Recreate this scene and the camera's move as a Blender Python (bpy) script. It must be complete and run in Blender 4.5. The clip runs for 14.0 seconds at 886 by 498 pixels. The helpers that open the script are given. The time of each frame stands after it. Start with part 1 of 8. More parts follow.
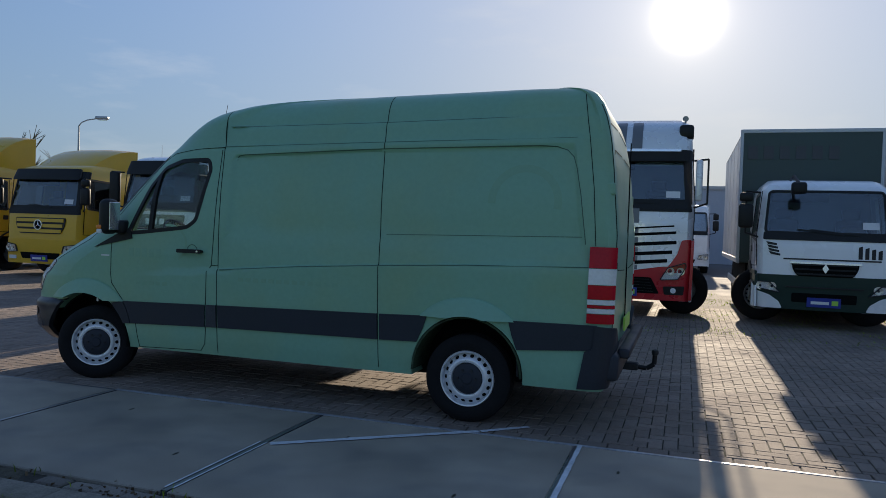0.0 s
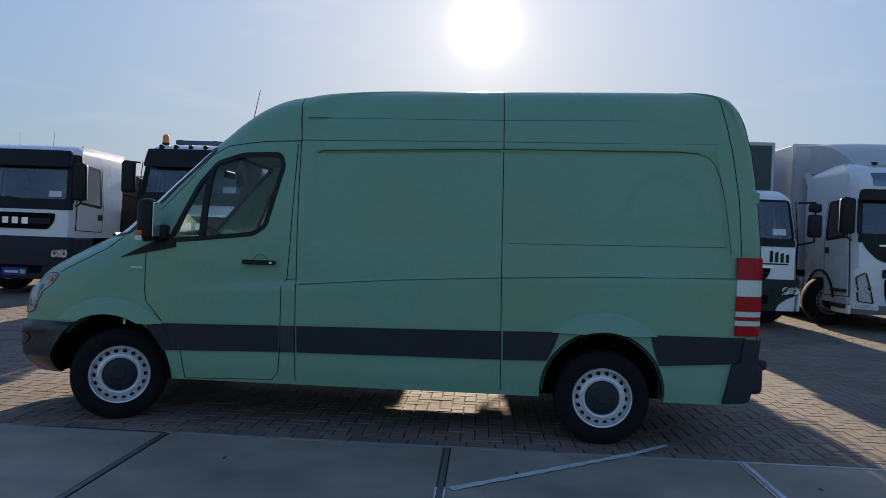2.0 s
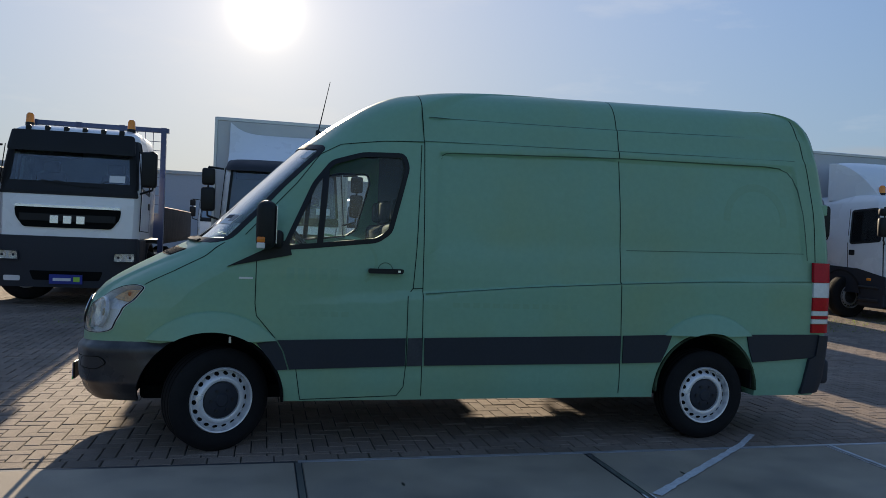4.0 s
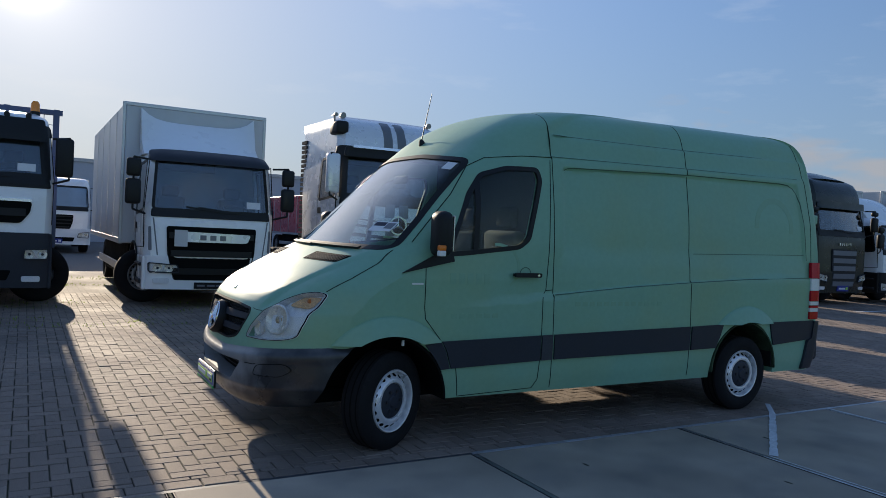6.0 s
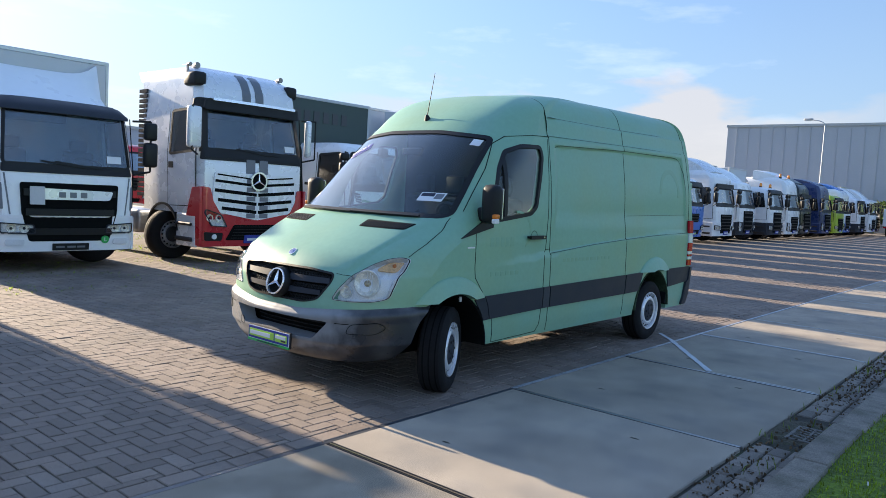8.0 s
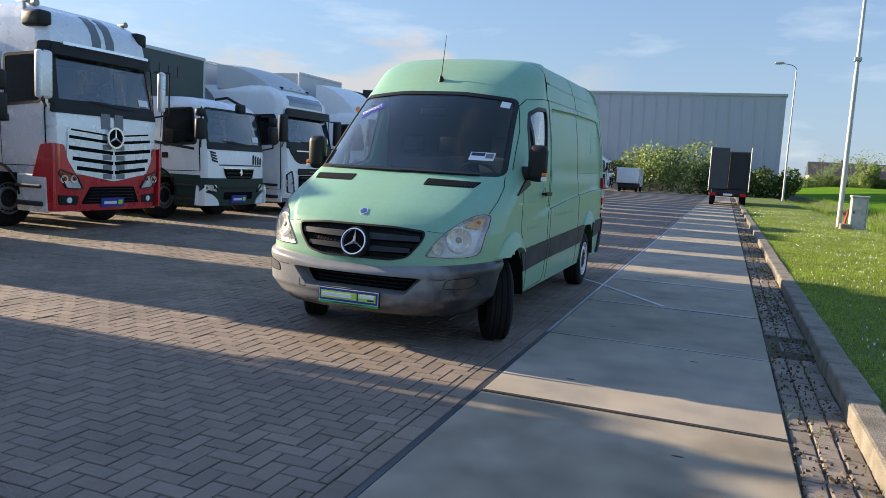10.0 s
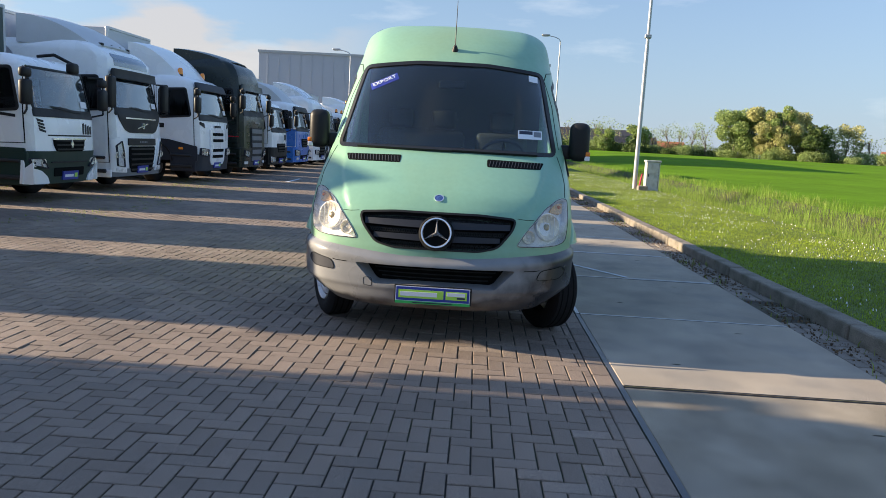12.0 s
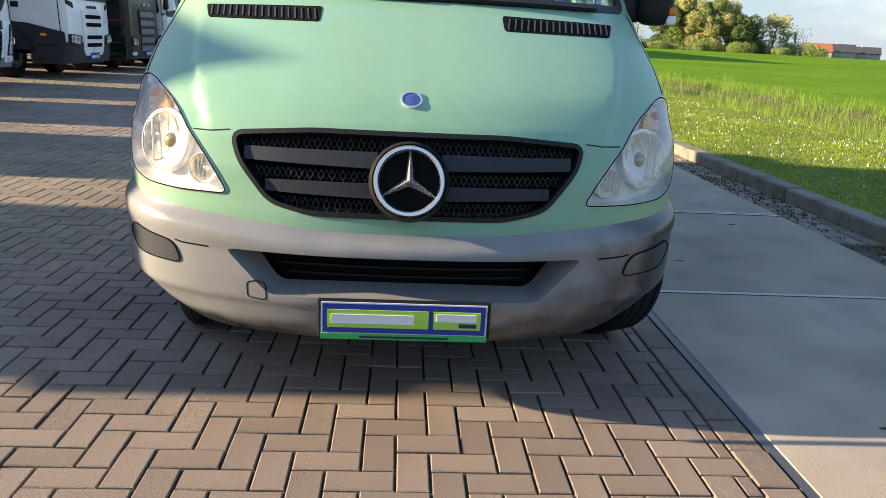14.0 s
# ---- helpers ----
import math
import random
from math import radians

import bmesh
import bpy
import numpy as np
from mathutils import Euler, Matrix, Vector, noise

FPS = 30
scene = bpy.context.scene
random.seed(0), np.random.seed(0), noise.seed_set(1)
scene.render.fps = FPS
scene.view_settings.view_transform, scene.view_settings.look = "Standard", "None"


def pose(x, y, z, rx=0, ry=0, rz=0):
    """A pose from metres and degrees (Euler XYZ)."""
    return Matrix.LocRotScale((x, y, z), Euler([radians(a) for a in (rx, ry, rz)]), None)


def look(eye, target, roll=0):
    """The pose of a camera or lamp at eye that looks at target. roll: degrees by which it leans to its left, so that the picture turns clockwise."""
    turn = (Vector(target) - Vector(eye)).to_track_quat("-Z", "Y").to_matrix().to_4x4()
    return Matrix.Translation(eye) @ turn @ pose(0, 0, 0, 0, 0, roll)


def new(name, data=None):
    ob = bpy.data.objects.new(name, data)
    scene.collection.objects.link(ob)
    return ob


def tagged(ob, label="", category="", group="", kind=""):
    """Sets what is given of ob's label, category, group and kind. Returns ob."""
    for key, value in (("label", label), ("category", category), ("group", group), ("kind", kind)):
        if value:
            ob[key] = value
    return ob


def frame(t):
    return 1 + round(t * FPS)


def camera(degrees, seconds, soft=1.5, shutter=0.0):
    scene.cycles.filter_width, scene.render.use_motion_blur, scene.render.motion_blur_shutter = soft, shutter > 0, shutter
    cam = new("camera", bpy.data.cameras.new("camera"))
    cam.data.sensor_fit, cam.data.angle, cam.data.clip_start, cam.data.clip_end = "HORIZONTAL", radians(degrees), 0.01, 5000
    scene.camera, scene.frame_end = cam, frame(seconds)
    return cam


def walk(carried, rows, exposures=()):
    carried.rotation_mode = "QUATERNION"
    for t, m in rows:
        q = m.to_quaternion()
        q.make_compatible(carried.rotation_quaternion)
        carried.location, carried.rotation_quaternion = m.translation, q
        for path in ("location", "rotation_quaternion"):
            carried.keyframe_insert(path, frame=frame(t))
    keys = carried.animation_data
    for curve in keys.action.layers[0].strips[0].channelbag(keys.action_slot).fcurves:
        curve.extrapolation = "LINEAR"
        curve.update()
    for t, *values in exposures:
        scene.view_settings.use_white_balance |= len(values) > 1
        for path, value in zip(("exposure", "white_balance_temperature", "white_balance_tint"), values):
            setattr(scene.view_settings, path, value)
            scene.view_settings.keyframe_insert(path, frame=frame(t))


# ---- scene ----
cam = camera(62.2, 14.0, soft=0.5)
METRES, EYE, TILT, LEAN, TURN = 18.072, 1.5, 0.0, 0.0, 18.3
ROWS = [
    (0.0, 0.0, 0.0, 0.0, 0.05, -1.44, -1.86),
    (0.5, -0.0368, 0.0083, -0.0003, -3.35, -1.07, -1.89),
    (1.0, -0.0699, 0.0202, -0.0031, -6.38, -0.89, -1.93),
    (1.5, -0.102, 0.0303, -0.0023, -10.34, -0.96, -2.02),
    (2.0, -0.1306, 0.0478, -0.0006, -15.15, -0.98, -2.14),
    (2.5, -0.1628, 0.0649, -0.0023, -19.82, -1.02, -2.24),
    (3.0, -0.1913, 0.0812, -0.0006, -23.88, -1.16, -2.32),
    (3.5, -0.2255, 0.0963, 0.0009, -27.88, -1.2, -2.4),
    (4.0, -0.2559, 0.1094, 0.0007, -32.02, -1.08, -2.46),
    (6.5, -0.4101, 0.1975, 0.003, -52.34, -1.97, -2.86),
    (7.0, -0.4386, 0.2153, 0.0033, -57.26, -2.87, -2.95),
    (7.5, -0.4598, 0.2392, 0.0035, -62.78, -3.7, -3.05),
    (8.0, -0.4823, 0.2657, 0.0058, -67.73, -4.41, -3.1),
    (10.5, -0.5287, 0.4351, -0.0026, -92.3, -6.98, -3.2),
    (11.0, -0.5231, 0.4701, -0.0009, -97.35, -7.44, -3.19),
    (11.5, -0.5069, 0.5016, -0.0019, -102.12, -7.78, -3.16),
    (12.0, -0.4853, 0.5251, -0.0019, -105.7, -8.25, -3.12),
    (12.5, -0.4545, 0.5287, -0.0045, -108.16, -9.18, -3.02),
    (13.0, -0.4135, 0.5196, -0.0084, -109.81, -11.11, -2.95),
    (13.5, -0.3725, 0.5029, -0.011, -110.75, -13.48, -2.84),
    (14.0, -0.3312, 0.4902, -0.0131, -111.31, -15.96, -2.88),
]
EXPOSURES = [(0.0, 0.5, 6500, 10), (2.0, 0.58, 6600, 10), (3.0, 0.62, 6800, 10), (4.2, 0.58, 6800, 10), (6.5, 0.62, 6300, 10), (7.0, 1.1, 6400, 10), (7.5, 1.48, 6500, 10), (8.2, 1.58, 6700, 10), (10.5, 1.35, 6900, 10), (12.0, 1.4, 7000, 10), (13.0, 1.58, 7300, 10), (14.0, 1.66, 7600, 10)]
walk(cam, [(t, pose(0, 0, EYE, TILT, LEAN, TURN) @ pose(METRES * x, METRES * y, METRES * z, 90 + pitch, roll, yaw)) for t, x, y, z, yaw, pitch, roll in ROWS], EXPOSURES)

# ---- sky and sun ----
SUN_EL, SUN_AZ = radians(15.9), radians(90.5)
SUN_DIR = Vector((math.cos(SUN_EL) * math.cos(SUN_AZ), math.cos(SUN_EL) * math.sin(SUN_AZ), math.sin(SUN_EL)))


def make_world():
    world = bpy.data.worlds.new("world")
    world.use_nodes = True
    scene.world = world
    nt = world.node_tree
    nd, lk = nt.nodes, nt.links
    nd.clear()
    out = nd.new("ShaderNodeOutputWorld")
    bg = nd.new("ShaderNodeBackground")
    bg.inputs["Strength"].default_value = 0.10
    sky = nd.new("ShaderNodeTexSky")
    sky.sky_type = "NISHITA"
    sky.sun_disc = False
    sky.sun_elevation = SUN_EL
    sky.sun_rotation = radians(90) - SUN_AZ
    sky.air_density, sky.dust_density, sky.ozone_density = 1.0, 0.12, 2.4
    tc = nd.new("ShaderNodeTexCoord")
    # thin wind-drawn clouds
    mp = nd.new("ShaderNodeMapping")
    mp.inputs["Scale"].default_value = (2.2, 2.2, 9.0)
    mp.inputs["Location"].default_value = (0.3, 1.7, 0.2)
    no = nd.new("ShaderNodeTexNoise")
    no.inputs["Scale"].default_value = 1.6
    no.inputs["Detail"].default_value = 7.0
    no.inputs["Roughness"].default_value = 0.58
    ramp = nd.new("ShaderNodeMapRange")
    ramp.inputs["From Min"].default_value, ramp.inputs["From Max"].default_value = 0.56, 0.8
    ramp.inputs["To Min"].default_value, ramp.inputs["To Max"].default_value = 0.0, 0.25
    lk.new(tc.outputs["Generated"], mp.inputs["Vector"])
    lk.new(mp.outputs["Vector"], no.inputs["Vector"])
    lk.new(no.outputs["Fac"], ramp.inputs["Value"])
    mix = nd.new("ShaderNodeMix")
    mix.data_type = "RGBA"
    lk.new(ramp.outputs["Result"], mix.inputs["Factor"])
    deep = nd.new("ShaderNodeVectorMath")
    deep.operation = "MULTIPLY"
    deep.inputs[1].default_value = (0.9, 0.9, 1.0)
    lk.new(sky.outputs["Color"], deep.inputs[0])
    # haze takes the glare off the lowest part of the sky
    sepz = nd.new("ShaderNodeSeparateXYZ")
    lk.new(tc.outputs["Generated"], sepz.inputs[0])
    low = nd.new("ShaderNodeMapRange")
    low.inputs["From Min"].default_value, low.inputs["From Max"].default_value = 0.0, 0.5
    low.inputs["To Min"].default_value, low.inputs["To Max"].default_value = 0.58, 1.06
    lk.new(sepz.outputs["Z"], low.inputs["Value"])
    dim = nd.new("ShaderNodeVectorMath")
    dim.operation = "SCALE"
    lk.new(deep.outputs[0], dim.inputs[0])
    # sky overhead, out of view, brightened to lift the shaded sides
    high = nd.new("ShaderNodeMapRange")
    high.inputs["From Min"].default_value, high.inputs["From Max"].default_value = 0.42, 0.9
    high.inputs["To Min"].default_value, high.inputs["To Max"].default_value = 1.0, 1.5
    lk.new(sepz.outputs["Z"], high.inputs["Value"])
    bright = nd.new("ShaderNodeMath")
    bright.operation = "MULTIPLY"
    lk.new(low.outputs["Result"], bright.inputs[0])
    lk.new(high.outputs["Result"], bright.inputs[1])
    lk.new(bright.outputs[0], dim.inputs["Scale"])
    # distant haze keeps the horizon pale blue
    rim = nd.new("ShaderNodeMapRange")
    rim.inputs["From Min"].default_value, rim.inputs["From Max"].default_value = 0.0, 0.32
    rim.inputs["To Min"].default_value, rim.inputs["To Max"].default_value = 0.75, 0.0
    lk.new(sepz.outputs["Z"], rim.inputs["Value"])
    hmix = nd.new("ShaderNodeMix")
    hmix.data_type = "RGBA"
    lk.new(rim.outputs["Result"], hmix.inputs["Factor"])
    lk.new(dim.outputs[0], hmix.inputs["A"])
    hmix.inputs["B"].default_value = (1.4, 2.08, 3.2, 1)
    lk.new(hmix.outputs["Result"], mix.inputs["A"])
    mix.inputs["B"].default_value = (6.5, 6.4, 6.3, 1)
    # a low bank of cloud over the far end of the yard
    bank_map = nd.new("ShaderNodeMapping")
    bank_map.inputs["Scale"].default_value = (5.0, 5.0, 16.0)
    bank_noise = nd.new("ShaderNodeTexNoise")
    bank_noise.inputs["Scale"].default_value, bank_noise.inputs["Detail"].default_value = 1.3, 6.0
    lk.new(tc.outputs["Generated"], bank_map.inputs["Vector"])
    lk.new(bank_map.outputs["Vector"], bank_noise.inputs["Vector"])
    where = nd.new("ShaderNodeVectorMath")
    where.operation = "DOT_PRODUCT"
    where.inputs[1].default_value = Vector((0.87, 0.475, 0.09)).normalized()
    lk.new(tc.outputs["Generated"], where.inputs[0])
    reach = nd.new("ShaderNodeMapRange")
    reach.inputs["From Min"].default_value, reach.inputs["From Max"].default_value = 0.93, 0.985
    lk.new(where.outputs["Value"], reach.inputs["Value"])
    rise = nd.new("ShaderNodeMath")
    rise.operation = "MULTIPLY_ADD"
    rise.inputs[1].default_value = 0.27
    lk.new(bank_noise.outputs["Fac"], rise.inputs[0])
    drop = nd.new("ShaderNodeMath")
    drop.operation = "MULTIPLY"
    drop.inputs[1].default_value = -1.0
    lk.new(sepz.outputs["Z"], drop.inputs[0])
    lk.new(drop.outputs[0], rise.inputs[2])
    body_ = nd.new("ShaderNodeMapRange")
    body_.inputs["From Min"].default_value, body_.inputs["From Max"].default_value = -0.005, 0.03
    body_.inputs["To Max"].default_value = 0.7
    lk.new(rise.outputs[0], body_.inputs["Value"])
    cover = nd.new("ShaderNodeMath")
    cover.operation = "MULTIPLY"
    lk.new(body_.outputs["Result"], cover.inputs[0])
    lk.new(reach.outputs["Result"], cover.inputs[1])
    bankmix = nd.new("ShaderNodeMix")
    bankmix.data_type = "RGBA"
    lk.new(cover.outputs[0], bankmix.inputs["Factor"])
    lk.new(mix.outputs["Result"], bankmix.inputs["A"])
    bankmix.inputs["B"].default_value = (2.9, 2.75, 2.75, 1)
    # sunlight scattered forwards by the thin haze round the sun
    dot = nd.new("ShaderNodeVectorMath")
    dot.operation = "DOT_PRODUCT"
    dot.inputs[1].default_value = SUN_DIR
    nrm = nd.new("ShaderNodeVectorMath")
    nrm.operation = "NORMALIZE"
    lk.new(tc.outputs["Generated"], nrm.inputs[0])
    lk.new(nrm.outputs[0], dot.inputs[0])
    clampz = nd.new("ShaderNodeMath")
    clampz.operation = "MAXIMUM"
    clampz.inputs[1].default_value = 0.0
    lk.new(dot.outputs["Value"], clampz.inputs[0])
    total = None
    for power, amount in ((4200.0, 90.0), (1300.0, 5.0), (300.0, 2.2), (50.0, 1.5), (14.0, 0.8)):
        pw = nd.new("ShaderNodeMath")
        pw.operation = "POWER"
        pw.inputs[1].default_value = power
        lk.new(clampz.outputs[0], pw.inputs[0])
        ml = nd.new("ShaderNodeMath")
        ml.operation = "MULTIPLY_ADD"
        ml.inputs[1].default_value = amount
        ml.inputs[2].default_value = 0.0
        lk.new(pw.outputs[0], ml.inputs[0])
        if total:
            lk.new(total.outputs[0], ml.inputs[2])
        total = ml
    tint = nd.new("ShaderNodeVectorMath")
    tint.operation = "SCALE"
    tint.inputs[0].default_value = (1.0, 0.86, 0.66)
    lk.new(total.outputs[0], tint.inputs["Scale"])
    add = nd.new("ShaderNodeVectorMath")
    add.operation = "ADD"
    lk.new(bankmix.outputs["Result"], add.inputs[0])
    lk.new(tint.outputs[0], add.inputs[1])
    # pale haze takes the blue out of the sky towards the sun
    hz = nd.new("ShaderNodeMath")
    hz.operation = "POWER"
    hz.inputs[1].default_value = 7.0
    lk.new(clampz.outputs[0], hz.inputs[0])
    hm = nd.new("ShaderNodeMath")
    hm.operation = "MULTIPLY"
    hm.inputs[1].default_value = 0.48
    lk.new(hz.outputs[0], hm.inputs[0])
    veil = nd.new("ShaderNodeMix")
    veil.data_type = "RGBA"
    lk.new(hm.outputs[0], veil.inputs["Factor"])
    lk.new(add.outputs[0], veil.inputs["A"])
    veil.inputs["B"].default_value = (3.8, 3.65, 3.45, 1)
    lk.new(veil.outputs["Result"], bg.inputs["Color"])
    lk.new(bg.outputs[0], out.inputs["Surface"])


make_world()
sun = new("sun", bpy.data.lights.new("sun", "SUN"))
sun.data.energy, sun.data.angle, sun.data.color = 4.8, radians(0.6), (1.0, 0.84, 0.64)
sun.matrix_world = look(SUN_DIR * 100, (0, 0, 0))

# ---- materials ----
def mat(name, color, rough=0.5, metal=0.0, var=0.12, scale=3.0, fine=60.0, bump=0.0, bump_scale=None, spec=0.5, coat=0.0, random_by="", rvar=0.1, leafy=0.0, second=None, second_amount=0.0, second_scale=1.0, speckle=0.0, speckle_scale=260.0, coat_rough=0.12):
    """A principled material with coarse stains, fine grain, piece-to-piece change and relief."""
    m = bpy.data.materials.new(name)
    m.use_nodes = True
    nt = m.node_tree
    nd, lk = nt.nodes, nt.links
    b = nd["Principled BSDF"]
    b.inputs["Metallic"].default_value = metal
    b.inputs["Specular IOR Level"].default_value = spec
    b.inputs["Coat Weight"].default_value = coat
    b.inputs["Coat Roughness"].default_value = coat_rough
    tc = nd.new("ShaderNodeTexCoord")
    n1 = nd.new("ShaderNodeTexNoise")
    n1.inputs["Scale"].default_value, n1.inputs["Detail"].default_value = scale, 5.0
    n2 = nd.new("ShaderNodeTexNoise")
    n2.inputs["Scale"].default_value, n2.inputs["Detail"].default_value = fine, 3.0
    for n in (n1, n2):
        lk.new(tc.outputs["Object"], n.inputs["Vector"])
    s = nd.new("ShaderNodeMath")
    s.operation = "ADD"
    lk.new(n1.outputs["Fac"], s.inputs[0])
    lk.new(n2.outputs["Fac"], s.inputs[1])
    r = nd.new("ShaderNodeMapRange")
    r.inputs["From Min"].default_value, r.inputs["From Max"].default_value = 0.6, 1.4
    r.inputs["To Min"].default_value, r.inputs["To Max"].default_value = 1 - var, 1 + var
    lk.new(s.outputs[0], r.inputs["Value"])
    value = r.outputs["Result"]
    if random_by:
        if random_by == "object":
            oi = nd.new("ShaderNodeObjectInfo")
            rnd = oi.outputs["Random"]
        else:
            ge = nd.new("ShaderNodeNewGeometry")
            rnd = ge.outputs["Random Per Island"]
        rr = nd.new("ShaderNodeMapRange")
        rr.inputs["To Min"].default_value, rr.inputs["To Max"].default_value = 1 - rvar, 1 + rvar
        lk.new(rnd, rr.inputs["Value"])
        mm = nd.new("ShaderNodeMath")
        mm.operation = "MULTIPLY"
        lk.new(value, mm.inputs[0])
        lk.new(rr.outputs["Result"], mm.inputs[1])
        value = mm.outputs[0]
    base = nd.new("ShaderNodeRGB")
    base.outputs[0].default_value = (*color, 1)
    col = base.outputs[0]
    if second:
        n3 = nd.new("ShaderNodeTexNoise")
        n3.inputs["Scale"].default_value, n3.inputs["Detail"].default_value = second_scale, 6.0
        lk.new(tc.outputs["Object"], n3.inputs["Vector"])
        r3 = nd.new("ShaderNodeMapRange")
        r3.inputs["From Min"].default_value, r3.inputs["From Max"].default_value = 0.45, 0.7
        r3.inputs["To Max"].default_value = second_amount
        lk.new(n3.outputs["Fac"], r3.inputs["Value"])
        mx = nd.new("ShaderNodeMix")
        mx.data_type = "RGBA"
        lk.new(r3.outputs["Result"], mx.inputs["Factor"])
        lk.new(col, mx.inputs["A"])
        mx.inputs["B"].default_value = (*second, 1)
        col = mx.outputs["Result"]
    if speckle:
        vo = nd.new("ShaderNodeTexNoise")
        vo.inputs["Scale"].default_value, vo.inputs["Detail"].default_value, vo.inputs["Roughness"].default_value = speckle_scale, 2.0, 0.7
        lk.new(tc.outputs["Object"], vo.inputs["Vector"])
        sr = nd.new("ShaderNodeMapRange")
        sr.inputs["From Min"].default_value, sr.inputs["From Max"].default_value = 0.36, 0.66
        sr.inputs["To Min"].default_value, sr.inputs["To Max"].default_value = 1 - speckle, 1 + speckle
        lk.new(vo.outputs["Fac"], sr.inputs["Value"])
        sm = nd.new("ShaderNodeMath")
        sm.operation = "MULTIPLY"
        lk.new(value, sm.inputs[0])
        lk.new(sr.outputs["Result"], sm.inputs[1])
        value = sm.outputs[0]
    vm = nd.new("ShaderNodeVectorMath")
    vm.operation = "SCALE"
    lk.new(col, vm.inputs[0])
    lk.new(value, vm.inputs["Scale"])
    lk.new(vm.outputs[0], b.inputs["Base Color"])
    rg = nd.new("ShaderNodeMapRange")
    rg.inputs["From Min"].default_value, rg.inputs["From Max"].default_value = 0.3, 0.7
    rg.inputs["To Min"].default_value, rg.inputs["To Max"].default_value = max(0.02, rough - 0.08), min(1.0, rough + 0.08)
    lk.new(n1.outputs["Fac"], rg.inputs["Value"])
    lk.new(rg.outputs["Result"], b.inputs["Roughness"])
    if bump:
        bp = nd.new("ShaderNodeBump")
        bp.inputs["Strength"].default_value = bump
        bp.inputs["Distance"].default_value = 0.01
        if bump_scale:
            n4 = nd.new("ShaderNodeTexNoise")
            n4.inputs["Scale"].default_value, n4.inputs["Detail"].default_value = bump_scale, 4.0
            lk.new(tc.outputs["Object"], n4.inputs["Vector"])
            lk.new(n4.outputs["Fac"], bp.inputs["Height"])
        else:
            lk.new(n2.outputs["Fac"], bp.inputs["Height"])
        lk.new(bp.outputs[0], b.inputs["Normal"])
    if leafy:
        tl = nd.new("ShaderNodeBsdfTranslucent")
        lk.new(vm.outputs[0], tl.inputs["Color"])
        ms = nd.new("ShaderNodeMixShader")
        ms.inputs[0].default_value = leafy
        lk.new(b.outputs[0], ms.inputs[1])
        lk.new(tl.outputs[0], ms.inputs[2])
        lk.new(ms.outputs[0], nd["Material Output"].inputs["Surface"])
    return m


def glass_mat(name, tint=(0.85, 0.92, 0.9), clear=0.8, rough=0.0, dust=0.0):
    """Thin pane: lets light pass with a tint and mirrors at a slant."""
    m = bpy.data.materials.new(name)
    m.use_nodes = True
    nt = m.node_tree
    nd, lk = nt.nodes, nt.links
    nd.clear()
    out = nd.new("ShaderNodeOutputMaterial")
    tr = nd.new("ShaderNodeBsdfTransparent")
    tr.inputs["Color"].default_value = (*[c * clear for c in tint], 1)
    gl = nd.new("ShaderNodeBsdfGlossy")
    gl.inputs["Roughness"].default_value = rough + 0.02
    fr = nd.new("ShaderNodeLayerWeight")
    fr.inputs["Blend"].default_value = 0.5
    pw = nd.new("ShaderNodeMath")
    pw.operation = "POWER"
    pw.inputs[1].default_value = 4.0
    ma = nd.new("ShaderNodeMath")
    ma.operation = "MULTIPLY_ADD"
    ma.inputs[1].default_value, ma.inputs[2].default_value = 2.0, 0.022
    lk.new(fr.outputs["Facing"], pw.inputs[0])
    lk.new(pw.outputs[0], ma.inputs[0])
    mx = nd.new("ShaderNodeMixShader")
    lk.new(ma.outputs[0], mx.inputs[0])
    lk.new(tr.outputs[0], mx.inputs[1])
    lk.new(gl.outputs[0], mx.inputs[2])
    last = mx
    if dust:
        di, tl, half, md = nd.new("ShaderNodeBsdfDiffuse"), nd.new("ShaderNodeBsdfTranslucent"), nd.new("ShaderNodeMixShader"), nd.new("ShaderNodeMixShader")
        for n in (di, tl):
            n.inputs["Color"].default_value = (0.6, 0.62, 0.6, 1)
        tc, no, ra = nd.new("ShaderNodeTexCoord"), nd.new("ShaderNodeTexNoise"), nd.new("ShaderNodeMapRange")
        no.inputs["Scale"].default_value, no.inputs["Detail"].default_value = 2.5, 6.0
        ra.inputs["From Min"].default_value, ra.inputs["From Max"].default_value = 0.3, 0.7
        ra.inputs["To Min"].default_value, ra.inputs["To Max"].default_value = dust * 0.5, dust * 1.5
        lk.new(tc.outputs["Object"], no.inputs["Vector"])
        lk.new(no.outputs["Fac"], ra.inputs["Value"])
        lk.new(ra.outputs["Result"], md.inputs[0])
        lk.new(di.outputs[0], half.inputs[1])
        lk.new(tl.outputs[0], half.inputs[2])
        lk.new(mx.outputs[0], md.inputs[1])
        lk.new(half.outputs[0], md.inputs[2])
        last = md
    lk.new(last.outputs[0], out.inputs["Surface"])
    return m


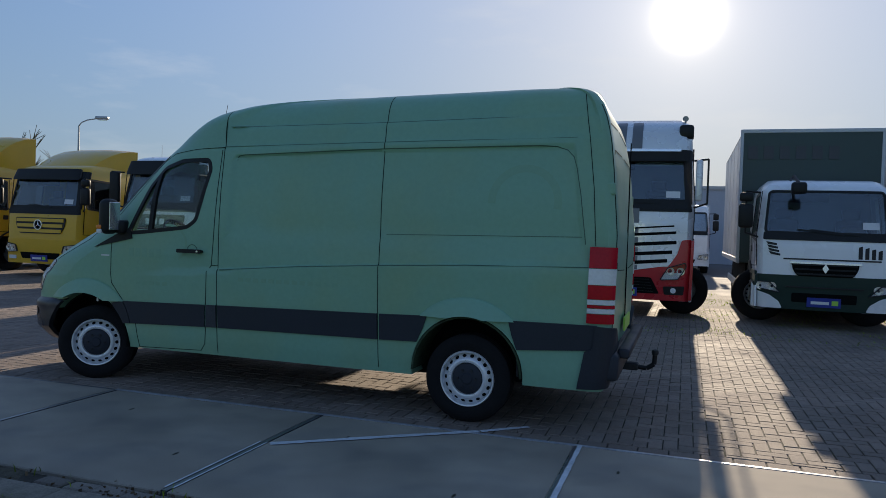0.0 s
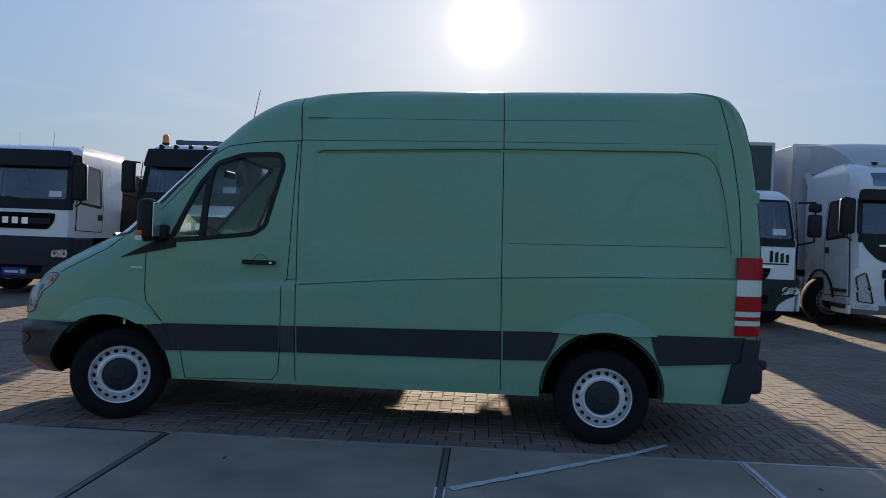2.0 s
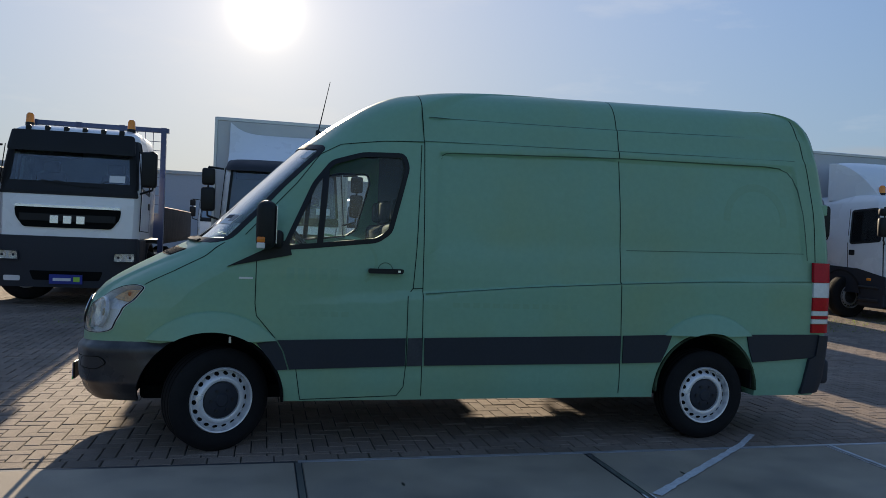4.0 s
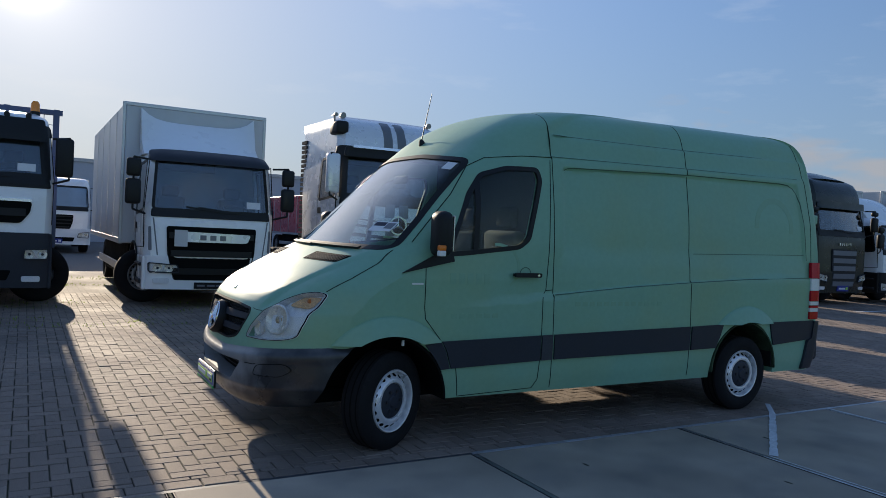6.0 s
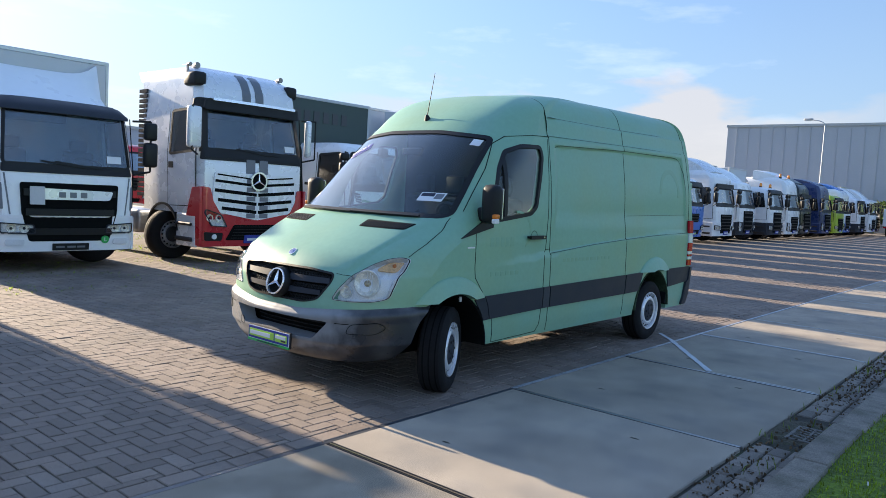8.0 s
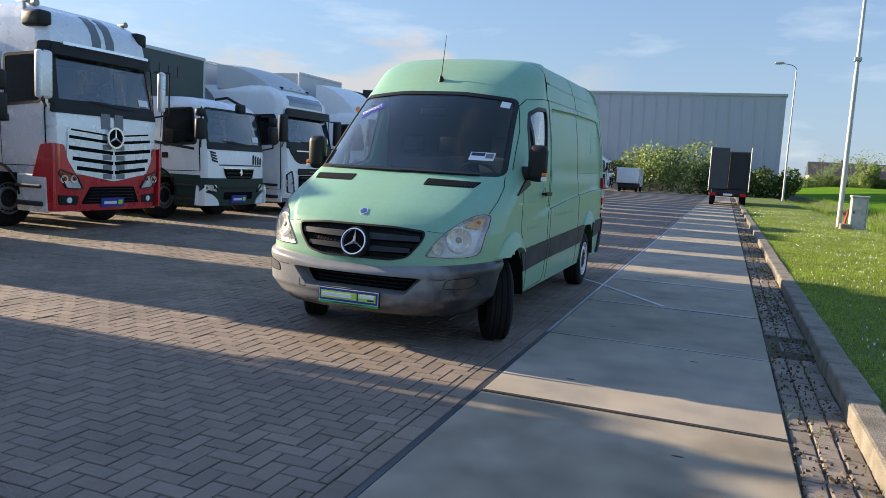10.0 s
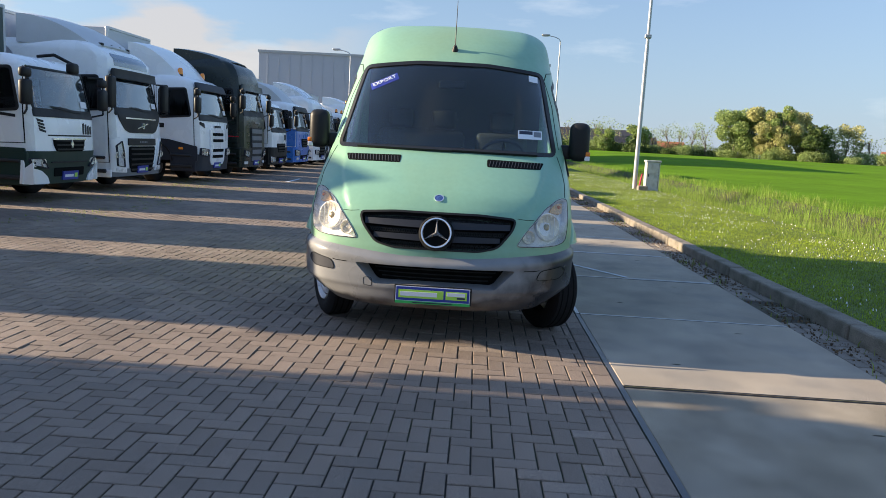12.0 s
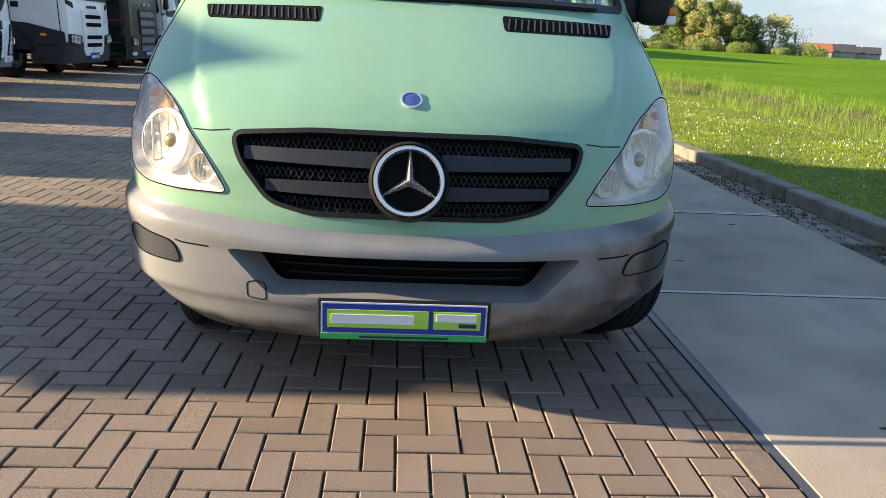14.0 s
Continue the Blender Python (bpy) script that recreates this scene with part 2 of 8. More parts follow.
GREEN = (0.222, 0.425, 0.3)
M_GREEN = mat("green_paint", GREEN, 0.42, 0.0, 0.06, 1.3, 25.0, bump=0.015, bump_scale=2.5, coat=0.22, coat_rough=0.18, spec=0.35, second=(0.275, 0.39, 0.195), second_amount=0.5, second_scale=1.1)
# mottled green, far darker than the body paint
M_ARCHGREEN = mat("dark_arch_paint", (0.045, 0.07, 0.04), 0.9, var=0.5, scale=6.0, spec=0.15, second=(0.02, 0.02, 0.016), second_amount=0.8, second_scale=5.0)
M_GHOST = mat("lettering_trace", (0.22, 0.402, 0.272), 0.44, 0.0, 0.06, 1.3, 25.0, coat=0.2, coat_rough=0.2, spec=0.33)
M_BUMPER = mat("faded_grey_plastic", (0.03, 0.032, 0.037), 0.32, var=0.1, scale=5.0, fine=90, bump=0.02, second=(0.24, 0.24, 0.24), second_amount=0.3, second_scale=4.5)


def fade_front(m, faded):
    """Sun-bleached plastic: pale across the nose and towards +y, still dark round the corners, with a ragged border;
    the lower lip's shade is put into the colour.
    """
    nt = m.node_tree
    nd, lk = nt.nodes, nt.links
    b = nd["Principled BSDF"]
    old = b.inputs["Base Color"].links[0].from_socket
    tc = nd.new("ShaderNodeTexCoord")
    sep = nd.new("ShaderNodeSeparateXYZ")
    lk.new(tc.outputs["Object"], sep.inputs[0])
    no = nd.new("ShaderNodeTexNoise")
    no.inputs["Scale"].default_value, no.inputs["Detail"].default_value = 3.5, 7.0
    lk.new(tc.outputs["Object"], no.inputs["Vector"])
    ad = nd.new("ShaderNodeMath")
    ad.operation = "MULTIPLY_ADD"
    ad.inputs[1].default_value = 0.55
    lk.new(no.outputs["Fac"], ad.inputs[0])
    lk.new(sep.outputs["X"], ad.inputs[2])
    side = nd.new("ShaderNodeMath")
    side.operation = "MULTIPLY_ADD"
    side.inputs[1].default_value = -0.16
    lk.new(sep.outputs["Y"], side.inputs[0])
    lk.new(ad.outputs[0], side.inputs[2])
    mr = nd.new("ShaderNodeMapRange")
    mr.inputs["From Min"].default_value, mr.inputs["From Max"].default_value = 0.59, 0.47
    # lower lip kept dark, its shade mixed into the colour by height
    lip = nd.new("ShaderNodeMapRange")
    lip.inputs["From Min"].default_value, lip.inputs["From Max"].default_value = 0.42, 0.34
    lip.inputs["To Max"].default_value = 0.22
    lk.new(sep.outputs["Z"], lip.inputs["Value"])
    both = nd.new("ShaderNodeMath")
    lk.new(side.outputs[0], both.inputs[0])
    lk.new(lip.outputs["Result"], both.inputs[1])
    lk.new(both.outputs[0], mr.inputs["Value"])
    mx = nd.new("ShaderNodeMix")
    mx.data_type = "RGBA"
    lk.new(mr.outputs["Result"], mx.inputs["Factor"])
    lk.new(old, mx.inputs["A"])
    n2 = nd.new("ShaderNodeTexNoise")
    n2.inputs["Scale"].default_value, n2.inputs["Detail"].default_value = 9.0, 6.0
    lk.new(tc.outputs["Object"], n2.inputs["Vector"])
    r2 = nd.new("ShaderNodeMapRange")
    r2.inputs["From Min"].default_value, r2.inputs["From Max"].default_value = 0.3, 0.7
    r2.inputs["To Min"].default_value, r2.inputs["To Max"].default_value = 0.93, 1.05
    lk.new(n2.outputs["Fac"], r2.inputs["Value"])
    sc = nd.new("ShaderNodeVectorMath")
    sc.operation = "SCALE"
    sc.inputs[0].default_value = faded
    lk.new(r2.outputs["Result"], sc.inputs["Scale"])
    lk.new(sc.outputs[0], mx.inputs["B"])
    lk.new(mx.outputs["Result"], b.inputs["Base Color"])


fade_front(M_BUMPER, (0.23, 0.235, 0.24))
M_STRIP = mat("dark_strip_plastic", (0.028, 0.032, 0.042), 0.55, var=0.12, bump=0.03, spec=0.3)
M_STRIPGREY = mat("worn_grey_strip", (0.05, 0.053, 0.06), 0.6, var=0.3, scale=9, bump=0.05, spec=0.3)
M_BLACK = mat("black_plastic", (0.011, 0.012, 0.013), 0.5, var=0.15, bump=0.05, spec=0.3)
M_GAP = mat("panel_gap", (0.02, 0.035, 0.028), 0.8, var=0.1, spec=0.1)
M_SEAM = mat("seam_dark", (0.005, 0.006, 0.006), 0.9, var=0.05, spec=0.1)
M_TYRE = mat("tyre_rubber", (0.008, 0.008, 0.009), 0.85, var=0.25, spec=0.3, scale=8, bump=0.15)
M_RIM = mat("silver_rim", (0.78, 0.79, 0.81), 0.32, 0.35, var=0.08, scale=9, second=(0.4, 0.36, 0.3), second_amount=0.2, second_scale=8)
M_CHROME = mat("chrome", (0.85, 0.86, 0.88), 0.22, 0.8, var=0.04)
M_GLASS = glass_mat("van_glass", (0.92, 0.97, 0.96), 0.97, 0.0, 0.012)
M_LENS = glass_mat("lamp_lens", (0.95, 0.96, 0.97), 0.95)
for n in M_LENS.node_tree.nodes:
    if n.type == "MATH" and n.operation == "MULTIPLY_ADD":
        n.inputs[1].default_value = 0.6
M_REFLECT = mat("lamp_reflector", (0.95, 0.94, 0.92), 0.35, 0.05, var=0.06, scale=9, fine=60, bump=0.25, bump_scale=24.0)
M_PALEAMBER = mat("indicator_reflector", (0.9, 0.52, 0.22), 0.3, 0.0, var=0.35, scale=16, fine=60, bump=0.3, bump_scale=60.0)
M_AMBER = mat("amber_plastic", (0.75, 0.2, 0.02), 0.25, var=0.1, fine=80)
M_LIPGREY = mat("bumper_grey", (0.16, 0.17, 0.18), 0.5, var=0.1)
M_GREENBLACK = mat("bottle_green_plastic", (0.01, 0.034, 0.026), 0.45, var=0.1, spec=0.4)
M_RED = mat("red_lens", (0.5, 0.01, 0.025), 0.18, var=0.15, spec=0.2)
M_WHITELENS = mat("white_lens", (0.75, 0.76, 0.77), 0.16, var=0.1, coat=0.6)
M_INTERIOR = mat("grey_interior", (0.055, 0.06, 0.062), 0.8, var=0.2, spec=0.2)
M_SEAT = mat("seat_fabric", (0.045, 0.05, 0.055), 0.9, var=0.3, spec=0.2, fine=150, bump=0.1)
M_PAPER = mat("paper_white", (0.75, 0.76, 0.78), 0.7, var=0.04)
M_INK = mat("ink_dark", (0.02, 0.025, 0.05), 0.7, var=0.05)
M_BLUE = mat("sign_blue", (0.025, 0.045, 0.3), 0.45, var=0.05)
M_BADGE = mat("badge_blue", (0.07, 0.13, 0.33), 0.3, 0.4, var=0.3, scale=40)
M_LIME = mat("sign_lime", (0.42, 0.72, 0.1), 0.45, var=0.05)
M_LEAFGREEN = mat("sign_green", (0.03, 0.42, 0.1), 0.4, var=0.05)
M_WHITE = mat("white_paint", (0.87, 0.88, 0.88), 0.28, var=0.025, scale=1.2, fine=9, coat=0.5)
M_OFFWHITE = mat("grey_white_paint", (0.56, 0.57, 0.58), 0.4, var=0.06, scale=2, second=(0.45, 0.43, 0.4), second_amount=0.25, second_scale=1.5)
M_SILVER = mat("silver_paint", (0.76, 0.78, 0.81), 0.28, 0.2, var=0.02, fine=9, coat=0.5)
M_YELLOW = mat("yellow_paint", (0.72, 0.42, 0.02), 0.35, var=0.08, coat=0.4)
M_TRUCKBLUE = mat("blue_paint", (0.03, 0.17, 0.55), 0.3, var=0.06, coat=0.4)
M_NAVY = mat("navy_paint", (0.02, 0.04, 0.13), 0.3, var=0.06, coat=0.4)
M_DARKGREEN = mat("dark_green_paint", (0.009, 0.017, 0.014), 0.3, var=0.1, coat=0.25, spec=0.4)
M_TRUCKRED = mat("red_paint", (0.5, 0.02, 0.03), 0.3, var=0.06, coat=0.5)
M_LIMETRUCK = mat("lime_paint", (0.42, 0.55, 0.04), 0.35, var=0.06, coat=0.4)
M_GREYSTRIPE = mat("grey_decal", (0.16, 0.17, 0.19), 0.4, var=0.08)
M_TARP = mat("dark_green_tarpaulin", (0.055, 0.08, 0.073), 0.6, var=0.2, scale=1.5, bump=0.25, bump_scale=2.0)
M_ALU = mat("aluminium", (0.55, 0.56, 0.57), 0.4, 0.8, var=0.12, scale=5)
M_BOXPANEL = mat("box_panel", (0.6, 0.61, 0.62), 0.42, var=0.06, scale=1.5, second=(0.48, 0.47, 0.45), second_amount=0.35, second_scale=1.2)
# sky reflection is put into the glass colour as a pale blue
M_TRUCKGLASS = mat("sky_tinted_glass", (0.15, 0.2, 0.25), 0.04, 0.35, var=0.5, scale=0.9, spec=1.0, coat=1.0)
M_TRUCKSCREEN = glass_mat("truck_glass", (0.8, 0.91, 1.0), 0.86, 0.0, 0.03)
for n in M_TRUCKSCREEN.node_tree.nodes:
    if n.type == "MATH" and n.operation == "MULTIPLY_ADD":
        n.inputs[2].default_value = 0.09
M_DOORGLASS = glass_mat("tinted_door_glass", (0.28, 0.31, 0.33), 0.9, 0.0, 0.01)
M_CABGREY = mat("truck_cab_lining", (0.3, 0.32, 0.34), 0.8, var=0.2, spec=0.2)
M_TRUCKRIM = mat("dirty_truck_rim", (0.3, 0.3, 0.3), 0.5, 0.3, var=0.3, scale=8, second=(0.1, 0.085, 0.07), second_amount=0.6, second_scale=9)
M_SIDEGLASS = mat("dark_glass", (0.014, 0.017, 0.02), 0.05, var=0.5, scale=1.2, spec=0.6, coat=0.4)
M_LAMP = mat("lamp_silver", (0.75, 0.75, 0.74), 0.3, 0.15, var=0.15, scale=9, fine=45, coat=0.4)
# warm reflected glow is put into the bowl colour
M_BOWL = mat("fluted_reflector", (0.98, 0.9, 0.74), 0.25, 0.25, var=0.3, scale=22, fine=60, bump=0.45, bump_scale=70.0)
M_JOINT = mat("steel_joint", (0.3, 0.3, 0.3), 0.36, 0.7, var=0.25, scale=8)
M_CHROMED = mat("bright_chrome", (0.82, 0.83, 0.85), 0.18, 0.85, var=0.03)
# shade of pressed creases, put in as a darker green
M_CREASE = mat("crease_shade", (0.06, 0.13, 0.09), 0.6, var=0.3, scale=6)
# gives no light; the warm glow is only in its colour
M_WARMBULB = mat("warm_bulb", (0.5, 0.4, 0.24), 0.25, 0.4, var=0.2, scale=30, coat=0.5)
M_SCREEN = glass_mat("tinted_windscreen", (0.9, 0.96, 0.96), 0.95, 0.0, 0.008)
M_EDGE = mat("worn_steel_edge", (0.45, 0.46, 0.48), 0.3, 0.9, var=0.2, scale=4)
M_STEEL = mat("dark_chassis_steel", (0.03, 0.03, 0.032), 0.65, 0.3, var=0.3, scale=6)
M_HORN = mat("dull_horn_metal", (0.25, 0.24, 0.23), 0.4, 0.7, var=0.2)
M_BEACON = mat("orange_beacon", (1.0, 0.3, 0.02), 0.2, var=0.1, coat=0.6)
M_BRICK = mat("concrete_paver", (0.228, 0.176, 0.138), 0.85, var=0.55, scale=1.1, fine=260, bump=0.22, random_by="object", rvar=0.14, second=(0.17, 0.15, 0.13), second_amount=0.5, second_scale=2.2, speckle=0.5, speckle_scale=240.0)
M_BRICK_ALL = mat("concrete_paver_joined", (0.228, 0.176, 0.138), 0.85, var=0.55, scale=1.1, fine=260, bump=0.22, random_by="island", rvar=0.14, second=(0.17, 0.15, 0.13), second_amount=0.5, second_scale=2.2, speckle=0.5, speckle_scale=240.0)
M_BED = mat("joint_sand", (0.03, 0.027, 0.02), 0.95, var=0.4, scale=4, fine=120, second=(0.05, 0.075, 0.02), second_amount=0.5, second_scale=1.5)
M_CONCRETE = mat("slab_concrete", (0.35, 0.3, 0.235), 0.85, spec=0.3, var=0.4, scale=1.3, fine=130, bump=0.02, random_by="object", rvar=0.07, second=(0.22, 0.205, 0.18), second_amount=0.65, second_scale=2.1, speckle=0.25, speckle_scale=220.0)
M_CONCRETE_OLD = mat("rough_slab_concrete", (0.275, 0.235, 0.175), 0.9, spec=0.25, var=0.6, scale=2.2, fine=300, bump=0.05, second=(0.39, 0.35, 0.285), second_amount=0.55, second_scale=1.3, speckle=0.4, speckle_scale=200.0)
M_KERB = mat("kerb_concrete", (0.235, 0.205, 0.165), 0.9, var=0.35, scale=3, fine=90, bump=0.7, random_by="object", rvar=0.1, second=(0.11, 0.1, 0.07), second_amount=0.8, second_scale=4)
M_GUTTER = mat("gutter_stone", (0.24, 0.205, 0.17), 0.9, var=0.35, scale=3, fine=100, bump=0.6, random_by="object", rvar=0.25, second=(0.08, 0.066, 0.045), second_amount=0.6, second_scale=2.5)
M_GUTTER_ALL = mat("gutter_stone_joined", (0.24, 0.205, 0.17), 0.9, var=0.35, scale=3, fine=100, bump=0.6, random_by="island", rvar=0.25, second=(0.07, 0.058, 0.04), second_amount=0.9, second_scale=2.5)
M_DEADLEAF = mat("dead_leaves", (0.13, 0.085, 0.045), 0.85, var=0.3, random_by="island", rvar=0.5)
M_SOIL = mat("soil", (0.05, 0.042, 0.03), 0.95, var=0.4, scale=5, fine=60, bump=0.6, second=(0.05, 0.08, 0.02), second_amount=0.5, second_scale=3)
M_SILT = mat("gutter_silt", (0.09, 0.075, 0.05), 0.95, var=0.5, scale=9, fine=80, bump=0.8, second=(0.04, 0.05, 0.02), second_amount=0.6, second_scale=7)
M_EDGESTRIP = mat("worn_edge_steel", (0.4, 0.42, 0.46), 0.4, 0.25, var=0.2, scale=5, second=(0.2, 0.17, 0.14), second_amount=0.4, second_scale=6)
M_DARKEDGE = mat("dark_edge_steel", (0.09, 0.095, 0.105), 0.42, 0.4, var=0.2, scale=5)
M_GRATE = mat("dirty_cast_iron", (0.16, 0.145, 0.125), 0.7, 0.3, var=0.4, scale=14, bump=0.3)
M_PAINTLINE = mat("road_paint", (0.62, 0.64, 0.66), 0.8, var=0.3, scale=8, fine=50)
M_LAWN = mat("lawn_ground", (0.1, 0.15, 0.015), 0.95, var=0.6, scale=2.5, fine=38, bump=1.0, speckle=0.4, speckle_scale=22.0, second=(0.08, 0.11, 0.025), second_amount=0.5, second_scale=0.7)
M_GRASS = mat("grass_blades", (0.235, 0.32, 0.02), 0.6, leafy=0.45, var=0.45, scale=0.9, fine=6, random_by="island", rvar=0.5, second=(0.13, 0.19, 0.035), second_amount=0.6, second_scale=0.5)
M_REED = mat("reed_blades", (0.19, 0.32, 0.035), 0.65, leafy=0.45, var=0.5, scale=0.9, fine=6, random_by="island", rvar=0.4, second=(0.3, 0.28, 0.1), second_amount=0.6, second_scale=0.6)
M_FIELD = mat("field_crop", (0.095, 0.2, 0.008), 1.0, var=0.25, scale=0.06, fine=1.5, bump=0.6, bump_scale=3.0, spec=0.05, second=(0.12, 0.245, 0.015), second_amount=0.6, second_scale=0.12)
M_LEAF = mat("leaves", (0.26, 0.34, 0.12), 0.7, leafy=0.4, var=0.3, scale=0.4, fine=3, random_by="island", rvar=0.45, second=(0.12, 0.16, 0.03), second_amount=0.6, second_scale=0.15)
M_LEAFYELLOW = mat("spring_leaves", (0.44, 0.43, 0.19), 0.7, leafy=0.4, var=0.3, scale=0.4, fine=3, random_by="island", rvar=0.4)
M_LEAFDARK = mat("hedge_leaves", (0.09, 0.14, 0.035), 0.7, leafy=0.3, var=0.3, scale=0.6, fine=3, random_by="island", rvar=0.45)
M_BARK = mat("bark", (0.1, 0.085, 0.07), 0.9, var=0.3, scale=6, bump=0.4)
M_TWIG = mat("twigs", (0.15, 0.12, 0.09), 0.9, var=0.3)
M_GALV = mat("galvanised_steel", (0.4, 0.42, 0.44), 0.45, 0.5, var=0.12, scale=7)
M_CLADDING = mat("grey_cladding", (0.42, 0.45, 0.5), 0.5, 0.1, var=0.05, scale=0.5, fine=8)
M_CABINET = mat("cabinet_polyester", (0.5, 0.5, 0.45), 0.6, var=0.15, scale=4, second=(0.28, 0.27, 0.2), second_amount=0.7, second_scale=5)
M_TILE_ROOF = mat("red_roof_tiles", (0.32, 0.11, 0.06), 0.8, var=0.2, scale=3, fine=20)
M_HOUSE = mat("brick_house_wall", (0.38, 0.33, 0.3), 0.85, var=0.15, scale=3, fine=30)
M_DARKROOF = mat("dark_roof", (0.05, 0.05, 0.06), 0.7, var=0.2)
M_DARKBOX = mat("dark_box_panel", (0.06, 0.062, 0.068), 0.5, var=0.2, scale=2)


# ---- mesh helpers ----
def part(name, bm, material, parent=None, label="", smooth=0.0):
    """Links a bmesh as one mesh object; smooth: angle in degrees under which edges are shaded round."""
    me = bpy.data.meshes.new(name)
    bm.to_mesh(me)
    bm.free()
    me.materials.append(material)
    if smooth:
        me.shade_smooth()
        me.set_sharp_from_angle(angle=radians(smooth))
    ob = new(name, me)
    if parent:
        ob.parent = parent
    if label:
        tagged(ob, label)
    return ob


def empty(name, m, label, category, group="", kind=""):
    ob = new(name)
    ob.matrix_basis = m
    ob.empty_display_size = 0.2
    return tagged(ob, label, category, group, kind)


def box(bm, lo, hi, bevel=0.0, seg=2):
    lo, hi = [min(a, b) for a, b in zip(lo, hi)], [max(a, b) for a, b in zip(lo, hi)]
    made = bmesh.ops.create_cube(bm, size=1.0)["verts"]
    c = (Vector(lo) + Vector(hi)) / 2
    s = Vector(hi) - Vector(lo)
    for v in made:
        v.co = Vector((v.co.x * s.x, v.co.y * s.y, v.co.z * s.z)) + c
    if bevel:
        edges = list({e for v in made for e in v.link_edges})
        bmesh.ops.bevel(bm, geom=edges, offset=bevel, segments=seg, affect="EDGES", profile=0.5)
    return bm


def boxed(lo, hi, bevel=0.0, seg=2):
    return box(bmesh.new(), lo, hi, bevel, seg)


def lathe(bm, profile, centre, axis, seg=40):
    """Turns a closed profile of (radius, along) round an axis."""
    axis = Vector(axis).normalized()
    a = axis.orthogonal().normalized()
    b = axis.cross(a)
    c = Vector(centre)
    rings = []
    for i in range(seg):
        w = 2 * math.pi * i / seg
        d = a * math.cos(w) + b * math.sin(w)
        rings.append([bm.verts.new(c + d * r + axis * h) for r, h in profile])
    n = len(profile)
    for i in range(seg):
        p, q = rings[i], rings[(i + 1) % seg]
        for j in range(n):
            k = (j + 1) % n
            f = [p[j], p[k], q[k], q[j]]
            try:
                bm.faces.new(f)
            except ValueError:
                pass
    bmesh.ops.remove_doubles(bm, verts=bm.verts, dist=1e-5)
    bmesh.ops.recalc_face_normals(bm, faces=bm.faces)
    return bm


def rod(bm, a, b, r0, r1=None, seg=10):
    """A tapered round bar from a to b."""
    a, b = Vector(a), Vector(b)
    r1 = r0 if r1 is None else r1
    d = (b - a).normalized()
    s = d.orthogonal().normalized()
    t = d.cross(s)
    p = [[bm.verts.new(c + (s * math.cos(2 * math.pi * i / seg) + t * math.sin(2 * math.pi * i / seg)) * r) for i in range(seg)] for c, r in ((a, r0), (b, r1))]
    for i in range(seg):
        j = (i + 1) % seg
        bm.faces.new([p[0][i], p[0][j], p[1][j], p[1][i]])
    bm.faces.new(p[0][::-1])
    bm.faces.new(p[1])
    return bm


def bent(bm, points, r, seg=8):
    for a, b in zip(points[:-1], points[1:]):
        rod(bm, a, b, r, r, seg)
    return bm


def round_poly(poly, r, n=4):
    """A polygon with its corners rounded by r."""
    out = []
    m = len(poly)
    for i in range(m):
        p0, p, p1 = Vector(poly[i - 1]), Vector(poly[i]), Vector(poly[(i + 1) % m])
        d0, d1 = (p0 - p), (p1 - p)
        k = min(r, d0.length * 0.45, d1.length * 0.45)
        a, b = p + d0.normalized() * k, p + d1.normalized() * k
        for j in range(n + 1):
            t = j / n
            out.append(tuple((1 - t) ** 2 * a + 2 * t * (1 - t) * p + t * t * b))
    return out


def prism(bm, poly, fn, d0, d1):
    """A straight prism over a polygon: fn(a, b, depth) gives the place."""
    lo = [bm.verts.new(fn(a, b, d0)) for a, b in poly]
    hi = [bm.verts.new(fn(a, b, d1)) for a, b in poly]
    n = len(poly)
    for i in range(n):
        j = (i + 1) % n
        bm.faces.new([lo[i], lo[j], hi[j], hi[i]])
    bm.faces.new(lo[::-1])
    bm.faces.new(hi)
    bmesh.ops.recalc_face_normals(bm, faces=bm.faces)
    return bm


def sheet(bm, poly, fn, out, back, step=0.08, rows=6):
    """A curved plate over a polygon, from depth back to depth out; fn(a, b, depth) gives the place."""
    xs = sorted({round(p[0], 5) for p in poly})
    cols = [xs[0]]
    for a, b in zip(xs[:-1], xs[1:]):
        k = max(1, math.ceil((b - a) / step))
        cols += [a + (b - a) * (i + 1) / k for i in range(k)]

    def span(a):
        hits = []
        m = len(poly)
        for i in range(m):
            p, q = poly[i], poly[(i + 1) % m]
            if min(p[0], q[0]) - 2e-5 <= a <= max(p[0], q[0]) + 2e-5:
                if abs(p[0] - q[0]) < 2e-5:
                    hits += [p[1], q[1]]
                else:
                    hits.append(p[1] + (q[1] - p[1]) * (a - p[0]) / (q[0] - p[0]))
        return min(hits), max(hits)

    grids = []
    for d in (out, back):
        g = []
        for a in cols:
            lo, hi = span(a)
            hi = max(hi, lo + 2e-4)
            g.append([bm.verts.new(fn(a, lo + (hi - lo) * j / rows, d)) for j in range(rows + 1)])
        grids.append(g)
    f, k = grids
    nc = len(cols)
    for i in range(nc - 1):
        for j in range(rows):
            bm.faces.new([f[i][j], f[i + 1][j], f[i + 1][j + 1], f[i][j + 1]])
            bm.faces.new([k[i][j + 1], k[i + 1][j + 1], k[i + 1][j], k[i][j]])
        for j in (0, rows):
            bm.faces.new([f[i][j], k[i][j], k[i + 1][j], f[i + 1][j]])
    for i in (0, nc - 1):
        for j in range(rows):
            bm.faces.new([f[i][j], f[i][j + 1], k[i][j + 1], k[i][j]])
    bmesh.ops.recalc_face_normals(bm, faces=bm.faces)
    return bm


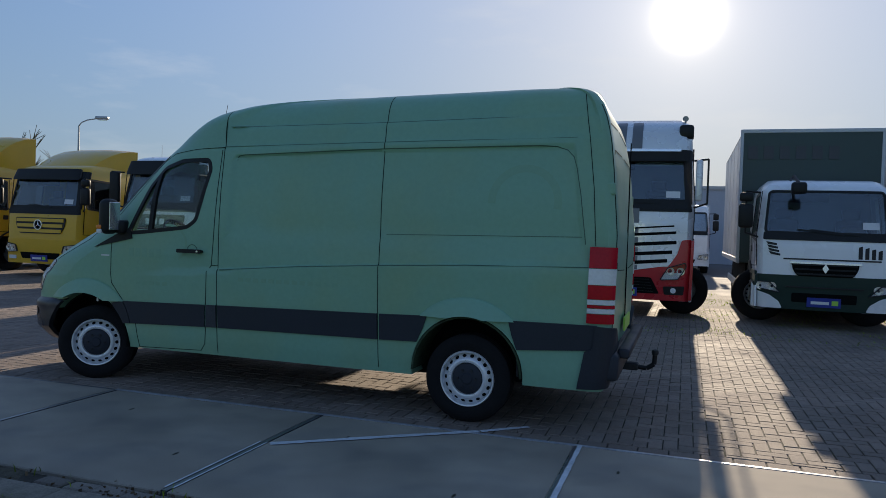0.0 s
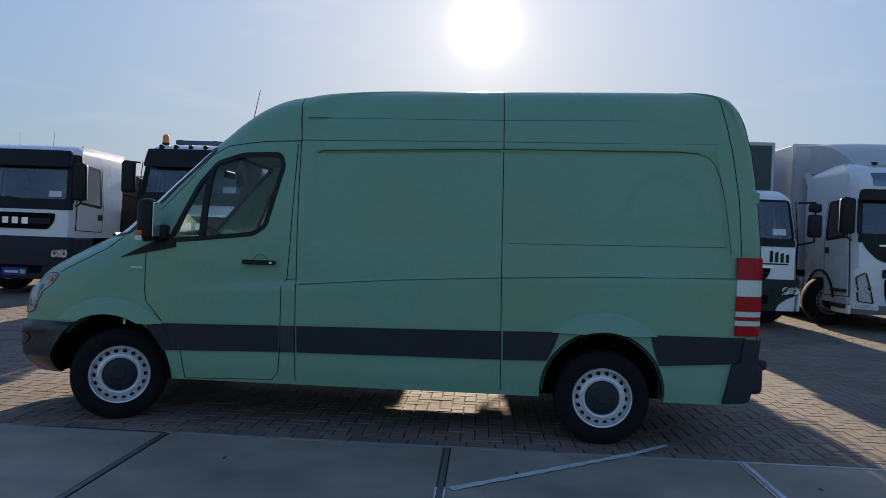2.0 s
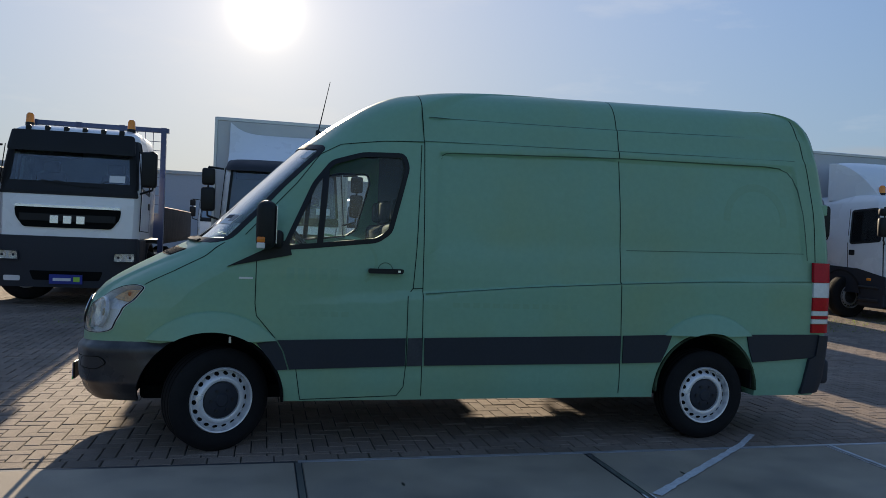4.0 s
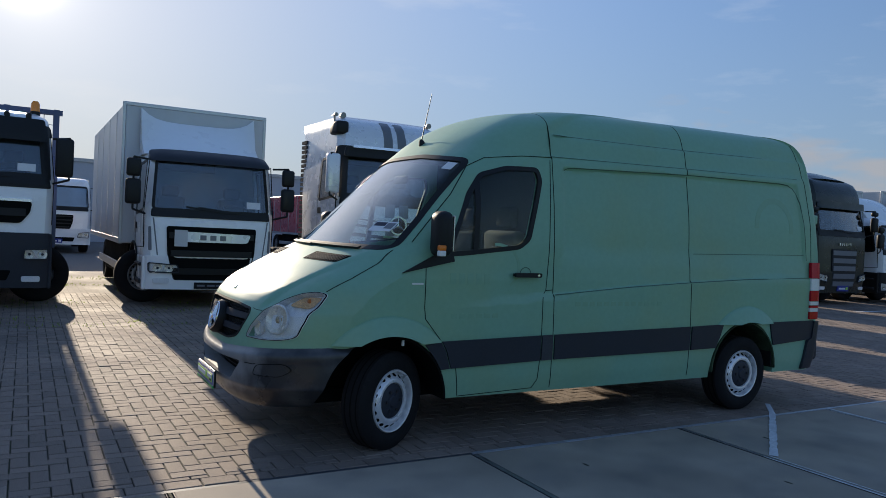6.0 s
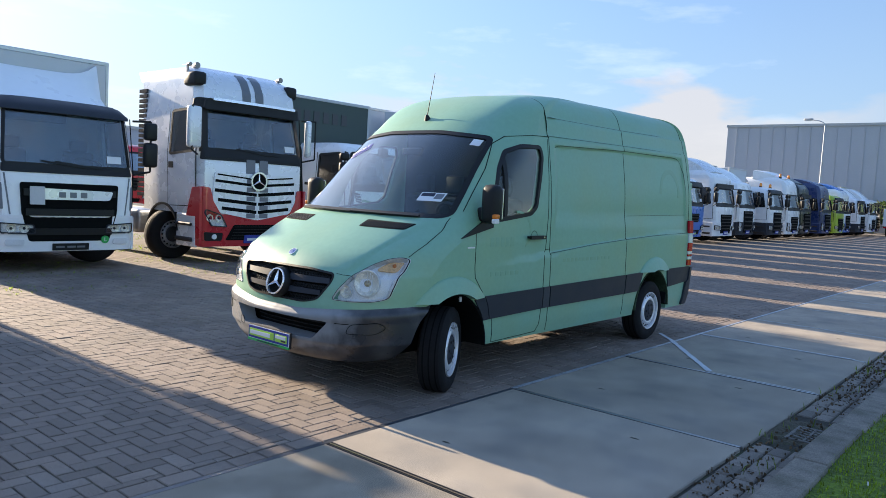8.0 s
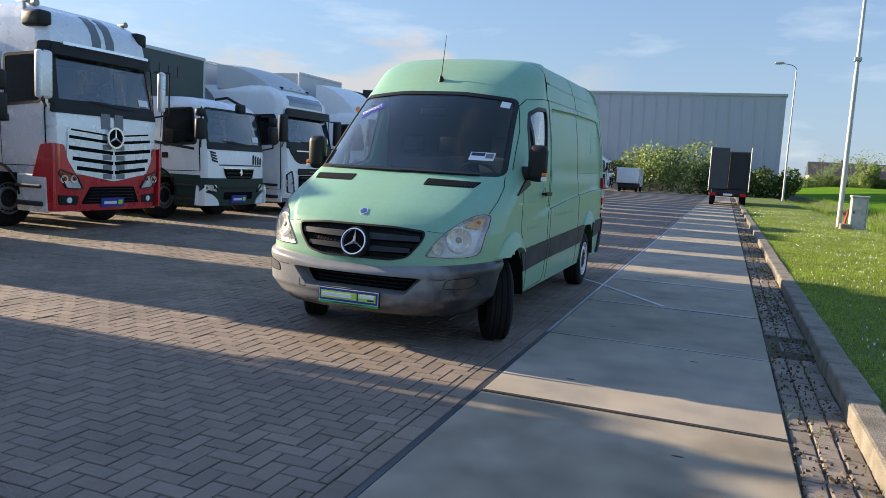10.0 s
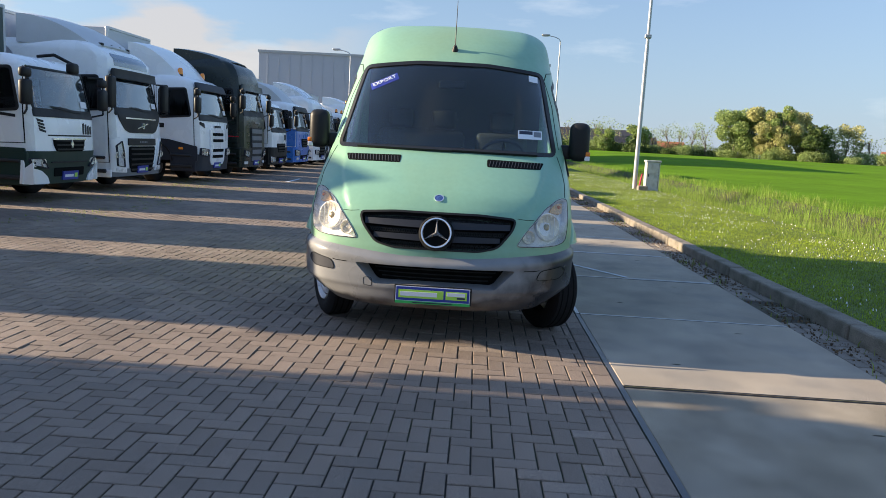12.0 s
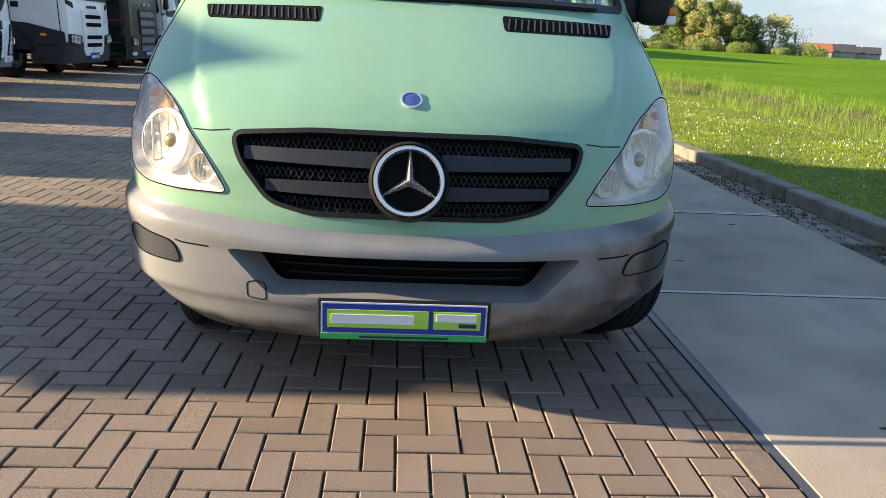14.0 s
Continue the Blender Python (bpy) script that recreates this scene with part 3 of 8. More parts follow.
def band(bm, line, fn, width, out, back, step=0.06, closed=False):
    """A narrow strip along a line on a curved surface."""
    pts = []
    line = list(line) + ([line[0]] if closed else [])
    for p, q in zip(line[:-1], line[1:]):
        p, q = Vector(p), Vector(q)
        k = max(1, math.ceil((q - p).length / step))
        pts += [p + (q - p) * i / k for i in range(k)]
    pts.append(Vector(line[-1]))
    rows = []
    m = len(pts)
    for i, p in enumerate(pts):
        if closed:
            d = pts[(i + 1) % (m - 1)] - pts[i - 1 if i else m - 2]
        else:
            d = pts[min(i + 1, m - 1)] - pts[max(i - 1, 0)]
        d = d.normalized() if d.length else Vector((1, 0))
        nrm = Vector((-d.y, d.x)) * width / 2
        a, b = p + nrm, p - nrm
        rows.append([bm.verts.new(fn(a.x, a.y, out)), bm.verts.new(fn(b.x, b.y, out)), bm.verts.new(fn(b.x, b.y, back)), bm.verts.new(fn(a.x, a.y, back))])
    for p, q in zip(rows[:-1], rows[1:]):
        for j in range(4):
            bm.faces.new([p[j], p[(j + 1) % 4], q[(j + 1) % 4], q[j]])
    if not closed:
        bm.faces.new(rows[0][::-1])
        bm.faces.new(rows[-1])
    bmesh.ops.recalc_face_normals(bm, faces=bm.faces)
    return bm


def smooth_table(pairs, blur=0.02, step=0.0025):
    """A smoothed curve through (key, value) pairs."""
    k = np.array([p[0] for p in pairs], float)
    v = np.array([p[1] for p in pairs], float)
    x = np.arange(k[0] - 0.2, k[-1] + 0.2, step)
    y = np.interp(x, k, v)
    n = max(1, int(blur / step))
    ker = np.hanning(2 * n + 3)
    y2 = np.convolve(np.pad(y, n + 1, mode="edge"), ker / ker.sum(), mode="valid")
    return lambda q: float(np.interp(q, x, y2))


def cubic_table(pairs):
    """Monotone cubic through the pairs: no kinks where they meet."""
    x = [p[0] for p in pairs]
    y = [p[1] for p in pairs]
    h = [b - a for a, b in zip(x[:-1], x[1:])]
    m = [(b - a) / k for a, b, k in zip(y[:-1], y[1:], h)]
    d = [m[0]]
    for i in range(1, len(m)):
        if m[i - 1] * m[i] <= 0:
            d.append(0.0)
        else:
            w1, w2 = 2 * h[i] + h[i - 1], h[i] + 2 * h[i - 1]
            d.append((w1 + w2) / (w1 / m[i - 1] + w2 / m[i]))
    d.append(m[-1] * 1.3)

    def at(q):
        q = min(x[-1], max(x[0], q))
        i = max(0, min(len(h) - 1, sum(1 for v in x[1:-1] if v <= q)))
        t = (q - x[i]) / h[i]
        return (1 + 2 * t) * (1 - t) ** 2 * y[i] + t * (1 - t) ** 2 * h[i] * d[i] + t * t * (3 - 2 * t) * y[i + 1] + t * t * (t - 1) * h[i] * d[i + 1]
    return at


def cut(ob, cutters):
    """Takes the cutters away from ob for good."""
    for c in cutters:
        mod = ob.modifiers.new("cut", "BOOLEAN")
        mod.operation, mod.solver, mod.object = "DIFFERENCE", "EXACT", c
    dg = bpy.context.evaluated_depsgraph_get()
    me = bpy.data.meshes.new_from_object(ob.evaluated_get(dg))
    ob.modifiers.clear()
    ob.data = me
    for c in cutters:
        bpy.data.objects.remove(c)
    return ob


def writing(name, text, size, m, material, parent=None, depth=0.0015):
    """A word as a flat mesh, in the plane x (right), y (up) of m."""
    cu = bpy.data.curves.new(name, "FONT")
    cu.body, cu.size, cu.extrude, cu.align_x, cu.align_y = text, size, depth, "CENTER", "CENTER"
    tmp = new("tmp", cu)
    me = bpy.data.meshes.new_from_object(tmp.evaluated_get(bpy.context.evaluated_depsgraph_get()))
    bpy.data.objects.remove(tmp)
    me.materials.clear()
    me.materials.append(material)
    ob = new(name, me)
    ob.matrix_basis = m
    ob.parent = parent
    return ob


def boxes_mesh(name, centres, half, material, top_bevel=0.006, depth=0.05, jitter=0.002, parent=None, edge=None):
    """Many small stones in one mesh: centres (x, y, z, turn 0/1), half = (hx, hy)."""
    rng = np.random.default_rng(4)
    c = np.asarray(centres, float)
    n = len(c)
    hx = np.where(c[:, 3] > 0.5, half[1], half[0])[:, None]
    hy = np.where(c[:, 3] > 0.5, half[0], half[1])[:, None]
    if edge is not None:
        low = np.maximum(c[:, 1:2] - hy, edge)
        high = c[:, 1:2] + hy
        c = c.copy()
        c[:, 1:2], hy = (low + high) / 2, (high - low) / 2
    sx = np.array([-1, 1, 1, -1])[None, :]
    sy = np.array([-1, -1, 1, 1])[None, :]
    dz = rng.normal(0, jitter, n)[:, None] + rng.normal(0, jitter * 0.4, (n, 4))
    v = np.zeros((n, 12, 3))
    for k, (ins, zz) in enumerate(((0, -depth), (0, -top_bevel), (top_bevel, 0))):
        v[:, 4 * k:4 * k + 4, 0] = c[:, :1] + sx * (hx - ins)
        v[:, 4 * k:4 * k + 4, 1] = c[:, 1:2] + sy * (hy - ins)
        v[:, 4 * k:4 * k + 4, 2] = c[:, 2:3] + zz + (dz if k else 0)
    quads = [[8, 9, 10, 11]]
    for k in (0, 4):
        for i in range(4):
            j = (i + 1) % 4
            quads.append([k + i, k + j, k + 4 + j, k + 4 + i])
    q = np.array(quads)
    faces = (q[None] + (np.arange(n) * 12)[:, None, None]).reshape(-1, 4)
    me = bpy.data.meshes.new(name)
    me.from_pydata(v.reshape(-1, 3).tolist(), [], faces.tolist())
    me.materials.append(material)
    ob = new(name, me)
    if parent:
        ob.parent = parent
    return ob

# ---- ground ----
EDGE_Y, SLAB_Y0, KERB_Y1, KERB_Y0 = 5.265, 3.36, 2.98, 2.78


def flat(name, x0, y0, x1, y1, z, material, nx=1, ny=1, height=None):
    bm = bmesh.new()
    g = [[bm.verts.new((x0 + (x1 - x0) * i / nx, y0 + (y1 - y0) * j / ny, 0)) for j in range(ny + 1)] for i in range(nx + 1)]
    for i in range(nx):
        for j in range(ny):
            bm.faces.new([g[i][j], g[i + 1][j], g[i + 1][j + 1], g[i][j + 1]])
    for v in bm.verts:
        v.co.z = z + (height(v.co.x, v.co.y) if height else 0)
    return part(name, bm, material)


tagged(flat("ground", -1500, -1500, 1500, 1500, -0.35, M_FIELD), "flat green farmland reaching the horizon", "ground", kind="structure")


def paver_mat():
    """Pavers too far off to be built one by one."""
    m = mat("far_pavers", (0.2, 0.175, 0.155), 0.88, var=0.2, scale=0.8, fine=120, bump=0.3)
    nt = m.node_tree
    nd, lk = nt.nodes, nt.links
    b = nd["Principled BSDF"]
    old = b.inputs["Base Color"].links[0].from_socket
    tc = nd.new("ShaderNodeTexCoord")
    br = nd.new("ShaderNodeTexBrick")
    br.inputs["Scale"].default_value = 1.0
    br.inputs["Brick Width"].default_value, br.inputs["Row Height"].default_value = 0.21, 0.105
    br.inputs["Mortar Size"].default_value = 0.006
    br.inputs["Color1"].default_value, br.inputs["Color2"].default_value = (1, 1, 1, 1), (0.8, 0.8, 0.8, 1)
    br.inputs["Mortar"].default_value = (0.3, 0.3, 0.28, 1)
    lk.new(tc.outputs["Object"], br.inputs["Vector"])
    mx = nd.new("ShaderNodeMix")
    mx.data_type, mx.blend_type = "RGBA", "MULTIPLY"
    mx.inputs["Factor"].default_value = 1.0
    lk.new(old, mx.inputs["A"])
    lk.new(br.outputs["Color"], mx.inputs["B"])
    lk.new(mx.outputs["Result"], b.inputs["Base Color"])
    return m


PAV_X0, PAV_X1, PAV_Y1 = -24.0, 20.0, 17.0
yard = flat("pavement", -60, EDGE_Y, 72, 70, -0.012, paver_mat())
tagged(yard, "grey-brown herringbone block paving of the truck yard", "paving", kind="structure")
bed = flat("paving_bed", PAV_X0, EDGE_Y, PAV_X1, PAV_Y1, -0.008, M_BED)
bed.parent = yard
tagged(bed, "dark sandy joints between paving blocks")
road_bed = flat("road", -60, KERB_Y1, 72, EDGE_Y, -0.024, M_SOIL)
tagged(road_bed, "strip of large concrete slabs along the yard", "road", kind="structure")

# concrete slabs
SLAB = 2.03


def slab_mesh(material):
    bm = boxed((-SLAB / 2 + 0.024, SLAB_Y0 + 0.008, -0.16), (SLAB / 2 - 0.024, EDGE_Y - 0.03, 0.0), 0.006, 1)
    me = bpy.data.meshes.new("slab")
    bm.to_mesh(me)
    bm.free()
    me.materials.append(material)
    return me


slab_data, old_slab = slab_mesh(M_CONCRETE), slab_mesh(M_CONCRETE_OLD)
for i in range(-24, 38):
    s = new("slab", old_slab if i < -2 else slab_data)
    s.matrix_basis = pose(-2.71 + SLAB * (i + 0.5), 0, 0.001 * math.sin(i * 2.3))
    s.parent = road_bed
    # two lifting holes in each slab
    if -8 < i < 8:
        for px, py in ((-0.55, 4.75), (0.5, 3.95)):
            bm = bmesh.new()
            lathe(bm, [(0.0, 0.0), (0.034, 0.0), (0.027, 0.0015), (0.0, 0.0015)], (0, 0, 0), (0, 0, 1), 12)
            hole = part("lifting_hole", bm, M_SOIL, s)
            hole.matrix_basis = pose(px + 0.15 * math.sin(i * 5.1), py, 0.001) @ Matrix.Diagonal((0.3, 1.0, 1, 1))
# steel angles on the joints
for i in range(-8, 9):
    x = -2.71 + SLAB * i
    for d in (-0.02, 0.02):
        bm = boxed((x + d - 0.0025, SLAB_Y0 + 0.02, -0.05), (x + d + 0.003, EDGE_Y - 0.04, 0.0015))
        part("joint_edge", bm, M_EDGE if i not in (-2, -1, 0) else M_STRIP, road_bed)
    wide = 0.008 if i < -1 else 0.017
    part("joint_fill", boxed((x - wide, SLAB_Y0 + 0.02, -0.05), (x + wide, EDGE_Y - 0.04, 0.002)), M_SOIL if i < -1 else M_JOINT, road_bed)
bm = boxed((-4.74, EDGE_Y - 0.03, -0.05), (60, EDGE_Y + 0.002, 0.004))
part("edge_strip", bm, M_EDGESTRIP, road_bed, "worn bright steel edge of the slabs")
bm = boxed((-60, EDGE_Y - 0.03, -0.05), (72, EDGE_Y + 0.006, -0.002))
part("edge_joint", bm, M_DARKEDGE, road_bed, "dark polished steel edge of the slabs")


def line_mark(p, q, w, name, label):
    p, q = Vector(p), Vector(q)
    d = (q - p).normalized()
    n = Vector((-d.y, d.x)) * w / 2
    bm = bmesh.new()
    k = 30
    rng = random.Random(3)
    rows = []
    for i in range(k + 1):
        c = p + (q - p) * i / k
        s = 0.75 + 0.4 * rng.random()
        rows.append([bm.verts.new((*(c + n * s), 0.006)), bm.verts.new((*(c - n * s), 0.006))])
    for a, b in zip(rows[:-1], rows[1:]):
        bm.faces.new([a[0], a[1], b[1], b[0]])
    return tagged(part(name, bm, M_PAINTLINE), label, "road marking", kind="structure")


line_mark((-1.1, 5.58), (-1.42, 5.29), 0.05, "chalk_line", "broken white chalk line across the paving")
line_mark((-1.41, 5.3), (-2.65, 4.38), 0.06, "chalk_line", "white chalk line across a slab")
line_mark((-0.66, 5.25), (-0.66, 3.5), 0.035, "chalk_line", "faint white chalk line along a slab joint")
for d in (-0.026, 0.026):
    line_mark((-2.71 + d, 4.4), (-2.71 + d, 3.42), 0.014, "chalk_line", "thin white chalk line beside a slab joint")
line_mark((11.0, 12.0), (13.2, 12.1), 0.12, "chalk_line", "white chalk scribble on the paving")

# kerb
kerb = empty("kerb", pose(0, 0, 0), "weathered concrete kerb beside the grass verge", "kerb", kind="structure")
bm = boxed((-0.497, KERB_Y0, -0.2), (0.497, KERB_Y1, 0.115), 0.022, 2)
kerb_data = bpy.data.meshes.new("kerb_stone")
bm.to_mesh(kerb_data)
bm.free()
kerb_data.materials.append(M_KERB)
rk = random.Random(8)
for i in range(-22, 68):
    k = new("kerb_stone", kerb_data)
    k.matrix_basis = pose(i + 0.5, rk.uniform(-0.008, 0.008), rk.uniform(-0.008, 0.006), 0, 0, rk.uniform(-0.4, 0.4))
    k.parent = kerb

# verge, ditch bank and field
def land(x, y):
    """The farmland climbs very slightly towards the wood."""
    k = min(1.0, max(0.0, (math.hypot(x + 11, y - 6) - 40) / 140))
    return 1.55 * k * k * (3 - 2 * k) * min(1.0, max(0.0, (-y - 4.4) / 14))


def verge_height(x, y):
    bump = 0.03 * noise.noise(Vector((x * 0.5, y * 0.5, 0)))
    if y > -0.8:
        return bump
    if y > -2.2:
        return bump - 0.45 * ((-0.8 - y) / 1.4)
    return bump * 0.3 - 0.45


verge = flat("verge", -40, -2.4, 75, KERB_Y0 + 0.01, 0.085, M_LAWN, 230, 16, verge_height)
tagged(verge, "mown grass verge with small daisies", "grass", kind="structure")
field = flat("field", -40, -260, 700, -4.4, 0.06, M_FIELD, 74, 64, lambda x, y: land(x, y) + 0.05 * noise.noise(Vector((x * 0.05, y * 0.05, 0))))
tagged(field, "bright green young crop in a flat field", "field", kind="structure")
bank = flat("ditch_bank", -40, -4.5, 300, -2.35, -0.30, M_SOIL, 60, 4, lambda x, y: 0.35 * max(0, (-y - 3.3)))
tagged(bank, "overgrown ditch bank between verge and field", "ditch", kind="structure")


def blades(name, count, area, hmin, hmax, width, material, seed, ground, dens=None, lean=0.35, tall=None):
    """Loose upright blades in one mesh; tall(x, y) scales their height."""
    rng = np.random.default_rng(seed)
    x = rng.uniform(area[0], area[1], count)
    y = rng.uniform(area[2], area[3], count)
    if dens is not None:
        keep = rng.uniform(0, 1, count) < np.array([dens(a, b) for a, b in zip(x, y)])
        x, y = x[keep], y[keep]
    n = len(x)
    z = np.array([ground(a, b) for a, b in zip(x, y)])
    h = rng.uniform(hmin, hmax, n)
    if tall is not None:
        h *= np.array([tall(a, b) for a, b in zip(x, y)])
    w = rng.uniform(0.6, 1.3, n) * width
    a = rng.uniform(0, 2 * np.pi, n)
    lx, ly = rng.normal(0, lean, n) * h, rng.normal(0, lean, n) * h
    v = np.zeros((n, 5, 3))
    dx, dy = np.cos(a) * w / 2, np.sin(a) * w / 2
    for k, (s, f, g) in enumerate(((-1, 0, 0), (1, 0, 0), (0.8, 0.55, 0.35), (-0.8, 0.55, 0.35), (0, 1, 1))):
        v[:, k, 0] = x + s * dx + lx * g
        v[:, k, 1] = y + s * dy + ly * g
        v[:, k, 2] = z + h * f - (0.02 if f == 0 else 0)
    base = np.arange(n) * 5
    quads = np.stack([base, base + 1, base + 2, base + 3], 1).tolist()
    tris = np.stack([base + 3, base + 2, base + 4], 1).tolist()
    me = bpy.data.meshes.new(name)
    me.from_pydata(v.reshape(-1, 3).tolist(), [], quads + tris)
    me.materials.append(material)
    return new(name, me)


vg = lambda x, y: 0.085 + verge_height(x, y)
near = lambda x, y: math.exp(-max(0.0, x - 3) / 15) * (1 if y > 0 else 0.8)
g = blades("verge_grass", 330000, (-10, 40, -1.6, 2.8), 0.012, 0.036, 0.0065, M_GRASS, 2, vg, near)
tagged(g, "short bright green grass blades of the verge", "grass", kind="stuff")
g = blades("verge_daisies", 3400, (-8, 30, -0.8, 2.6), 0.002, 0.0035, 0.0125, M_PAPER, 5, lambda x, y: vg(x, y) + 0.028, lambda x, y: 0.9 if noise.noise(Vector((x * 0.4, y * 0.6, 3))) > 0 else 0.15, 3.0)
tagged(g, "tiny white daisies scattered in the grass", "flowers", kind="stuff")
g = blades("ditch_reeds", 95000, (-14, 75, -4.8, -1.0), 0.15, 0.4, 0.0085, M_REED, 7, lambda x, y: (0.085 + verge_height(x, y)) if y > -2.4 else -0.3 + 0.35 * max(0, -y - 3.3), lambda x, y: min(1, math.exp(-max(0.0, x - 12) / 30)) * (1 if y < -1.7 else 0.25), 0.22, lambda x, y: 0.75 + 0.9 * max(0.0, noise.noise(Vector((x * 0.55, y * 0.8, 5)))) + 0.5 * noise.noise(Vector((x * 1.7, y * 1.7, 2))))
tagged(g, "tall light green reeds along the ditch", "reeds", kind="stuff")
g = blades("kerb_weeds", 900, (-10, 20, KERB_Y1 - 0.02, SLAB_Y0 + 0.02), 0.02, 0.08, 0.008, M_GRASS, 12, lambda x, y: -0.01, lambda x, y: 1.0 if noise.noise(Vector((x * 1.4, y * 3, 9))) > 0.15 or (abs(x + 3.95) < 0.5 and y > 3.25) else (0.25 if y > 3.3 else 0.05))
tagged(g, "weeds growing in the gutter", "weeds", kind="stuff")
g = blades("dead_leaves", 4200, (-9, 14, KERB_Y1, SLAB_Y0 + 0.03), 0.002, 0.005, 0.02, M_DEADLEAF, 21, lambda x, y: -0.002, lambda x, y: 1.0 if noise.noise(Vector((x * 1.1, y * 2, 4))) > 0.0 else 0.25, 4.0)
tagged(g, "dry brown leaves and dirt in the gutter", "dead leaves", kind="stuff")
g = blades("paving_weeds", 20000, (-8, 10, 12.0, 22), 0.012, 0.045, 0.012, M_GRASS, 15, lambda x, y: -0.01, lambda x, y: 1.0 if noise.noise(Vector((x * 0.7, y * 0.7, 9))) > 0.02 else 0.0)
tagged(g, "tufts of grass between the paving blocks", "weeds", kind="stuff")

# ---- the green van ----
VX, VY = -6.3, 6.497
HUB_F, HUB_R, HUB_Z = 1.015, 4.705, 0.343
# wheel arches: place of the centre, its height, opening radius
ARCHES = ((0.985, 0.335, 0.478), (4.695, 0.385, 0.455))
van = empty("delivery_van", pose(VX, VY, 0), "faded green high-roof delivery van with dark side strips on paving", "van")

uf_raw = smooth_table([(0.28, 0.10), (0.34, 0.06), (0.42, 0.045), (0.6, 0.045), (0.72, 0.045), (0.85, 0.062), (0.95, 0.09), (1.0, 0.117), (1.08, 0.185), (1.14, 0.272), (1.21, 0.39), (1.32, 0.59), (1.38, 0.71), (1.42, 0.79), (1.6, 0.98), (1.81, 1.185), (2.01, 1.385), (2.15, 1.535), (2.30, 1.72), (2.42, 1.90), (2.52, 2.06), (2.58, 2.165), (2.625, 2.29), (2.65, 2.4), (2.668, 2.56), (2.685, 3.0), (2.71, 4.2)], 0.02)
W_raw = smooth_table([(0.30, 0.97), (0.45, 0.995), (0.8, 1.01), (1.2, 1.008), (1.45, 0.99), (1.8, 0.96), (2.15, 0.91), (2.2, 0.9), (2.35, 0.872), (2.45, 0.85), (2.52, 0.825), (2.58, 0.79), (2.62, 0.75), (2.65, 0.70), (2.675, 0.62), (2.692, 0.5), (2.702, 0.35), (2.71, 0.15)], 0.02)
ur_raw = smooth_table([(0.30, 5.74), (0.5, 5.79), (0.8, 5.81), (1.5, 5.82), (2.0, 5.775), (2.2, 5.75), (2.4, 5.71), (2.52, 5.665), (2.6, 5.61), (2.65, 5.53), (2.685, 5.38), (2.71, 5.1)], 0.03)
G_raw = cubic_table([(0.0, 0.0), (0.15, 0.0035), (0.3, 0.015), (0.5, 0.05), (0.7, 0.11), (0.8, 0.165), (0.88, 0.255), (0.94, 0.365), (0.98, 0.49), (1.0, 0.62)])


def nose(t, z):
    """How far the body draws back towards its corners; the lamp corners are fuller."""
    full = sstep(0.74, 0.86, z) * sstep(1.42, 1.12, z) * sstep(1.0, 0.9, t)
    return G_raw(t) * (1 - 0.08 * full) * (1 - 0.4 * sstep(2.15, 2.5, z))


def sstep(a, b, x):
    t = min(1.0, max(0.0, (x - a) / (b - a)))
    return t * t * (3 - 2 * t)


WAIST = smooth_table([(1.5, 1.0), (2.3, 1.078), (2.41, 1.092), (3.2, 1.157), (3.93, 1.2), (4.7, 1.237), (5.65, 1.262)], 0.12)
PANEL_TOP = smooth_table([(2.4, 2.1), (3.9, 2.156), (5.3, 2.178)], 0.1)
GUTTER = smooth_table([(2.3, 2.18), (3.9, 2.213), (5.5, 2.24)], 0.1)
ROOF_CREASE = smooth_table([(2.3, 2.365), (3.9, 2.385), (5.4, 2.42)], 0.1)
ROOF_DROP = smooth_table([(1.9, 0.0), (2.15, 0.03), (2.35, 0.062), (2.7, 0.06), (4.0, 0.026), (5.0, 0.004), (5.7, 0.0)], 0.1)


def relief(u, z):
    """How far the side panel stands out of its plain form."""
    r = 0.0
    waist = WAIST(u)
    fade = sstep(1.4, 2.3, u)
    r -= 0.02 * fade * sstep(waist - 0.004, waist + 0.010, z) * sstep(waist + 0.5, waist + 0.05, z)
    if 2.3 < u < 5.75:
        lean = 0.13 * (2.1 - z)
        d = min(u - 2.49, 5.49 + lean - u, PANEL_TOP(u) - z)
        if d > -0.05:
            r -= 0.02 * sstep(-0.004, 0.022, d) * sstep(1.3, 1.5, z)
    g = GUTTER(u)
    r -= 0.012 * sstep(g - 0.012, g + 0.012, z) * sstep(1.9, 2.3, u)
    g = ROOF_CREASE(u)
    r -= 0.016 * sstep(g - 0.016, g + 0.012, z) * sstep(2.2, 2.6, u)
    return r


def roof_z(u, z):
    """The roof falls a little towards the cab and the rear doors."""
    return z - ROOF_DROP(u) * sstep(2.3, 2.66, z)


def side_w(u, z, with_relief=True):
    """Half width of the body at u metres behind the nose and height z."""
    w = W_raw(z)
    du = u - uf_raw(z)
    if du < 0.62:
        lo, hi = 0.0, 1.0
        for _ in range(22):
            t = (lo + hi) / 2
            if nose(t, z) < du:
                lo = t
            else:
                hi = t
        w *= lo
    return w + (relief(u, z) * sstep(0.62, 0.82, du) if with_relief else 0.0)


def van_side(sign):
    return lambda u, z, d: (u, sign * (side_w(u, z) + d), roof_z(u, z))


def crease(v, z):
    """The bonnet's outer flanks lie a little lower than its middle."""
    line = 0.63 + 0.46 * (z - 0.97)
    return 0.03 * sstep(line, line + 0.022, abs(v)) * sstep(0.95, 1.01, z) * sstep(1.38, 1.31, z)


def front_u(v, z):
    return uf_raw(z) + nose(min(1.0, abs(v) / W_raw(z)), z) + crease(v, z)


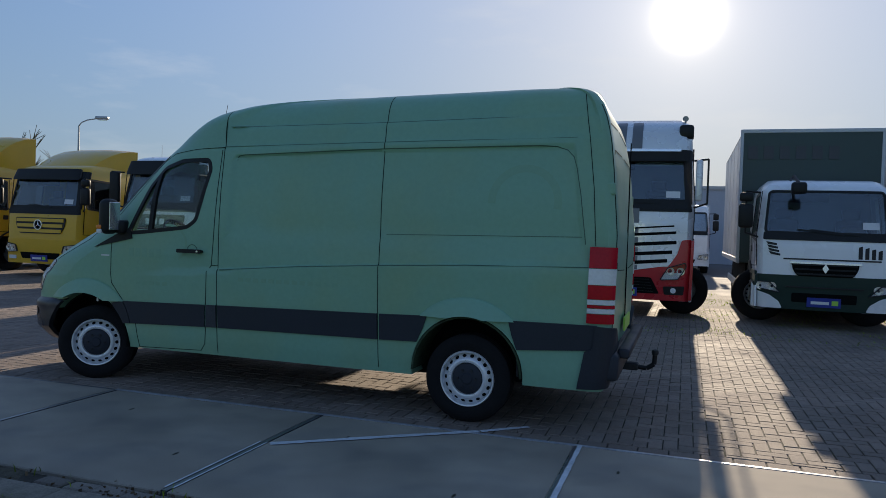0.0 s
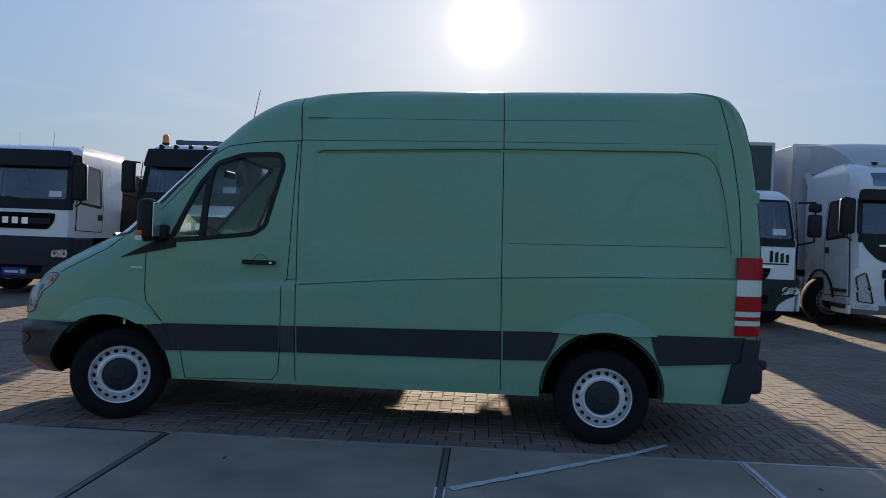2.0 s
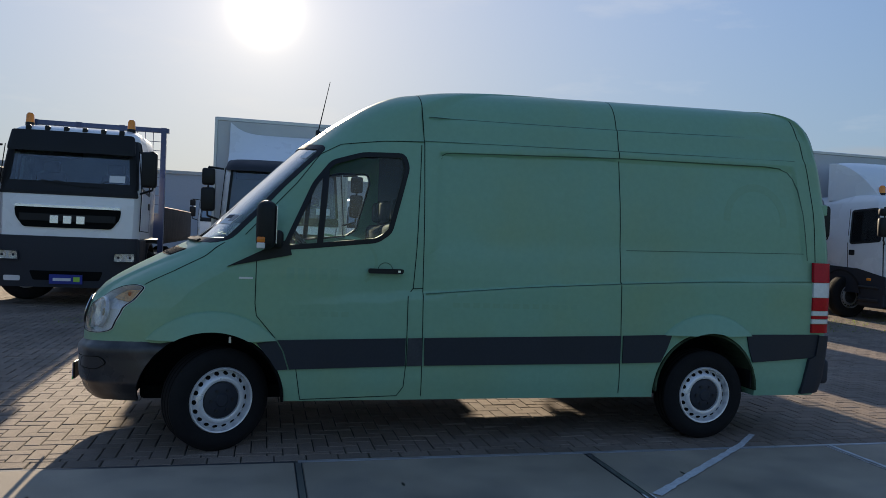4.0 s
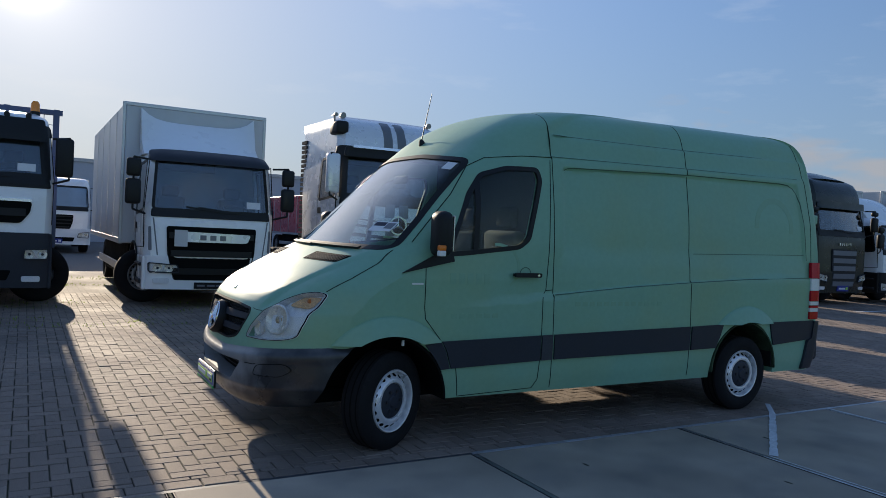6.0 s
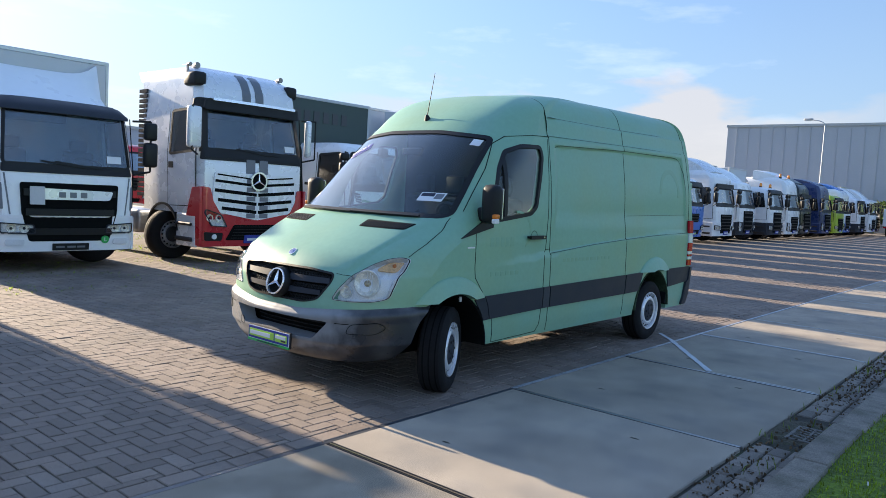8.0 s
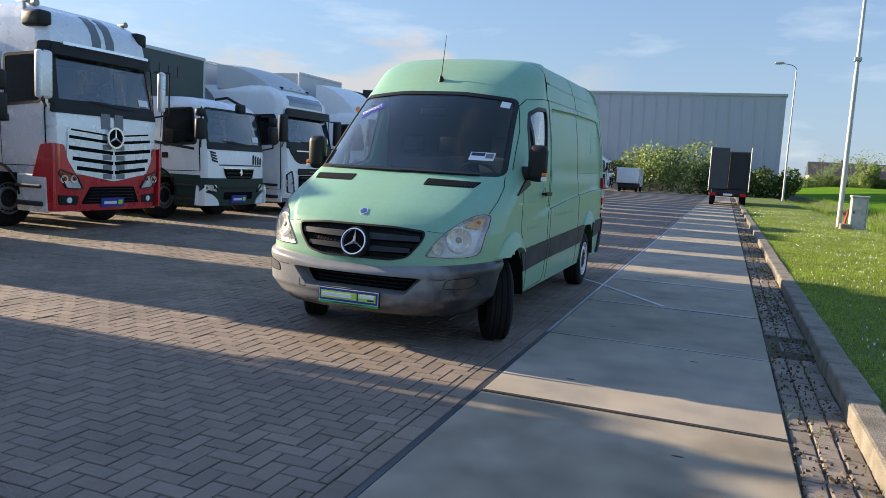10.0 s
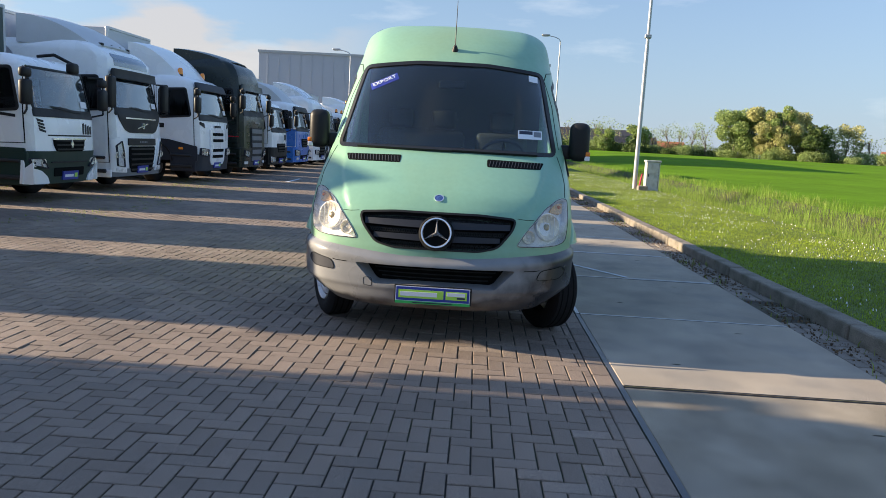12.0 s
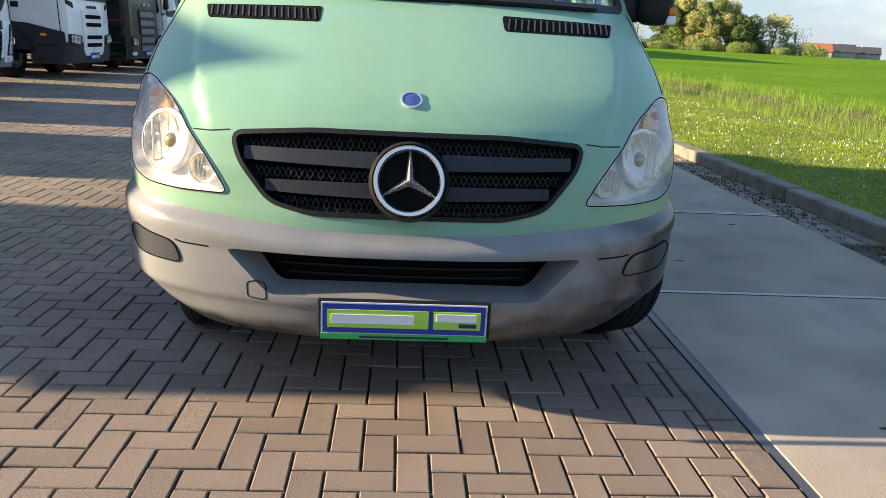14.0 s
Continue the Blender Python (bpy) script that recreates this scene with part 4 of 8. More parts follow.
def van_front(v, z, d):
    u = front_u(v, z)
    e = 0.01
    du = (front_u(abs(v) + e, z) - u) / e
    dz = (front_u(v, z + e) - u) / e
    n = Vector((-1, math.copysign(du, v) if abs(v) > 1e-4 else 0, dz)).normalized()
    return (u + n.x * d, v + n.y * d, z + n.z * d)


def body_rings(levels, shrink=0.0, u_min=None, u_max=None, with_relief=True):
    bm = bmesh.new()
    rings = []
    ts = [math.sin(math.pi / 2 * i / 72) for i in range(73)]
    for z in levels:
        w = W_raw(z) - shrink
        f = uf_raw(z) + shrink
        f = max(f, u_min) if u_min is not None else f
        r = ur_raw(z) - shrink
        r = min(r, u_max) if u_max is not None else r
        rc = 0.09 if u_max is None else 0.02
        half = []
        if u_max is None:
            gs = min(1.0, max(0.05, (r - rc - f - 0.05) / 0.62))
            for t in ts:
                half.append((f + nose(t, z) * gs + crease(t * w, z), t * w))
            u0, u1 = f + nose(1.0, z) * gs + crease(w, z), r - rc
        else:
            half = [(min(f + nose(t, z), r - 0.1 + 0.05 * t), t * w) for t in ts]
            u0 = half[-1][0]
            u1 = max(u0 + 0.01, r - rc)
            r = u1 + rc
        n = 300
        for i in range(1, n + 1):
            u = u0 + (u1 - u0) * i / n
            half.append((u, w + (relief(u, z) * sstep(0, 0.2, u - u0) if with_relief else 0)))
        for i in range(1, 7):
            a = math.pi / 2 * i / 6
            half.append((u1 + rc * math.sin(a), w - rc + rc * math.cos(a)))
        for i in range(1, 7):
            half.append((r + 0.0, (w - rc) * (1 - i / 6)))
        full = half + [(u, -v) for u, v in half[-2:0:-1]]
        rings.append([bm.verts.new((u, v, roof_z(u, z) if with_relief else z)) for u, v in full])
    n = len(rings[0])
    for a, b in zip(rings[:-1], rings[1:]):
        for i in range(n):
            j = (i + 1) % n
            bm.faces.new([a[i], a[j], b[j], b[i]])
    bm.faces.new(rings[0][::-1])
    bm.faces.new(rings[-1])
    bmesh.ops.recalc_face_normals(bm, faces=bm.faces)
    return bm


levels = [0.335 + 0.035 * i for i in range(62)]
levels += [0.62 + 0.0145 * i for i in range(28)]
levels += [1.105 + 0.0115 * i for i in range(12)]
levels += [2.1, 2.115, 2.13, 2.19, 2.205, 2.22, 2.375, 2.39, 2.405]
levels = [z for i, z in enumerate(sorted(levels)) if z < 2.5 and (i == 0 or z - sorted(levels)[i - 1] > 0.003)] + [2.52, 2.54, 2.56, 2.575, 2.59, 2.605, 2.615, 2.625, 2.635, 2.645, 2.653, 2.662, 2.67, 2.677, 2.684, 2.691, 2.697, 2.702, 2.707]
WINDOW = [(1.43, 1.385), (1.60, 1.40), (2.06, 1.455), (2.15, 1.52), (2.265, 1.98), (2.235, 2.065), (1.95, 2.055), (1.74, 1.99), (1.62, 1.83)]
WINDOW_R = round_poly(WINDOW, 0.035)
LAMP = round_poly([(0.56, 0.768), (0.72, 0.768), (0.86, 0.777), (0.925, 0.802), (0.938, 0.9), (0.944, 1.0), (0.94, 1.088), (0.9, 1.1), (0.85, 1.088), (0.77, 1.035), (0.685, 0.945), (0.61, 0.85)], 0.03)
SCREEN = round_poly([(-0.88, 1.41), (0.88, 1.41), (0.775, 2.10), (0.3, 2.145), (-0.3, 2.145), (-0.775, 2.10)], 0.05)
GRILLE = round_poly([(-0.55, 0.955), (-0.3, 0.975), (0.3, 0.975), (0.55, 0.955), (0.53, 0.88), (0.43, 0.755), (0.3, 0.725), (-0.3, 0.725), (-0.43, 0.755), (-0.53, 0.88)], 0.04)


def van_body():
    body = part("body", body_rings(levels), M_GREEN, None)
    cutters = []
    inner_levels = [0.9 + 0.06 * i for i in range(23)]
    cutters.append(part("tmp", body_rings(inner_levels, 0.06, 1.0, 2.36, False), M_GREEN))
    for s in (-1, 1):
        cutters.append(part("tmp", prism(bmesh.new(), WINDOW_R, lambda a, b, d: (a, d, b), s * 0.6, s * 1.3), M_GREEN))
        for c, zc, rad in ARCHES:
            bm = bmesh.new()
            ring = [(c + rad * math.cos(a), zc + rad * math.sin(a)) for a in [2 * math.pi * i / 64 for i in range(64)]]
            prism(bm, ring, lambda a, b, d: (a, d, b), s * 0.62, s * 1.3)
            cutters.append(part("tmp", bm, M_GREEN))
        cutters.append(part("tmp", prism(bmesh.new(), [(s * a, b) for a, b in LAMP], lambda a, b, d: (d, a, b), -0.2, 0.62), M_GREEN))
    cutters.append(part("tmp", prism(bmesh.new(), SCREEN, lambda a, b, d: (d, a, b), 0.3, 2.0), M_GREEN))
    cutters.append(part("tmp", prism(bmesh.new(), GRILLE, lambda a, b, d: (d, a, b), -0.2, 0.27), M_GREEN))
    cutters.append(part("tmp", prism(bmesh.new(), [(-0.3, 0.2), (0.72, 0.2), (0.72, 0.64), (-0.3, 0.64)], lambda a, b, d: (a, d, b), -1.3, 1.3), M_GREEN))
    bpy.context.view_layer.update()
    cut(body, cutters)
    body.data.materials.clear()
    body.data.materials.append(M_GREEN)
    body.data.shade_smooth()
    body.data.set_sharp_from_angle(angle=radians(38))
    body.parent = van
    tagged(body, "faded green body with yellowish patches and worn paint")
    return body


body = van_body()

# glazing
bm = sheet(bmesh.new(), SCREEN, van_front, -0.004, -0.009, 0.08, 10)
screen = part("windscreen", bm, M_SCREEN, van, "large dark-edged windscreen", 30)
bm = band(bmesh.new(), SCREEN, van_front, 0.032, 0.003, -0.012, 0.05, True)
part("seal", bm, M_BLACK, screen)
for s in (-1, 1):
    fn = van_side(s)
    pane = part("side_window", sheet(bmesh.new(), WINDOW_R, fn, -0.012, -0.017, 0.06, 6), M_GLASS, van, "clear side window with black rubber seal", 30)
    part("seal", band(bmesh.new(), WINDOW_R, fn, 0.035, 0.003, -0.02, 0.05, True), M_BLACK, pane)
    part("divider", band(bmesh.new(), [(1.665, 1.41), (1.70, 1.93)], fn, 0.042, 0.002, -0.03), M_BLACK, pane)
    # black corner trim ahead of the window
    part("corner_trim", sheet(bmesh.new(), [(1.06, 1.245), (1.48, 1.335), (1.46, 1.43), (1.42, 1.43)], fn, 0.012, -0.01, 0.05, 4), M_BLACK, van)
    # seams
    seams = [
        [(1.25, 1.30), (1.25, 1.0), (1.262, 0.92), (1.39, 0.77)],
        [(2.365, 2.15), (2.345, 1.4), (2.33, 1.13), (2.292, 1.07), (2.296, 0.6), (2.285, 0.43), (2.24, 0.365), (1.57, 0.345), (1.535, 0.56)],
        [(2.36, 2.64), (2.365, 2.5), (2.372, 2.35), (2.386, 2.17), (2.40, 1.1), (2.416, 0.36)],
        [(2.328, 1.125), (2.398, 1.13)],
        [(1.17, 1.46), (1.5, 1.83), (1.66, 2.05), (1.8, 2.125), (2.1, 2.16), (2.386, 2.175)],
        [(3.905, 2.66), (3.915, 2.2), (3.932, 1.2), (3.955, 0.37)],
        [(5.52, 2.62), (5.59, 2.2), (5.635, 1.85), (5.665, 1.42)],
    ]
    for line in seams:
        part("seam", band(bmesh.new(), line, fn, 0.0055, 0.0025, -0.012, 0.02), M_GAP, van)
    # gutter line in the same crease shade green
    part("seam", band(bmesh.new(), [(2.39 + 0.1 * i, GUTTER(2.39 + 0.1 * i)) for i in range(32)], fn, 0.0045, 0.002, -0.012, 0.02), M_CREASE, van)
    # pressed panel edges and creases, their shade drawn as dark green strips
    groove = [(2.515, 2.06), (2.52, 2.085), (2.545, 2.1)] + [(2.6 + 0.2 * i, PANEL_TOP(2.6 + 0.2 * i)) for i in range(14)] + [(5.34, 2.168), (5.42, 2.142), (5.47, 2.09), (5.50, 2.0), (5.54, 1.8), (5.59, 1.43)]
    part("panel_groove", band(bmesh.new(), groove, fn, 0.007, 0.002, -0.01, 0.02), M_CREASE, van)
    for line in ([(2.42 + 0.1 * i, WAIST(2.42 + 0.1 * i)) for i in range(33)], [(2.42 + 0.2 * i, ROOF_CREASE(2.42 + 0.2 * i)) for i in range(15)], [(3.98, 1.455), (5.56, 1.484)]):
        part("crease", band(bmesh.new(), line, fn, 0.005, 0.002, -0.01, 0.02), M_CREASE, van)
    # dark strips
    for poly in ([(1.27, 0.735), (1.395, 0.757), (1.44, 0.68), (1.48, 0.557), (1.405, 0.552), (1.36, 0.625)], [(1.405, 0.757), (2.285, 0.777), (2.287, 0.58), (1.49, 0.557), (1.45, 0.68)], [(2.302, 0.777), (2.402, 0.78), (2.41, 0.583), (2.302, 0.58)], [(2.42, 0.78), (3.94, 0.81), (3.945, 0.6), (2.428, 0.583)], [(3.96, 0.81), (4.37, 0.822), (4.335, 0.715), (4.285, 0.607), (3.965, 0.6)], [(5.03, 0.828), (5.70, 0.835), (5.69, 0.65), (5.64, 0.645), (5.1, 0.607), (5.06, 0.715)]):
        part("side_strip", sheet(bmesh.new(), poly, fn, 0.014, -0.012, 0.03, 8), M_STRIP if poly[0][0] != 2.302 else M_STRIPGREY, van, smooth=30)
    # door handle
    h = part("door_handle", sheet(bmesh.new(), round_poly([(2.0, 1.228), (2.245, 1.228), (2.25, 1.262), (2.0, 1.262)], 0.016), fn, 0.055, 0.03, 0.05, 3), M_BLACK, van)
    # shade of the round recess, drawn as a dark green arc
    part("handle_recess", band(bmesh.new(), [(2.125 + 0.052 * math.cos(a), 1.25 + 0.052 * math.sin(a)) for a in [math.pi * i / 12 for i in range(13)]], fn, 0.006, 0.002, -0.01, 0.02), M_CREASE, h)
    part("handle_mount", sheet(bmesh.new(), [(2.01, 1.235), (2.05, 1.235), (2.05, 1.255), (2.01, 1.255)], fn, 0.035, -0.01, 0.05, 1), M_BLACK, h)
    part("handle_mount", sheet(bmesh.new(), [(2.20, 1.235), (2.24, 1.235), (2.24, 1.255), (2.20, 1.255)], fn, 0.035, -0.01, 0.05, 1), M_BLACK, h)
    part("key_lock", sheet(bmesh.new(), round_poly([(2.205, 1.238), (2.225, 1.238), (2.225, 1.253), (2.205, 1.253)], 0.006), fn, 0.058, 0.05, 0.05, 1), M_CHROME, h)
    # side repeater
    part("marker", sheet(bmesh.new(), [(1.14, 1.165), (1.23, 1.165), (1.23, 1.178), (1.14, 1.178)], fn, 0.006, -0.004, 0.05, 1), M_WHITELENS, van)
    # mirror
    mirror = part("mirror", boxed((1.24, s * 1.02, 1.37), (1.37, s * 1.19, 1.69), 0.058, 4), M_BLACK, van, "tall black door mirror", 50)
    part("mirror_arm", boxed((1.30, s * 0.94, 1.38), (1.42, s * 1.06, 1.50), 0.03, 3), M_BLACK, mirror, smooth=50)
    part("mirror_glass", boxed((1.366, s * 1.04, 1.41), (1.374, s * 1.17, 1.66), 0.003, 1), M_CHROME, mirror)
    part("indicator", boxed((1.247, s * 1.15, 1.415), (1.30, s * 1.196, 1.452), 0.008, 2), M_AMBER, mirror, "amber and clear indicator lens", 50)
    part("indicator_lens", boxed((1.247, s * 1.15, 1.376), (1.30, s * 1.195, 1.416), 0.008, 2), M_WHITELENS, mirror)
    # headlight
    HLs = [(s * a, b) for a, b in LAMP]
    lamp = part("headlight", sheet(bmesh.new(), HLs, lambda v, z, d: van_front(v, z, d + 0.004 * math.sin(v * 150) * sstep(0.95, 1.02, z)), -0.05, -0.056, 0.012, 14), M_REFLECT, van, "clear-lens headlight with silver reflectors and amber bulb", 40)
    part("lens", sheet(bmesh.new(), HLs, van_front, 0.004, 0.001, 0.02, 8), M_LENS, lamp, smooth=40).visible_shadow = False
    part("housing_edge", band(bmesh.new(), HLs, van_front, 0.007, 0.003, -0.058, 0.03, True), M_LAMP, lamp, smooth=40)
    part("rim", band(bmesh.new(), HLs, van_front, 0.004, 0.0045, -0.012, 0.04, True), M_SEAM, lamp)
    for a, b, r, warm in ((0.805, 0.915, 0.094, True), (0.66, 0.838, 0.046, False)):
        c = Vector(van_front(s * a, b, -0.05))
        AIM = ((Vector(van_front(s * a, b, 0.01)) - Vector(van_front(s * a, b, 0.0))).normalized() * 0.8 + Vector((-0.2, 0, 0))).normalized()
        part("reflector_bowl", lathe(bmesh.new(), [(r, -0.004), (r * 1.04, 0.02), (r * 0.98, 0.022), (r * 0.8, 0.008), (r * 0.45, -0.006), (0.0, -0.009), (0.0, -0.02)], c, AIM, 36), M_BOWL, lamp, smooth=40)
        part("bowl_ring", lathe(bmesh.new(), [(r * 1.04, 0.004), (r * 1.03, 0.024), (r * 1.08, 0.022), (r * 1.1, 0.004)], c, AIM, 36), M_LAMP, lamp, smooth=40)
        bm = lathe(bmesh.new(), [(r * 0.3, -0.01), (r * 0.26, 0.004), (r * 0.12, 0.012), (0, 0.014), (0, -0.01)], c, AIM, 18)
        part("bulb", bm, M_WARMBULB if warm else M_LAMP, lamp, smooth=60)
        bm = bmesh.new()
        for k in range(7):
            w = r * (0.85 if k in (1, 2, 3, 4, 5) else 0.55)
            q = -w + 2 * w * k / 6
            h = math.sqrt(max(0.0, (r * 0.9) ** 2 - q * q))
            rod(bm, c + Vector((0, q, -h)) + AIM * 0.004, c + Vector((0, q, h)) + AIM * 0.004, 0.0022, 0.0022, 5)
        tagged(part("flutes", bm, M_LAMP, lamp), "fine vertical flutes", kind="stuff")
    part("indicator", sheet(bmesh.new(), [(s * a, b) for a, b in round_poly([(0.81, 1.02), (0.926, 1.0), (0.932, 1.078), (0.865, 1.082)], 0.018)], van_front, -0.03, -0.045, 0.02, 4), M_PALEAMBER, lamp, smooth=40)
    c = Vector(van_front(s * 0.895, 1.05, -0.03))
    part("indicator_bulb", lathe(bmesh.new(), [(0.016, 0.0), (0.013, 0.012), (0.0, 0.016), (0.0, 0.0)], c, AIM, 14), M_AMBER, lamp, smooth=60)
    # tail light
    for z0, z1, m in ((1.259, 1.415, M_RED), (1.137, 1.255, M_WHITELENS), (1.03, 1.133, M_RED), (0.99, 1.026, M_WHITELENS), (0.964, 0.986, M_RED), (0.925, 0.96, M_WHITELENS), (0.85, 0.92, M_RED)):
        def tail(a, b, d):
            w = W_raw(b)
            r = ur_raw(b)
            k = a
            if k < 0.1:
                return (r - 0.09 - (0.1 - k), s * (w + d), b)
            ang = min(math.pi / 2, (k - 0.1) / 0.09)
            ex = max(0.0, k - 0.1 - 0.09 * math.pi / 2)
            return (r - 0.09 + (0.09 + d) * math.sin(ang), s * (w - 0.09 + (0.09 + d) * math.cos(ang) - ex), b)
        part("tail_light", sheet(bmesh.new(), [(0.0, z0), (0.2, z0), (0.2, z1), (0.0, z1)], tail, 0.018, -0.01, 0.03, 1), m, van, smooth=40)

# traces of removed lettering in the paint
for s in (-1, 1):
    fn = van_side(s)
    ghost = part("faded_lettering", band(bmesh.new(), [(1.86 + 0.2 * math.cos(a), 1.3 + 0.17 * math.sin(a)) for a in [-0.9 + 0.2 * i for i in range(14)]], fn, 0.022, 0.0012, -0.004, 0.03), M_GHOST, van, "faint trace of removed lettering")
    part("faded_ring", band(bmesh.new(), [(5.11 + 0.26 * math.cos(a), 1.74 + 0.26 * math.sin(a)) for a in [-0.2 + 0.2 * i for i in range(18)]], fn, 0.06, 0.0012, -0.004, 0.03), M_GHOST, ghost)
    for x0, x1, z0, z1 in ((1.45, 1.82, 1.17, 1.25), (1.47, 1.9, 0.92, 0.955), (2.62, 3.6, 1.0, 1.035)):
        n = int((x1 - x0) / 0.07)
        for i in range(n):
            a = x0 + (x1 - x0) * i / n
            part("faded_letter", sheet(bmesh.new(), [(a, z0), (a + 0.05, z0), (a + 0.05, z1), (a, z1)], fn, 0.0012, -0.004, 0.06, 2), M_GHOST, ghost)

# bonnet: crease lines, air vents, badge
for s in (-1, 1):
    part("seam", band(bmesh.new(), [(s * 0.56, 0.962), (s * 0.62, 0.955), (s * 0.68, 0.955)], van_front, 0.003, 0.0015, -0.01, 0.015), M_GAP, van)
    part("seam", band(bmesh.new(), [(s * 0.925, 1.105), (s * 0.935, 1.2), (s * 0.925, 1.30), (s * 0.895, 1.40)], van_front, 0.004, 0.002, -0.01, 0.015), M_GAP, van)
    vent = part("air_vent", sheet(bmesh.new(), round_poly([(s * 0.33, 1.3), (s * 0.74, 1.297), (s * 0.772, 1.345), (s * 0.33, 1.355)], 0.012), van_front, 0.002, -0.01, 0.05, 3), M_SEAM, van, "black slotted air vent in the bonnet")
    for i in range(17):
        a = 0.345 + 0.0242 * i
        part("vent_slat", band(bmesh.new(), [(s * a, 1.305), (s * (a + 0.012), 1.343)], van_front, 0.005, 0.005, 0.0, 0.02), M_STRIPGREY, vent)
c = Vector(van_front(0, 1.075, -0.005))
nrm = Vector(van_front(0, 1.075, 0.1)) - Vector(van_front(0, 1.075, 0.0))
badge = part("badge", lathe(bmesh.new(), [(0.03, 0), (0.03, 0.006), (0.0, 0.009), (0, 0)], c, nrm, 24), M_BADGE, van, "small round blue badge", 40)
part("badge_rim", lathe(bmesh.new(), [(0.034, 0), (0.034, 0.008), (0.029, 0.008), (0.029, 0)], c, nrm, 24), M_CHROME, badge, smooth=40)

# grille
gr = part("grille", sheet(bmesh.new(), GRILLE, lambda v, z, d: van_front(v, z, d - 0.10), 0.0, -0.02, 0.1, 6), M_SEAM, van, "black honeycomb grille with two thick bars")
part("grille_edge", band(bmesh.new(), GRILLE, van_front, 0.014, 0.004, -0.06, 0.05, True), M_BLACK, gr)


def grille_span(z):
    return float(np.interp(z, [0.725, 0.755, 0.88, 0.955], [0.30, 0.42, 0.52, 0.54]))


for z0, z1 in ((0.775, 0.825), (0.868, 0.922)):
    for s in (-1, 1):
        w0 = grille_span((z0 + z1) / 2) - 0.01
        bm = sheet(bmesh.new(), [(s * 0.1, z0 + 0.004), (s * w0, z0 + 0.012), (s * w0, z1 - 0.002), (s * 0.1, z1)], van_front, -0.008, -0.05, 0.05, 4)
        part("grille_bar", bm, M_STRIP, gr, smooth=40)
bm = bmesh.new()
for z0, z1 in ((0.73, 0.772), (0.828, 0.865), (0.925, 0.968)):
    w0 = grille_span((z0 + z1) / 2) - 0.01
    n = int(2 * w0 / 0.034)
    for i in range(n):
        a0, a1 = -w0 + 2 * w0 * i / n, -w0 + 2 * w0 * (i + 1) / n
        band(bm, [(a0, z0), ((a0 + a1) / 2, z1), (a1, z0)], lambda v, z, d: van_front(v, z, d - 0.03), 0.005, 0.0, -0.006, 0.1)
        band(bm, [(a0, z1), ((a0 + a1) / 2, z0), (a1, z1)], lambda v, z, d: van_front(v, z, d - 0.032), 0.005, 0.0, -0.006, 0.1)
tagged(part("grille_mesh", bm, M_BLACK, gr), "black diamond mesh", kind="stuff")
# round emblem with three arms
C = Vector((front_u(0, 0.845) - 0.035, 0, 0.845))
AX = Vector((-1, 0, 0.28)).normalized()
emblem = part("emblem", lathe(bmesh.new(), [(0.109, -0.06), (0.111, 0.0), (0.105, 0.013), (0.096, 0.013), (0.091, 0.0), (0.091, -0.06)], C, AX, 44), M_CHROMED, van, "round chrome emblem with three arms", 40)
part("emblem_back", lathe(bmesh.new(), [(0.09, -0.03), (0.09, -0.01), (0.0, -0.01), (0, -0.03)], C, AX, 30), M_SEAM, emblem)
part("emblem_ring", lathe(bmesh.new(), [(0.119, -0.06), (0.124, -0.02), (0.113, 0.006), (0.108, -0.06)], C, AX, 44), M_BLACK, emblem, smooth=40)
UP = AX.cross(Vector((0, 1, 0))).normalized()
if UP.z < 0:
    UP = -UP
RT = Vector((0, 1, 0))
for k in range(3):
    bm = bmesh.new()
    a = 2 * math.pi * k / 3
    d = UP * math.cos(a) + RT * math.sin(a)
    sdir = AX.cross(d)
    p = [C + sdir * 0.014 - AX * 0.004, C - sdir * 0.014 - AX * 0.004, C + d * 0.09 - sdir * 0.003 - AX * 0.0, C + d * 0.09 + sdir * 0.003 - AX * 0.0, C + AX * 0.02, C + d * 0.09 + AX * 0.008]
    v = [bm.verts.new(q) for q in p]
    for f in ((0, 4, 5, 3), (4, 1, 2, 5), (0, 3, 2, 1), (3, 5, 2)):
        bm.faces.new([v[i] for i in f])
    bmesh.ops.recalc_face_normals(bm, faces=bm.faces)
    part("emblem_arm", bm, M_CHROME, emblem)

# front bumper
BUMP = smooth_table([(0.29, -0.06), (0.32, -0.025), (0.36, 0.0), (0.415, 0.018), (0.43, 0.03), (0.5, 0.036), (0.575, 0.036), (0.6, 0.044), (0.63, 0.04), (0.655, 0.012), (0.68, 0.0)], 0.009)


def bz(z, t):
    """The bumper's upper edge rises towards the wheels."""
    return z + 0.025 * t * t + 0.05 * max(0.0, t - 0.25) / 0.75 * sstep(0.45, 0.66, z)


def tuck(z, t):
    """The bumper's lower corners draw in."""
    return -0.085 * sstep(0.45, 0.28, z) * sstep(0.55, 1.0, t)


